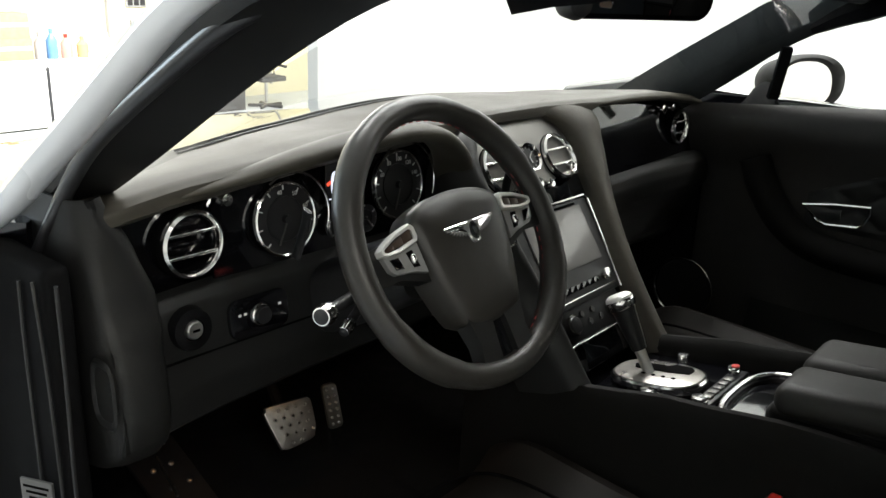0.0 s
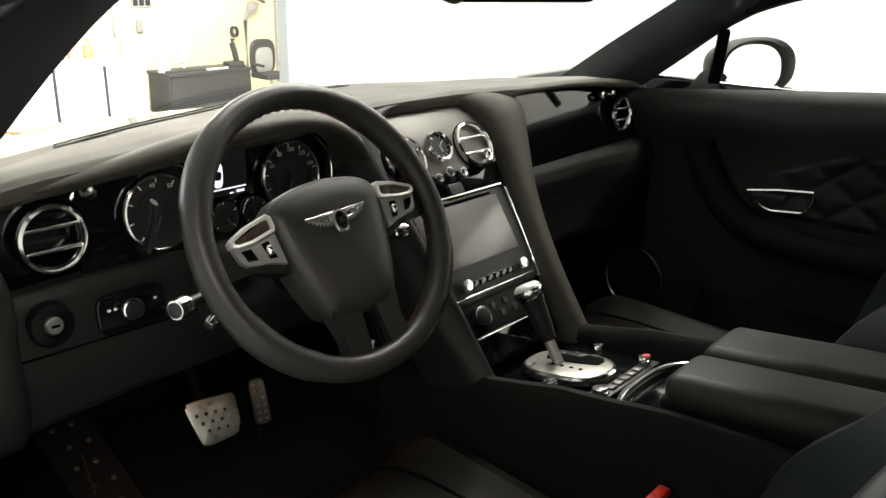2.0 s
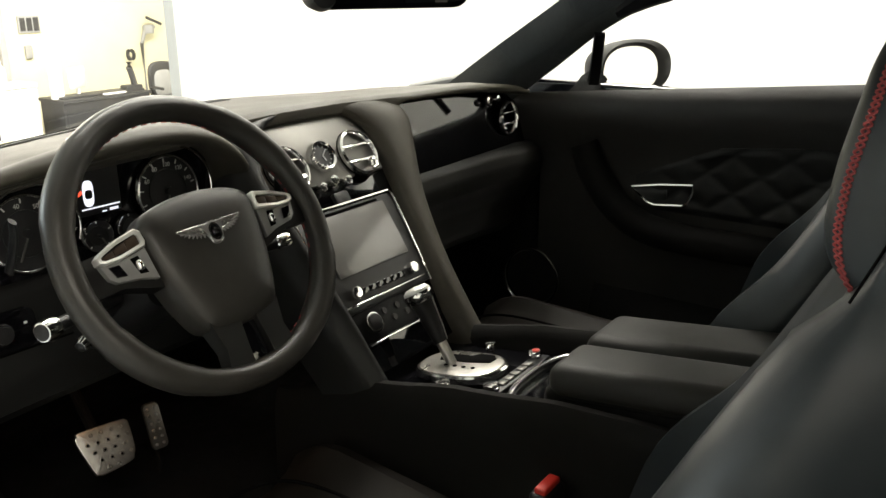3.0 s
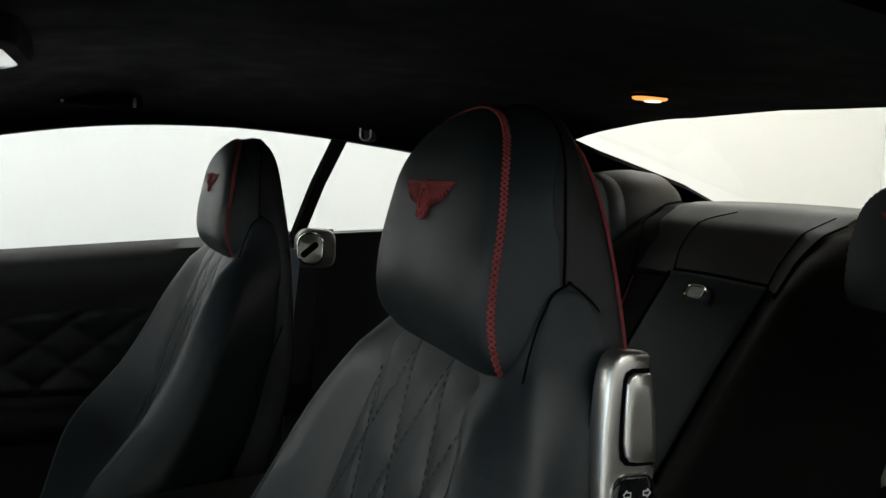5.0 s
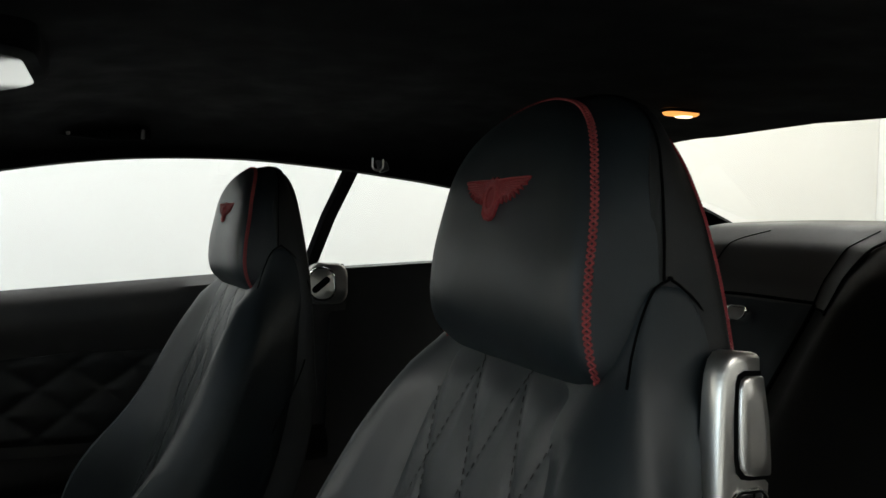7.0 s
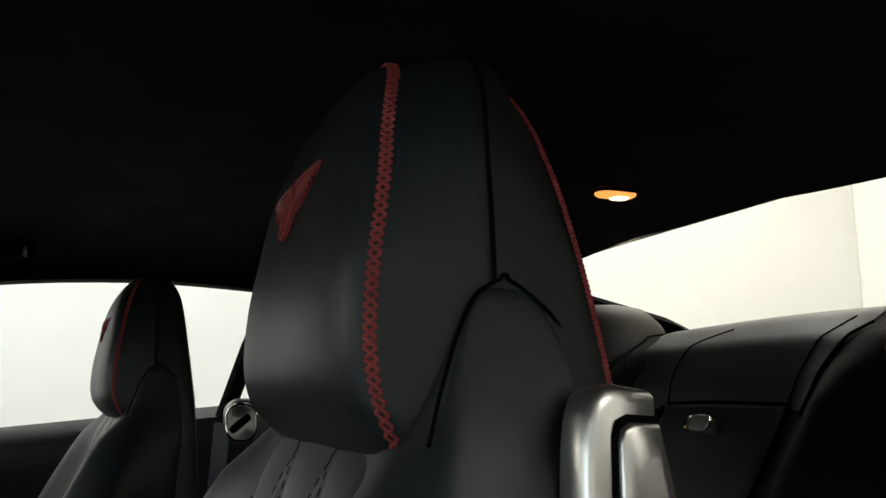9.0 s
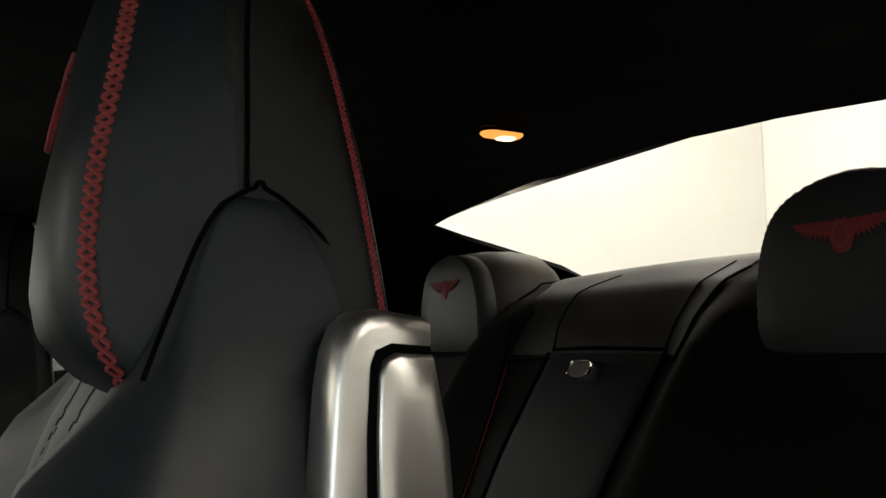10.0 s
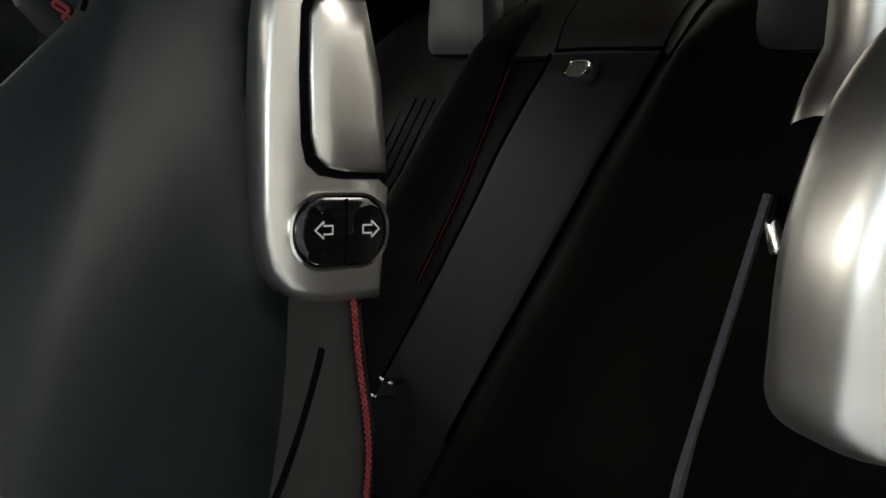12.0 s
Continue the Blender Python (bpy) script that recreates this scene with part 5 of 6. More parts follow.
for z in (0.078, 0.047):
    part("pad_seam", tube([(-0.1122 + (0.005 if z > 0.06 else 0.0), y, z) for y in (0.135, 0.0, -0.12, -0.20)], 0.0008, 6), SEAM, arm, m=TA)
part("front_pad", box(0.205, 0.03, 0.035, 0.012, at=(0, 0.155, 0.035)), LEATHER, arm)

# ---- front seats ----
def head_outline(s=1.0, n=48, back=0.0):
    """Outline of the headrest face in x, z about its centre (z = 1.066)."""
    face = [(0.0, -0.090), (0.075, -0.090), (0.098, -0.086), (0.1080, -0.075), (0.1105, -0.054), (0.1090, -0.017), (0.1050, 0.008), (0.0990, 0.029), (0.0895, 0.049), (0.0725, 0.066), (0.044, 0.0795), (0.0, 0.0865)]
    rear = [(0.0, -0.090), (0.080, -0.090), (0.106, -0.086), (0.1165, -0.075), (0.1195, -0.054), (0.1190, -0.017), (0.1170, 0.008), (0.1130, 0.030), (0.1040, 0.052), (0.0840, 0.071), (0.050, 0.084), (0.0, 0.089)]
    pts = [(a[0] + (b[0] - a[0]) * back, a[1] + (b[1] - a[1]) * back) for a, b in zip(face, rear)]
    pts = pts + [(-x, z) for x, z in pts[-2:0:-1]]
    P = spline([(x, 0, z) for x, z in pts + pts[:1]], n + 1)[:-1]
    return [(p.x * s, p.z * s) for p in P]


SEAT_W = [(0.30, 0.24), (0.50, 0.250), (0.62, 0.245), (0.70, 0.235), (0.80, 0.217), (0.87, 0.203), (0.90, 0.193), (0.93, 0.176), (0.96, 0.152), (0.985, 0.1310), (1.01, 0.1235), (1.03, 0.1212), (1.038, 0.1190), (1.041, 0.114)]
SEAT_WR = [(0.30, 0.22), (0.60, 0.21), (0.75, 0.185), (0.84, 0.156), (0.88, 0.144), (0.93, 0.133), (0.96, 0.129), (0.985, 0.1255), (1.01, 0.1235), (1.03, 0.1212), (1.038, 0.1190), (1.041, 0.114)]
SEAT_F = [(0.42, 0.26), (0.50, 0.20), (0.60, 0.145), (0.70, 0.10), (0.75, 0.080), (0.80, 0.062), (0.85, 0.045), (0.90, 0.028), (0.96, 0.006), (0.985, -0.006), (1.01, -0.0160), (1.025, -0.0215), (1.035, -0.0270), (1.039, -0.0335), (1.041, -0.0395)]
SEAT_B = [(0.30, 0.16), (0.45, 0.10), (0.60, 0.03), (0.75, -0.04), (0.86, -0.076), (0.92, -0.086), (0.96, -0.086), (0.996, -0.080), (1.016, -0.071), (1.030, -0.0610), (1.038, -0.0515), (1.041, -0.0440)]
BOLSTER = [(0.45, 0.05), (0.55, 0.075), (0.65, 0.095), (0.70, 0.090), (0.73, 0.078), (0.75, 0.068), (0.78, 0.056), (0.82, 0.046), (0.87, 0.037), (0.92, 0.028), (0.96, 0.016), (0.985, 0.0)]
# the shell behind: half width in front, half width at the rear edge, depth of the rear edge
SHELL_F = [(0.60, 0.19), (0.75, 0.165), (0.84, 0.142), (0.88, 0.132), (0.95, 0.121), (0.985, 0.1185), (1.0, 0.118), (1.041, 0.1185), (1.07, 0.1170), (1.096, 0.1130), (1.116, 0.105), (1.137, 0.084), (1.149, 0.055), (1.155, 0.020)]
SHELL_R = [(0.60, 0.20), (0.75, 0.178), (0.84, 0.152), (0.88, 0.143), (0.95, 0.133), (1.0, 0.1275), (1.035, 0.1225), (1.064, 0.1155), (1.086, 0.107), (1.117, 0.087), (1.137, 0.062), (1.149, 0.036), (1.155, 0.012)]
SHELL_Y = [(0.60, -0.005), (0.75, -0.062), (0.84, -0.087), (0.88, -0.087), (0.95, -0.085), (1.0, -0.0815), (1.035, -0.077), (1.075, -0.072), (1.117, -0.068), (1.137, -0.064), (1.149, -0.058), (1.155, -0.050)]


def back_ring(z, n=48):
    w, f, b = curve_table(SEAT_W, z), curve_table(SEAT_F, z), curve_table(SEAT_B, z)
    out = []
    bolster, wr = curve_table(BOLSTER, z), curve_table(SEAT_WR, z)
    for i in range(n):
        a = 2 * math.pi * i / n
        c, s = math.cos(a), math.sin(a)
        e = lerp_table([(0.93, 0.50), (0.985, 0.24)], z)
        g = math.copysign(abs(s) ** e, s)
        g = max(0.0, min(1.0, (g + 0.75) / 1.5))
        side = wr + (w - wr) * g * g * (3 - 2 * g)
        x = side * math.copysign(abs(c) ** e, c)
        y = (f + b) / 2 + (f - b) / 2 * math.copysign(abs(s) ** e, s)
        if s > 0:
            k = abs(x) / side
            y += bolster * math.exp(-((k - 0.82) / 0.17) ** 2) - 0.010 * math.exp(-(k / 0.5) ** 4)
        out.append((x, y, z))
    return out


def seat_side(y, z):
    """Half width of the backrest or the head shell at one depth and height."""
    w, f, b = curve_table(SEAT_W, z), curve_table(SEAT_F, z), curve_table(SEAT_B, z)
    q = min(1.0, abs(y - (f + b) / 2) / ((f - b) / 2))
    x = w * max(0.0, 1 - q ** (2 / 0.55)) ** 0.275
    return x


def drop(y, z):
    """The headrest's lower edge falls away towards the rear."""
    return z - 0.008 * max(0.0, min(1.0, (0.005 - y) / 0.026)) * max(0.0, min(1.0, (1.01 - z) / 0.02))


def head_lean(z, front):
    """How far the headrest's face leans forward, and its back rearward, at a height about its centre."""
    lean = curve_table([(-0.095, -0.014), (-0.084, -0.007), (-0.070, 0.003), (-0.052, 0.0075), (-0.034, 0.0075), (-0.017, 0.006), (0.001, 0.003), (0.019, 0.0), (0.037, -0.003), (0.057, -0.009), (0.078, -0.019), (0.092, -0.029)], z)
    return lean * front if lean > 0 else lean * (0.45 + 0.55 * front)


def dashes(path, r, every=2, n=4):
    return join(*[tube([path[i], path[i + 1]], r, n) for i in range(0, len(path) - 1, every)])


def front_seat(label, handle_side):
    """Front seat: origin on the floor under the headrest's face."""
    s = thing("front_seat", label, "car seat")
    z0 = -0.22
    M = Matrix.Translation((0, 0, z0))
    part("backrest", loft([back_ring(z) for z in [0.40 + 0.58 * i / 28 for i in range(28)] + [0.985, 0.997, 1.008, 1.018, 1.026, 1.032, 1.036, 1.039, 1.041]]), LEATHER_DAYLIT, s, "upholstered black leather backrest", m=M)
    # shell behind the headrest, down to the release handle
    rings = []
    for i in range(52):
        z = 0.60 + 0.555 * (i / 51) ** 0.62
        wf, wr, yb = curve_table(SHELL_F, z), curve_table(SHELL_R, z), curve_table(SHELL_Y, z)
        yf = (-0.037 - 1.3 * max(0.0, z - 1.09) ** 1.5) if z > 0.85 else -0.037 + (0.85 - z) * 0.45
        half = [(wf * 0.985, yf + 0.006), (wf, yf), (wf * 0.72 + wr * 0.28, yf + (yb - yf) * 0.45), (wf * 0.12 + wr * 0.88, yb + 0.006), (wr * 0.93, yb - 0.002), (wr * 0.5, yb - 0.006)]
        loop = half + [(-x, y) for x, y in half[::-1]]
        rings.append([(p.x, p.y, z) for p in spline([(x, y, 0) for x, y in loop], 44)])
    part("head_shell", loft(rings), LEATHER, s, "leather shell behind the headrest", m=M)
    rows = []
    for y, sx, sz, front in ((-0.040, 0.99, 1.0, 0.0), (-0.034, 1.0, 1.0, 0.10), (-0.020, 1.0, 1.0, 0.52), (-0.010, 1.0, 1.0, 0.85), (-0.003, 1.0, 1.0, 1.0), (0.0005, 0.985, 0.985, 1.0), (0.0035, 0.955, 0.955, 1.0), (0.006, 0.90, 0.90, 1.0), (0.0080, 0.78, 0.78, 1.0), (0.0090, 0.6, 0.6, 1.0), (0.0095, 0.3, 0.3, 1.0)):
        rows.append([(x * sx, y + head_lean(z * sz, front), drop(y, 1.066 + z * sz)) for x, z in head_outline(1.0, 64, 1 - front)])
    head = part("headrest", loft(rows), LEATHER_DAYLIT, s, "rounded black leather headrest cushion", m=M)
    em = M @ facing((0.0, 0.0097, 1.0860), (0, 1, 0.19))
    emblem = part("emblem", domed(winged_badge(0.096, 0.0018), 0.7), EMBROIDERY, head, "embroidered red winged emblem", m=em)
    part("emblem_ring", badge_ring(0.096, 0.0016), RED_THREAD, emblem, "embroidered ring", m=em)
    part("emblem_ribs", domed(feather_lines(0.096, 0.0019), 0.7), RED_THREAD, emblem, "raised embroidered feathers", m=em)
    fine = head_outline(1.0, 720)
    edge, gone = [fine[0]], 0.0
    for p, r in zip(fine, fine[1:] + fine[:1]):
        gone += math.hypot(r[0] - p[0], r[1] - p[1])
        if gone >= 0.0031:
            edge.append(r)
            gone = 0.0
    cross = []
    for (x, z), (x2, z2) in zip(edge, edge[1:]):
        if min(z, z2) < -0.083:
            continue
        for a, b in ((-0.0022, 0.0022), (0.0022, -0.0022)):
            ya, yb = -0.003 + head_lean(z, 1.0) + a, -0.003 + head_lean(z2, 1.0) + b
            cross.append(tube([(x * (1.003 - 2.2 * a), ya, drop(ya, 1.066 + z * 1.004)), (x2 * (1.003 - 2.2 * b), yb, drop(yb, 1.066 + z2 * 1.004))], 0.00075, 4))
    part("cross_stitching", join(*cross), RED_THREAD, head, "red crossed stitching round the edge", m=M)
    # seams of the shell
    part("shell_seam", tube([(x * 1.004, -0.0375 + head_lean(z, 0.0), 1.066 + z * 1.004) for x, z in head_outline(1.0, 120, 1.0) if z > -0.026], 0.0008, 6, up=(0, 1, 0)), SEAM, s, m=M)
    for sd in (-1, 1):
        arch = []
        for i in range(41):
            a = math.pi * i / 40
            z = 0.985 + 0.0575 * math.sin(a) ** 0.55
            f, b = curve_table(SEAT_F, min(z, 1.041)), curve_table(SEAT_B, min(z, 1.041))
            arch.append((sd * (curve_table(SEAT_W, min(z, 1.036)) - 0.0008), (f + b) / 2 + (f - b) / 2 * 0.93 * math.copysign(abs(math.cos(a)) ** 0.45, math.cos(a)), z))
        part("side_seam", tube(arch, 0.0008, 6), SEAM, s, m=M)
        low = spline([(0, -0.058, 0.897), (0, -0.046, 0.874), (0, -0.030, 0.846), (0, -0.01, 0.81)], 16)
        part("side_seam", tube([(sd * (seat_side(p.y, p.z) + 0.0002), p.y, p.z) for p in low], 0.0010, 6), SEAM, s, m=M)
        back = []
        for i in range(221):
            z = 1.150 - 0.42 * i / 220
            wr, yb = curve_table(SHELL_R, z), curve_table(SHELL_Y, z)
            back.append(Vector((sd * (wr + 0.0008), yb + 0.0035, z)))
        if sd != handle_side:
            continue
        braid = [tube([back[i] + Vector((sd * 0.0004, a, 0)), back[i + 1] + Vector((sd * 0.0004, -a, 0))], 0.0005, 4) for i in range(len(back) - 1) for a in (-0.0009, 0.0009)]
        part("edge_stitching", join(*braid), EMBROIDERY, s, "red stitching on the rear edge", m=M)

    def insert(u, v):
        z = 0.62 + 0.365 * v
        w = 0.098 + 0.02 * math.sin(math.pi * (1 - v) * 0.7) - 0.014 * v
        x = (2 * u - 1) * w
        e = min(1, 14 * min(u, 1 - u, v, 1 - v))
        y = curve_table(SEAT_F, z) - 0.003 + e * quilt(x, z, 0.066, 0.15, 0.0040, 0.20)
        return (x, y, z)

    part("quilted_insert", sheet(insert, 64, 80, -0.004), LEATHER_DAYLIT, s, "diamond-quilted black leather centre panel", m=M)
    st = []
    for k in range(-6, 8):
        for sg in (-1, 1):
            line = []
            for i in range(110):
                z = 0.63 + 0.35 * i / 109
                x = sg * 0.066 * (k - z / 0.15)
                w = 0.098 + 0.02 * math.sin(math.pi * (1 - (z - 0.62) / 0.365) * 0.7) - 0.014 * (z - 0.62) / 0.365
                if abs(x) < w * 0.97:
                    line.append((x, curve_table(SEAT_F, z) - 0.0016, z))
            if len(line) > 4:
                st.append(dashes(line, 0.0004))
    part("quilt_stitching", join(*st), LEATHER, s, "fine dark quilting stitches", m=M)
    cushion = []
    for i in range(20):
        y = 0.20 + 0.56 * i / 19
        h = 0.42 + 0.05 * (i / 19) - 0.05 * max(0, (i - 16) / 3) ** 2
        row = []
        for j in range(36):
            a = 2 * math.pi * j / 36
            c, q = math.cos(a), math.sin(a)
            x = 0.255 * math.copysign(abs(c) ** 0.5, c)
            z = 0.36 + (h - 0.36) * math.copysign(abs(q) ** 0.5, q)
            if q > 0:
                z += 0.045 * math.exp(-((abs(x) / 0.255 - 0.85) / 0.15) ** 2)
            row.append((x, y, z))
        cushion.append(row)
    part("seat_cushion", loft(cushion), LEATHER_CUSHION, s, "black leather seat cushion with side bolsters", m=M)
    part("cushion_seam", tube(spline([(-0.15, 0.30, 0.44), (-0.15, 0.55, 0.465), (-0.12, 0.70, 0.475), (0.0, 0.73, 0.475), (0.12, 0.70, 0.475), (0.15, 0.55, 0.465), (0.15, 0.30, 0.44)], 40), 0.0025, 6), SEAM, s, m=M)
    part("seat_base", box(0.44, 0.46, 0.16, 0.02, at=(0, 0.46, 0.28)), PLASTIC, s, m=M)
    # release handle on the outer shoulder
    q = handle_side
    HM = M @ facing((q * 0.1437, -0.0821, 0.9386), (q * 0.963, -0.259, 0.072), (-q * 0.093, -0.069, 0.993))
    fl = -q                                           # towards the rear of the seat in the handle's own x
    hm = HM @ Matrix.Diagonal((fl * 0.92, 0.92, 0.92, 1)) @ Matrix.Translation((-0.002, 0.0013, 0))
    outline = [(0.0075, 0.0695), (-0.012, 0.0700), (-0.019, 0.0685), (-0.0240, 0.0640), (-0.0270, 0.0560), (-0.0284, 0.045), (-0.0293, 0.020), (-0.0293, -0.015), (-0.0284, -0.027), (-0.0256, -0.036), (-0.0200, -0.0430), (-0.012, -0.0465), (0.0, -0.0480), (0.0180, -0.0480), (0.0190, -0.030), (0.0205, -0.0080), (0.0165, -0.0050), (0.0155, 0.004), (0.0125, 0.030), (0.0080, 0.058)]
    hd = part("release_handle", loft([[(x - sh + (x + 0.01) * (k - 1), y * k, z) for x, y in outline] for k, z, sh in ((1.0, -0.016, 0.0), (1.0, -0.011, 0.0005), (1.0, -0.0075, 0.0005), (0.985, -0.0040, 0.0), (0.955, -0.0020, -0.0004), (0.90, -0.0012, -0.0006), (0.3, -0.0010, 0.0))]), SATIN, s, "satin metal seat release housing", m=hm, angle=60)
    slot = [(0.0060, 0.0590), (-0.0100, 0.0585), (-0.0155, 0.0560), (-0.0175, 0.0510), (-0.0180, 0.030), (-0.0170, 0.008), (-0.0150, 0.0005), (-0.0100, -0.0035), (-0.002, -0.0045), (0.0170, -0.0045), (0.0166, 0.004), (0.0135, 0.030)]
    part("recess", prism(slot[::-1], 0.0006), SEAM, hd, m=hm @ Matrix.Translation((0, 0, -0.0010)))
    lever = [(0.0055, 0.0560), (-0.0090, 0.0555), (-0.0135, 0.0530), (-0.0150, 0.0480), (-0.0150, 0.030), (-0.0140, 0.010), (-0.0120, 0.0030), (-0.0070, -0.0010), (0.0, -0.0020), (0.0160, -0.0022), (0.0158, 0.004), (0.0126, 0.030)]
    part("lever", loft([[(x * k + (k - 1) * -0.001, 0.027 + (y - 0.027) * k, z) for x, y in lever] for k, z in ((1, -0.004), (1, 0.0006), (0.985, 0.0016), (0.94, 0.0024), (0.5, 0.0028), (0.05, 0.0028))]), SATIN, hd, "smooth satin release lever", m=hm, angle=60)
    sw = part("switch", loft([[(x, y, z) for x, y in rounded(0.0375 * k, 0.0235 * k, 0.0112 * k, 8, cx=-0.0012, cy=-0.0222)] for k, z in ((1, -0.004), (1, 0.0002), (0.95, 0.0014), (0.85, 0.0019), (0.1, 0.0020))]), PIANO, hd, "black two-way switch", m=hm)
    part("switch_ring", sweep([hm @ Vector((x, y, -0.0004)) for x, y in rounded(0.0392, 0.0252, 0.0118, 8, cx=-0.0012, cy=-0.0222)], circle(0.0009, 6), True, up=(1, 0, 0)), CHROME, hd, m=Matrix())
    part("switch_split", box(0.0005, 0.0225, 0.0005, at=(-0.0005, -0.0222, 0.0021)), SEAM, sw, m=hm)
    for sx, cx in ((-1, -0.0093), (1, 0.0095)):
        ar = [(cx + sx * x * 0.0036, -0.0216 + y * 0.0028) for x, y in ((1, 0), (0.1, 1), (0.1, 0.5), (-0.9, 0.5), (-0.9, -0.5), (0.1, -0.5), (0.1, -1))]
        part("arrow", sweep([hm @ Vector((x, y, 0.0022)) for x, y in ar], circle(0.00035, 5), True, up=(1, 0, 0)), WHITE_INK, sw, "pale outline arrow", m=Matrix())
    return s


driver = front_seat("black leather driver's seat with red stitching", -1)
driver.matrix_world = pose(-0.391, -0.688, 0.230)
passenger = front_seat("black leather passenger seat with red stitching", 1)
passenger.matrix_world = pose(0.360, -0.611, 0.226, 0, 0, 4.5)

# ---- rear seat ----
rear = thing("rear_bench", "black leather rear bench with two sculpted seats", "bench seat", (0.018, -1.18, 0.2425))
RM = Matrix.Translation((0, 1.2, -0.22))


REAR = [(-0.98, 0.50), (-1.05, 0.62), (-1.125, 0.74), (-1.20, 0.86), (-1.262, 0.955), (-1.285, 1.0), (-1.315, 1.04), (-1.36, 1.069), (-1.41, 1.076), (-1.47, 1.056), (-1.50, 1.01)]


def rear_point(u, v):
    """The bench's back: two hollowed seats between bolsters, a flat middle, a rolled top."""
    x = -0.64 + 1.28 * u
    i = v * (len(REAR) - 1)
    k = min(int(i), len(REAR) - 2)
    t = i - k
    y, z = (REAR[k][0] + (REAR[k + 1][0] - REAR[k][0]) * t, REAR[k][1] + (REAR[k + 1][1] - REAR[k][1]) * t)
    f = 1.0 if z < 0.96 else max(0.0, 1 - (z - 0.96) / 0.10)
    g = 0.045 * math.exp(-((abs(x) - 0.205) / 0.045) ** 2) + 0.055 * math.exp(-((abs(x) - 0.56) / 0.06) ** 2) - 0.012 * math.exp(-((abs(x) - 0.37) / 0.09) ** 2)
    return RM @ Vector((x, y + g * f * 0.85, z + g * f * 0.45 + 0.004 * math.cos(x * 8)))


# back in the darkened leather, as deep shade behind the front seats
part("backrest", sheet(rear_point, 97, 61, -0.03), LEATHER_SHADED, rear, "sculpted black leather bench back")


def back_v(x, z):
    """The parameter of the bench's front side at one height."""
    return min((k / 400 for k in range(321)), key=lambda q: abs((RM.inverted() @ rear_point((x + 0.64) / 1.28, q)).z - z))


def lifted(x, v, h):
    """A point of the bench's back, lifted along its normal."""
    u = (x + 0.64) / 1.28
    p = rear_point(u, v)
    n = (rear_point(u + 0.002, v) - p).cross(rear_point(u, v + 0.002) - p).normalized()
    return p + n * (h if n.y + n.z > 0 else -h)


def on_back(x, z):
    return lifted(x, back_v(x, z), 0.0012)


def seam_on_back(name, pts, r=0.0016, mat=SEAM, label=""):
    way = spline([(x, back_v(x, z), 0) for x, z in pts], 32)
    part(name, tube([lifted(p.x, p.y, 0.0026) for p in way], r, 6), mat, rear, label)


def lid_point(u, v):
    """Padded fold-down lid between the two seats."""
    z = 0.52 + 0.4535 * v
    a = lerp_table([(0.50, 0.045), (0.60, 0.050), (0.70, 0.055), (0.7915, 0.063), (0.8615, 0.074), (0.9245, 0.0775), (0.98, 0.0775)], z)
    x = a + (-0.1225 - a) * u
    e = min(1.0, 16 * min(u, 1 - u), 22 * (1 - v))
    return lifted(x, back_v(x, z), 0.001 + 0.004 * math.sqrt(max(0.0, e)))


def top_point(u, v):
    """Smooth padded section over the crest, above the lid."""
    k = max(0.0, v - 0.25) / 0.75
    a, b = 0.151 + 0.095 * k ** 0.8, -0.164 - 0.020 * k
    x = a + (b - a) * u
    v0 = back_v(x, 0.9700)
    e = min(1.0, 20 * min(u, 1 - u), 10 * v)
    return lifted(x, v0 + (0.94 - v0) * v, 0.001 + 0.0022 * math.sqrt(max(0.0, e)))


# top and lid are coloured as lit, against the darkened back
part("top_section", sheet(top_point, 40, 30, 0.0), LEATHER_TOP_LIT, rear, "smooth padded leather top section")
part("armrest_lid", sheet(lid_point, 30, 40, 0.0), LEATHER_LID_LIT, rear, "smooth leather fold-down lid")
seam_on_back("seam", [(0.252, 1.0745), (0.206, 1.044), (0.174, 1.0155), (0.155, 0.9635)])
seam_on_back("seam", [(0.032, 1.0635), (0.076, 1.0485), (0.084, 1.0205), (0.071, 0.9755)])
seam_on_back("seam", [(-0.146, 1.0645), (-0.130, 1.0415), (-0.127, 1.0075), (-0.126, 0.9785)])
seam_on_back("seam", [(-0.177, 1.0565), (-0.164, 1.0305), (-0.162, 1.0005), (-0.168, 0.9675)])
seam_on_back("lid_gap", [(0.071, 0.9755), (0.0, 0.9765), (-0.127, 0.9755)], 0.0024)
seam_on_back("lid_gap", [(0.079, 0.9715), (0.079, 0.9245), (0.075, 0.8615), (0.063, 0.7915), (0.055, 0.70), (0.05, 0.60)], 0.0024)
seam_on_back("lid_gap", [(-0.128, 0.9735), (-0.125, 0.9185), (-0.123, 0.8665), (-0.124, 0.8225), (-0.124, 0.70), (-0.124, 0.60)], 0.0024)
seam_on_back("seam", [(0.154, 0.9605), (0.134, 0.8815), (0.109, 0.7955), (0.095, 0.70)])
seam_on_back("seam", [(0.153, 0.9625), (0.115, 0.9635), (0.073, 0.9650)])
seam_on_back("seam", [(-0.128, 0.9700), (-0.148, 0.9680), (-0.168, 0.9665)])
seam_on_back("red_stitching", [(0.149, 0.957), (0.129, 0.878), (0.104, 0.792), (0.090, 0.70)], 0.0007, EMBROIDERY, "fine red seam stitching")
seam_on_back("crease", [(0.068, 0.8965), (0.063, 0.8385), (0.057, 0.7975)], 0.0007)
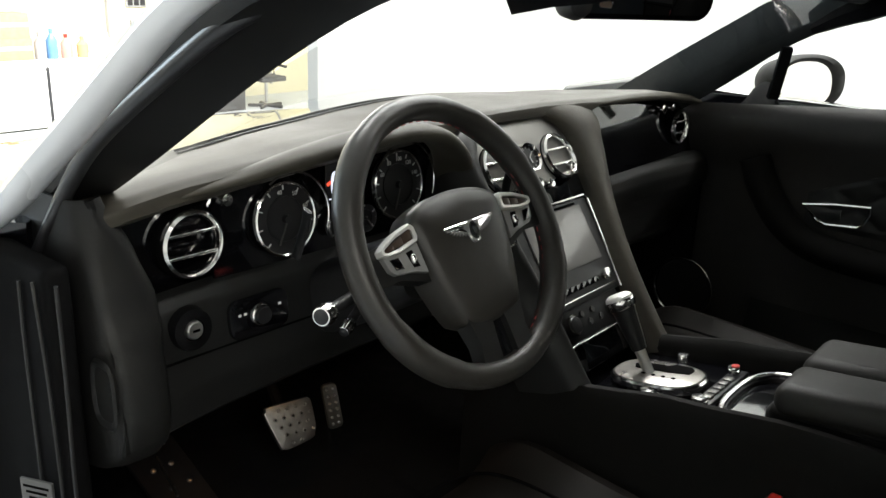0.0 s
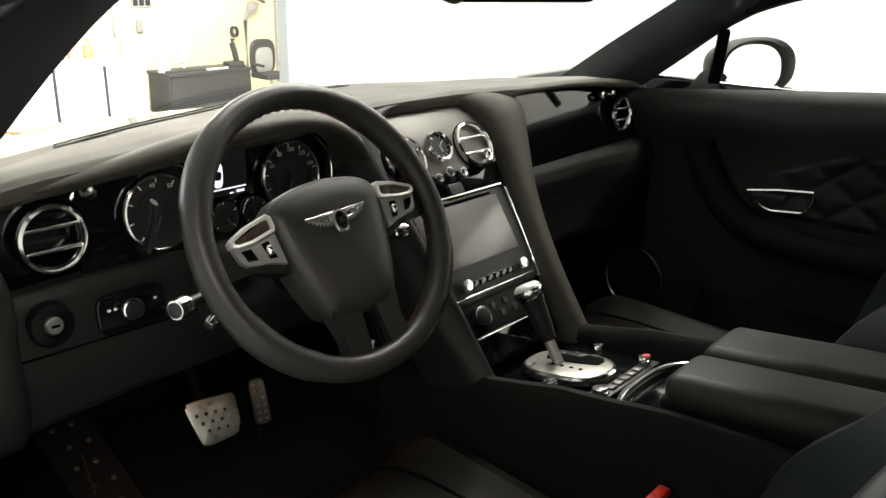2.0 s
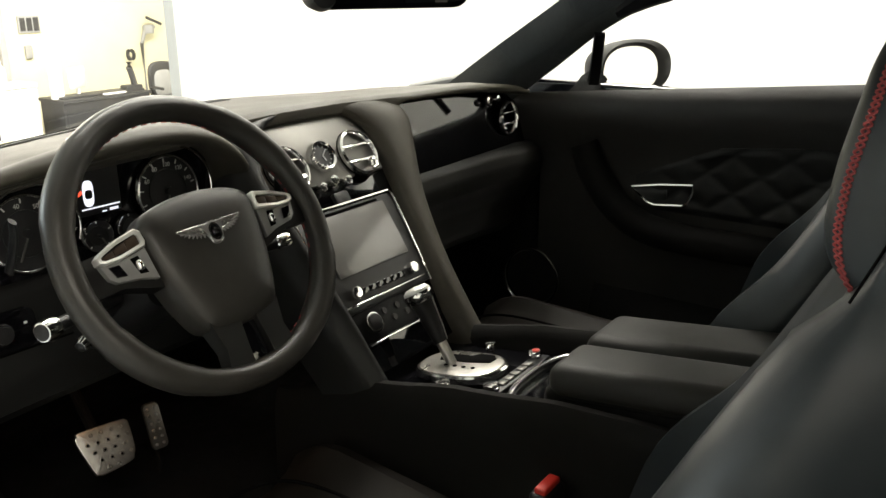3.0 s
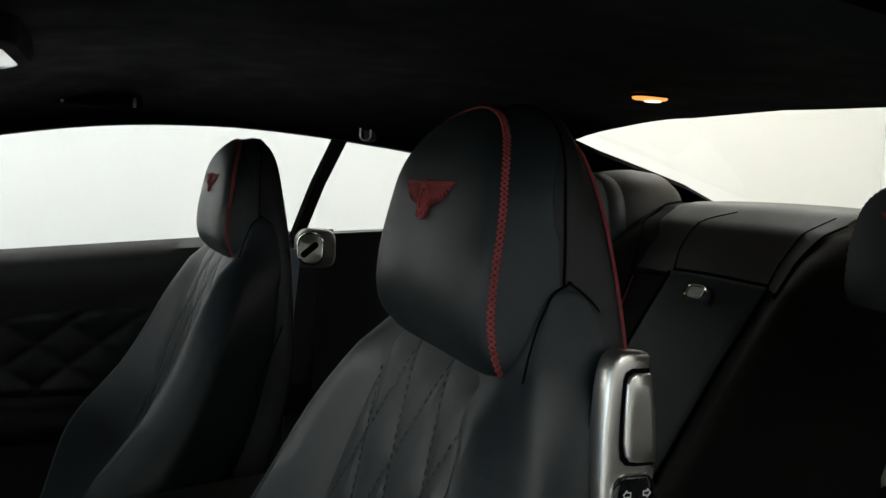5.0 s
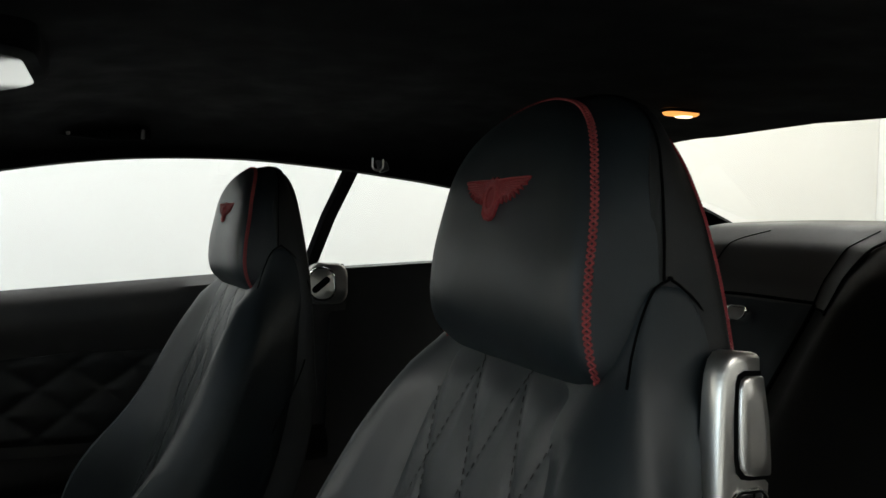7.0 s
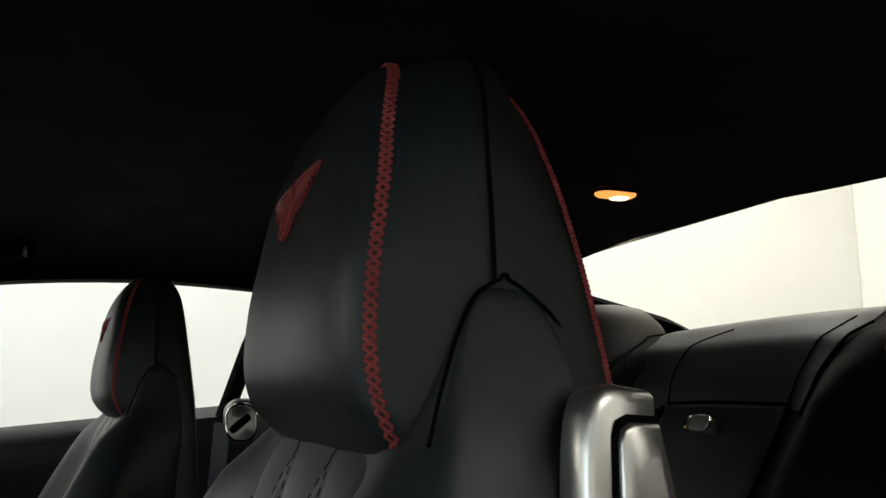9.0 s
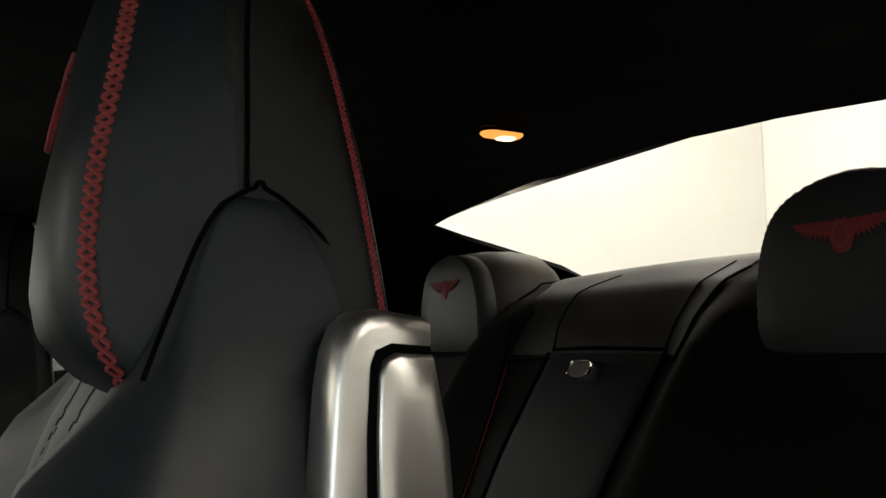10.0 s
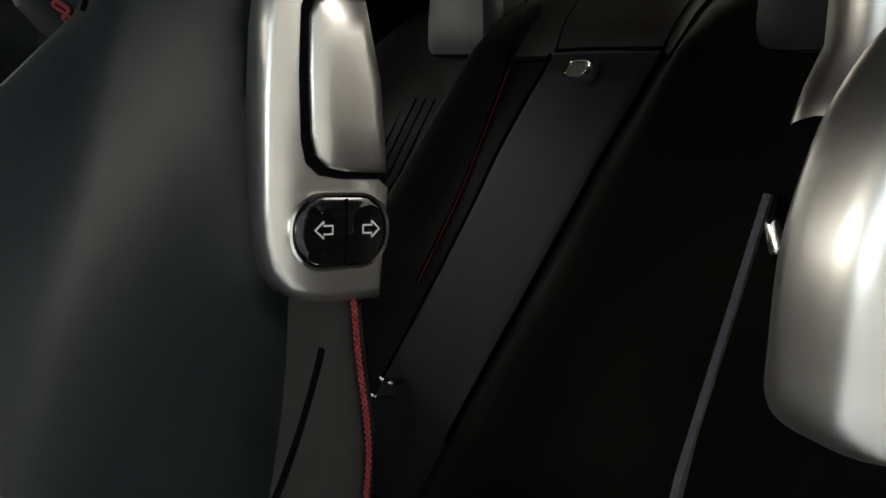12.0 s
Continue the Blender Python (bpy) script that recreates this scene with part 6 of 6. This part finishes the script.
for side in (-1, 1):
    cx = side * 0.340
    wing = [[RM @ Vector((cx + x * s, y, 1.047 + z * s)) for x, z in [(px * 0.90, pz * 0.87) for px, pz in head_outline(1.0, 40)]] for y, s in ((-1.284, 0.94), (-1.30, 1.0), (-1.33, 1.06), (-1.36, 1.08), (-1.395, 1.04), (-1.42, 0.85), (-1.43, 0.3))]
    part("headrest_shell", loft(wing), LEATHER, rear, "leather shell behind the headrest")
    hd = part("headrest", loft([[RM @ Vector((cx + x * s, y, 1.046 + z * s)) for x, z in [(px * 0.88, pz * 0.85) for px, pz in head_outline(1.0, 44)]] for y, s in ((-1.325, 0.98), (-1.285, 1.0), (-1.27, 0.985), (-1.263, 0.94), (-1.260, 0.7), (-1.259, 0.2))]), LEATHER_DAYLIT, rear, "small fixed rear headrest")
    part("emblem", winged_badge(0.092, 0.001), EMBROIDERY, hd, "embroidered red winged emblem", m=RM @ facing((cx, -1.2586, 1.066), (0, 1, 0)))
    part("emblem_ring", badge_ring(0.092, 0.001), RED_THREAD, hd, "embroidered ring", m=RM @ facing((cx, -1.2586, 1.066), (0, 1, 0)))
    edge = [(x * 0.88, z * 0.85) for x, z in head_outline(1.0, 120)]
    part("edge_stitching", dashes([RM @ Vector((cx + x * 0.955, -1.2645, 1.046 + z * 0.955)) for x, z in edge[20:100]], 0.0004), RED_THREAD, hd, "fine red edge stitching")
    for k in range(-3, 4) if side > 0 else ():
        part("quilt_line", tube([RM @ Vector((cx + 0.034 * k + 0.012 * (1 if i % 2 else -1), REAR[i][0] + (REAR[i + 1][0] - REAR[i][0]) * 0.5 - 0.0075, (REAR[i][1] + REAR[i + 1][1]) / 2)) for i in range(0, 4)], 0.0014, 5), SEAM, rear)
    part("cushion", box(0.40, 0.50, 0.16, 0.05, at=(cx, 0.36, 0.22), seg=4), LEATHER, rear)
BT = facing(on_back(-0.026, 0.9455) + Vector((0, 0.0125, 0.0072)), (0, 0.86, 0.50))
bt = part("release_button", loft([[(x * s, y * s, z) for x, y in rounded(0.036, 0.019, 0.008, 6)] for s, z in ((0.90, -0.006), (0.90, 0.005), (0.82, 0.0065), (0.1, 0.0068))]), SATIN, rear, "chrome-rimmed release button", m=BT)
part("button_rim", loft([[(x * s, y * (s + 0.06), z) for x, y in rounded(0.036, 0.019, 0.008, 6)] for s, z in ((1.10, -0.006), (1.12, 0.006), (1.06, 0.0085), (0.98, 0.0075), (0.97, 0.004))], caps=False), CHROME, bt, "polished rim", m=BT)

# ---- belt brackets, straps, roof fittings ----
def passenger_bracket():
    """Belt guide: a rounded metal housing standing off the pillar, with a belt loop."""
    b = thing("belt_bracket", "satin metal belt guide bracket on the pillar", "belt guide", (0.715, -0.838, 0.929), "belt guide brackets")
    m = facing((-0.022, 0.0, 0.0375), (-1, 0, 0.12))
    # satin housing in a darker grey, dark cabin reflections put into the colour
    part("housing", loft([[(x * k, y * k, z) for x, y in rounded(0.080, 0.080, 0.024, 8)] for k, z in ((1.0, -0.016), (1.0, 0.002), (0.96, 0.009), (0.86, 0.013), (0.6, 0.0145), (0.1, 0.0145))]), GREY_METAL, b, "rounded satin housing darkened for dim reflections", m=m)
    plate = part("guide_plate", loft([[(x * k - 0.014, y * k - 0.002, z) for x, y in rounded(0.048, 0.058, 0.021, 8)] for k, z in ((1.0, 0.008), (1.0, 0.0165), (0.93, 0.0180), (0.1, 0.0180))]), SATIN, b, "bright satin guide plate", m=m)
    part("loop", sweep([m @ Vector((x - 0.014, y - 0.002, 0.0175)) for x, y in rounded(0.050, 0.060, 0.022, 8)], circle(0.0022, 8), True, up=(1, 0, 0)), CHROME, plate, "polished rim")
    part("slot", prism(rounded(0.013, 0.042, 0.006, 5), 0.0015, 0.0005), SEAM, plate, "dark slanted belt slot", m=m @ Matrix.Translation((-0.016, -0.004, 0.0175)) @ Matrix.Rotation(radians(-50), 4, "Z"))
    return b


passenger_bracket()


def driver_bracket():
    """Belt guide beside the driver's shoulder: a tall rounded housing with an open throat towards the seat."""
    b = thing("belt_bracket", "satin metal belt guide bracket beside the driver's seat", "belt guide", (-0.6715, -0.851, 0.905), "belt guide brackets")
    b.scale, b.rotation_euler = (1.2, 1.2, 1.2), (0, 0, radians(-2.9))
    rings = []
    for z, yf, k in spline(((0.003, 0.034, 0.90), (0.0045, 0.039, 0.97), (0.009, 0.042, 1.0), (0.018, 0.0425, 1.0), (0.035, 0.042, 1.0), (0.050, 0.038, 1.0), (0.060, 0.033, 1.0), (0.070, 0.025, 0.99), (0.080, 0.012, 0.96), (0.088, -0.004, 0.9), (0.093, -0.022, 0.75), (0.095, -0.04, 0.4)), 44):
        rings.append([(-0.008 + x, yf - 0.062 + y, z) for x, y in rounded(0.026 * k, 0.11 * k, 0.010 * k, 6)])
    part("housing", loft(rings), SATIN, b, "smooth satin metal housing")
    # lug in darker metal than the housing, for the dark interior it mirrors
    part("lug", loft([[(0.022 + x, -0.030 + dy + y, z) for x, y in rounded(0.022 * k, 0.062 * k, 0.0108 * k, 10)] for z, k, dy in ((0.045, 0.5, 0.018), (0.048, 0.76, 0.015), (0.053, 0.91, 0.010), (0.060, 0.98, 0.005), (0.068, 1.0, 0.0), (0.080, 1.0, 0.0), (0.087, 0.96, 0.0), (0.092, 0.87, 0.0), (0.095, 0.74, 0.0), (0.0965, 0.5, 0.0))]), SATIN_DARK, b, "rounded upper lug")
    part("throat", box(0.018, 0.040, 0.030, 0.005, at=(0.012, -0.002, 0.040)), SEAM, b, "dark belt slot")
    for x, y, z in ((0.0086, 0.005, 0.0475), (-0.0004, 0.023, 0.036)):
        part("guide_pin", box(0.003, 0.004, 0.007, 0.0013, at=(x, y, z)), CHROME, b, "small polished pin", m=pose(0, 0, 0, 0, 20))
    return b


driver_bracket()
for side, top, bend in ((1, (0.69, -0.795, 0.965), 0.05), (-1, (-0.641, -0.8365, 0.958), 0.03)):
    st = thing("seat_belt", "black woven seat belt webbing hanging from its guide", "seat belt", top, "seat belts")
    if side > 0:
        way = [(0.0, 0.0, 0.0), (0.012, 0.004, -0.085), (0.03, 0.012, -0.235), (0.05, 0.02, -0.535)]
        across = (0.69, -0.72, 0)
    else:
        way = [(0.0, 0.0, -0.006), (0.003, 0.016, -0.070), (0.004, 0.045, -0.22), (0.004, 0.08, -0.50)]
        across = (0.745, 0.665, 0)
    part("webbing", sweep(way, [(-0.017, -0.0008), (0.017, -0.0008), (0.017, 0.0008), (-0.017, 0.0008)], up=across), BELT, st)
structure("window_post", sweep([(0.742, -0.804, 0.975), (0.700, -0.838, 1.095), (0.645, -0.876, 1.205)], [(-0.016, -0.006), (0.016, -0.006), (0.016, 0.006), (-0.016, 0.006)]), ALCANTARA, "slim black post between the side windows", "window post")
hook = thing("coat_hook", "small satin coat hook on the roof rail", "coat hook", (0.583, -0.905, 1.200))
part("hook_base", box(0.010, 0.022, 0.044, 0.005), PLASTIC, hook, m=Matrix.Rotation(-0.35, 4, "X"))
part("hook_loop", sweep([(-0.008, 0.008 + y, z + 0.002) for y, z in rounded(0.020, 0.042, 0.009, 5)], circle(0.0018, 8), True, up=(1, 0, 0)), SATIN, hook)
grab = thing("grab_handle", "folded black grab handle with small bright ends", "grab handle", (0.53, -0.438, 1.217))
part("grip", sweep([(0, -0.065, -0.004), (-0.004, 0, -0.008), (0, 0.065, -0.004)], circle(0.009, 10)), ALCANTARA, grab)
for y in (-0.054, 0.054):
    part("end_pin", box(0.008, 0.006, 0.016, 0.002, at=(-0.010, y, -0.004)), GREY_METAL, grab, "small metal pin")
lamp = thing("roof_lamp", "lit amber reading lamp in the roof lining", "roof lamp", (0.019, -1.137, 1.235))
lens = part("lens", loft([[(x * s, y * s, z) for x, y in rounded(0.026, 0.050, 0.011)] for s, z in ((1, 0.006), (1, 0.001), (0.9, -0.001), (0.1, -0.002))]), LAMP_WARM, lamp, "glowing amber lens")
part("bulb_spot", loft([[(0.002 + x * s, -0.006 + y * s, z) for x, y in rounded(0.018, 0.024, 0.008)] for s, z in ((1, -0.001), (0.9, -0.0028), (0.1, -0.003))]), LAMP_CORE, lens, "bright spot behind the lens")
part("frame", sweep([(x, y, 0.004) for x, y in rounded(0.028, 0.054, 0.013)], circle(0.002, 8), True), ALCANTARA, lamp)
over = thing("overhead_console", "black overhead console with bright switch panel and lit map lamp", "overhead console", (-0.05, -0.247, 1.198))
OM = Matrix.Rotation(radians(-6), 4, "X")
part("shell", loft([[(x * k, y * k, z) for x, y in rounded(0.27, 0.29, 0.075, 10)] for k, z in ((1.0, 0.035), (1.0, 0.004), (0.97, -0.003), (0.90, -0.006), (0.80, -0.005), (0.2, -0.005))]), ALCANTARA, over, "rounded dark frame", m=OM)
panel = part("switch_panel", loft([[(x * k, -0.035 + y * k, z) for x, y in rounded(0.225, 0.190, 0.060, 8)] for k, z in ((1.0, -0.003), (1.0, -0.0068), (0.96, -0.0078), (0.1, -0.0078))]), CHROME, over, "polished switch panel", m=OM)
for x in (-0.066, -0.022, 0.022, 0.066):
    part("button", loft([[(x + a * k, -0.015 + b * k, z) for a, b in rounded(0.030, 0.040, 0.006, 4)] for k, z in ((1, -0.007), (1, -0.0095), (0.85, -0.0105))]), PIANO, panel, "black switch", m=OM)
part("knob", lathe([(0.013, 0.006), (0.013, 0.016), (0.010, 0.020), (0.001, 0.021)], 24, facing((0.0, -0.075, 0), (0, 0, -1), (0, 1, 0))), PLASTIC, panel, "round black knob", m=OM)
ML = facing((0.045, 0.090, -0.0105), (-0.25, -0.2, -0.95), (0, 1, 0))
lens2 = part("map_lens", loft([[(x * k, y * k, z) for x, y in rounded(0.066, 0.034, 0.016, 8)] for k, z in ((1, -0.006), (1, 0.001), (0.85, 0.003), (0.1, 0.0035))]), LAMP_WARM, over, "glowing map lamp lens", m=OM @ ML)
part("bulb_spot", loft([[(x * k, y * k, z) for x, y in rounded(0.054, 0.024, 0.011, 6)] for k, z in ((1, 0.001), (0.8, 0.0042), (0.1, 0.0044))]), LAMP_CORE, lens2, "bright spot behind the lens", m=OM @ ML)
for side in (-1, 1):
    v = thing("sun_visor", "black sun visor folded against the roof", "sun visor", (side * 0.40, -0.15, 1.165), "sun visors")

    def visor_point(u, w, side=side):
        """Slim padded flap between its inner and outer ends, front edge to rear edge."""
        a = Vector((0.21, -0.105, 1.165)).lerp(Vector((0.215, -0.285, 1.181)), w)
        b = Vector((0.615, -0.050, 1.157)).lerp(Vector((0.585, -0.145, 1.146)), w)
        p = a.lerp(b, u)
        edge = min(1.0, 12 * min(u, 1 - u), 6 * min(w, 1 - w))
        return Vector((side * (p.x - 0.40), p.y + 0.15, p.z - 1.165 + (0.003 if side > 0 else 0.035) - 0.004 * math.sqrt(max(0.0, edge))))

    part("visor", sheet(visor_point, 24, 14, -0.006 if side > 0 else 0.006), ALCANTARA, v)
    part("label", sheet(lambda a, b: visor_point(0.24 + 0.16 * a, 0.40 + 0.20 * b) - Vector((0, 0, 0.0012)), 4, 4, 0.0004), GREY_PAINT, v, "pale warning label")
rvm = thing("rear_view_mirror", "black framed rear-view mirror", "mirror", (-0.070, -0.043, 1.149))
rvmm = facing((0, 0, 0), (-0.46, -0.885, -0.06))
part("housing", loft([[(x * s, y * s, z) for x, y in rounded(0.235, 0.062, 0.026)] for s, z in ((0.97, 0.004), (1.0, 0.0), (1.0, -0.012), (0.85, -0.028), (0.3, -0.034))]), PIANO, rvm, m=rvmm)
part("glass", prism(rounded(0.216, 0.046, 0.020), 0.002), MIRROR, rvm, m=rvmm @ Matrix.Translation((0, 0, 0.0035)))
part("sensor_pod", lathe([(0.001, 0.030), (0.016, 0.026), (0.021, 0.012), (0.019, -0.01), (0.001, -0.016)], 24, facing((-0.085, 0.055, -0.012), (-0.46, -0.885, 0))), PLASTIC, rvm, "rounded sensor pod")
part("stem", tube([(0, 0.03, 0.0), (0, 0.05, 0.03), (0, 0.05, 0.06)], 0.012), PLASTIC, rvm)

tongue = thing("belt_tongue", "small chrome belt tongue lying on the rear seat", "belt tongue", (0.012, -1.004, 0.634))
for k, (x, y, z, a) in enumerate(((0.0, 0.0, 0.012, 30), (0.006, -0.010, 0.004, 40), (-0.004, 0.012, -0.004, 35))):
    part("prong", box(0.008, 0.042, 0.005, 0.0018), CHROME, tongue, m=pose(x, y, z, 20, 0, a))
buckle = thing("belt_buckle", "black seat belt buckle with red button", "seat belt buckle", (-0.172, -0.350, 0.50))
part("stem", box(0.03, 0.022, 0.16, 0.006, at=(0, 0, -0.07)), PLASTIC, buckle)
part("body", box(0.05, 0.028, 0.06, 0.007, at=(0, 0, 0.03)), PLASTIC, buckle)
part("red_button", box(0.040, 0.016, 0.012, 0.003, at=(0, 0, 0.061)), RED_PLASTIC, buckle, "red release button")

# ---- workshop beyond the partition ----
desk = thing("desk", "black office desk on the workshop floor", "desk", (6.80, 11.45, G))
part("top", box(1.55, 0.7, 0.05, 0.01, at=(0, 0, 0.66)), DARK_WOOD, desk)
part("raised_shelf", box(1.45, 0.30, 0.04, 0.01, at=(0, -0.10, 0.70)), DARK_WOOD, desk)
part("front_panel", box(1.45, 0.04, 0.62, 0.005, at=(0, -0.30, 0.32)), DARK_WOOD, desk)
for x in (-0.74, 0.74):
    part("side_panel", box(0.05, 0.62, 0.63, 0.005, at=(x, 0, 0.32)), DARK_WOOD, desk)
phone = thing("desk_telephone", "dark telephone with raised handset on the desk", "telephone", (7.35, 11.3, G + 0.685))
part("base", box(0.30, 0.20, 0.10, 0.02, at=(0, 0, 0.05)), DARK_WOOD, phone)
part("handset", tube([(0.06, 0, 0.10), (0.03, 0, 0.25), (-0.01, 0, 0.38), (0.0, 0, 0.46)], 0.05), DARK_WOOD, phone)
roll = thing("paper_roll", "tall white paper roll standing on the desk", "paper roll", (6.12, 11.4, G + 0.685))
part("roll", lathe([(0.10, 0.0), (0.10, 0.62), (0.03, 0.63), (0.03, 0.5)], 24), WHITE_PLASTIC, roll)
monitor = thing("monitor", "pale computer monitor seen from behind on the desk", "monitor", (6.50, 11.45, G + 0.685))
part("screen", box(0.42, 0.06, 0.32, 0.02, at=(0, 0, 0.28)), WHITE_PLASTIC, monitor, m=Matrix.Rotation(0.5, 4, "Z"))
part("stand", lathe([(0.12, 0.0), (0.12, 0.02), (0.03, 0.03), (0.03, 0.16)], 20), WHITE_PLASTIC, monitor)
pads = thing("paper_stack", "loose stack of white papers on the desk", "papers", (6.95, 11.3, G + 0.685))
part("sheets", box(0.40, 0.28, 0.03, 0.004, at=(0, 0, 0.015)), WHITE_PLASTIC, pads)
chair = thing("office_chair", "black office chair with high rounded back", "chair", (8.05, 11.2, G))
part("seat", box(0.52, 0.5, 0.09, 0.03, at=(0, 0, 0.5)), DARK_WOOD, chair)
part("backrest", loft([[(x, 0.20 + 0.02 * k, 0.80 + z) for x, z in oval(0.26 * s, 0.30 * s, 0.6)] for k, s in ((0, 0.93), (1, 1.0), (3, 1.0), (4, 0.93))]), DARK_WOOD, chair)
part("back_pad", loft([[(x, 0.19 + 0.01 * k, 0.74 + z) for x, z in oval(0.18 * s, 0.22 * s, 0.6)] for k, s in ((-1, 0.85), (0, 1.0), (1, 1.0))]), GREY_PAINT, chair, "grey mesh back pad")
part("column", lathe([(0.03, 0.08), (0.03, 0.46)], 16), STEEL, chair)
for x in (-0.30, 0.30):
    part("armrest", sweep([(x, 0.15, 0.50), (x, 0.16, 0.68), (x, 0.0, 0.70), (x, -0.18, 0.69)], circle(0.025, 8)), DARK_WOOD, chair)
for i in range(5):
    part("foot", box(0.32, 0.05, 0.05, 0.01, at=(0.16, 0, 0.03)), PLASTIC, chair, m=Matrix.Rotation(2 * math.pi * i / 5, 4, "Z"))
for x, y in ((4.83, 10.79), (4.13, 10.85)):
    p = thing("barrier_post", "slim dark barrier post with round foot", "barrier post", (x, y, G), "barrier posts")
    part("pole", lathe([(0.022, 0.0), (0.022, 0.90), (0.035, 0.91), (0.001, 0.95)], 16), DARK_WOOD, p)
    part("foot", lathe([(0.001, 0.03), (0.05, 0.02), (0.06, 0.0)], 28), DARK_WOOD, p)
bench = thing("workbench", "long white workbench along the workshop wall", "workbench", (4.3, 11.75, G))
part("top", box(3.0, 0.8, 0.06, 0.01, at=(0, 0, 0.93)), WHITE_PLASTIC, bench)
for x in (-1.47, 1.47):
    part("end_panel", box(0.05, 0.74, 0.90, 0.005, at=(x, 0, 0.45)), WHITE_PLASTIC, bench)
part("front_panel", box(2.9, 0.04, 0.86, 0.005, at=(0, -0.36, 0.46)), WHITE_WALL, bench)
for x, w, h, z in ((3.97, 0.62, 0.30, 0.0), (4.00, 0.52, 0.34, 0.30)):
    cb = thing("cardboard_box", "brown cardboard box on the workbench", "box", (x, 11.75, G + 0.96 + z), "cardboard boxes")
    part("carton", box(w, 0.4, h, 0.006, at=(0, 0, h / 2)), CARDBOARD, cb)
    part("tape", box(w * 0.98, 0.402, 0.05, at=(0, 0, h * 0.55)), WHITE_PLASTIC, cb, "pale tape strip")
for x, mat, lab, h in ((4.40, GREY_PAINT, "dark grey plastic bottle on the workbench", 0.38), (4.57, BLUE_PLASTIC, "blue plastic bottle on the workbench", 0.42), (4.78, PINK_PLASTIC, "pink plastic bottle on the workbench", 0.34), (5.02, CARDBOARD, "orange tub on the workbench", 0.30), (5.40, WHITE_PLASTIC, "white spray bottle on the workbench", 0.34)):
    bo = thing("bottle", lab, "bottle", (x, 11.6, G + 0.96), "bottles on the bench")
    part("body", lathe([(0.001, 0), (0.075, 0.0), (0.08, 0.03), (0.08, h * 0.62), (0.03, h * 0.82), (0.025, h * 0.85)], 20), mat, bo)
    part("cap", lathe([(0.03, h * 0.85), (0.03, h), (0.001, h)], 16), RED_PLASTIC if mat is PINK_PLASTIC else mat, bo)
board = thing("wall_vent", "grey louvred vent panel on the yellow wall", "vent", (6.35, 12.33, 0.50))
part("frame", box(0.36, 0.03, 0.26, 0.006), GREY_PAINT, board)
for i in range(3):
    part("louvre", box(0.08, 0.02, 0.20, 0.004, at=(-0.11 + 0.11 * i, -0.02, 0)), DARK_WOOD, board)
switch = thing("wall_switch_box", "small grey switch box on the yellow wall", "switch box", (6.28, 12.32, 0.08))
part("cover", box(0.11, 0.05, 0.20, 0.01), GREY_PAINT, switch)
pipes = thing("pipe_valve", "pale wall pipe with valve and black handle", "pipe", (8.35, 12.3, G))
part("riser", tube([(0, 0, 0.3), (0, 0, 1.35), (0.05, -0.05, 1.55), (0.25, -0.05, 1.62)], 0.035, 10), GREY_PAINT, pipes)
part("valve_body", lathe([(0.09, -0.07), (0.10, 0.0), (0.09, 0.07)], 16), GREY_PAINT, pipes, m=Matrix.Translation((0.12, -0.06, 1.58)))
part("lever", box(0.34, 0.03, 0.05, 0.01), DARK_WOOD, pipes, m=Matrix.Translation((0.22, -0.1, 1.72)) @ Matrix.Rotation(0.4, 4, "Y"))
part("wheel", lathe([(0.10, -0.03), (0.05, -0.01), (0.05, 0.01), (0.10, 0.03)], 16), DARK_WOOD, pipes, m=Matrix.Translation((-0.32, -0.1, 1.17)) @ Matrix.Rotation(1.57, 4, "Y"))
conduit = thing("wall_conduit", "thin grey conduit running up the wall", "conduit", (9.05, 12.33, G))
part("tube", lathe([(0.025, 0.2), (0.025, 4.2)], 10), GREY_PAINT, conduit)
pole = thing("steel_pole", "slim steel roof post beside the bench", "post", (5.65, 11.9, G))
part("shaft", box(0.10, 0.10, 4.2, 0.01, at=(0, 0, 2.1)), GREY_PAINT, pole)
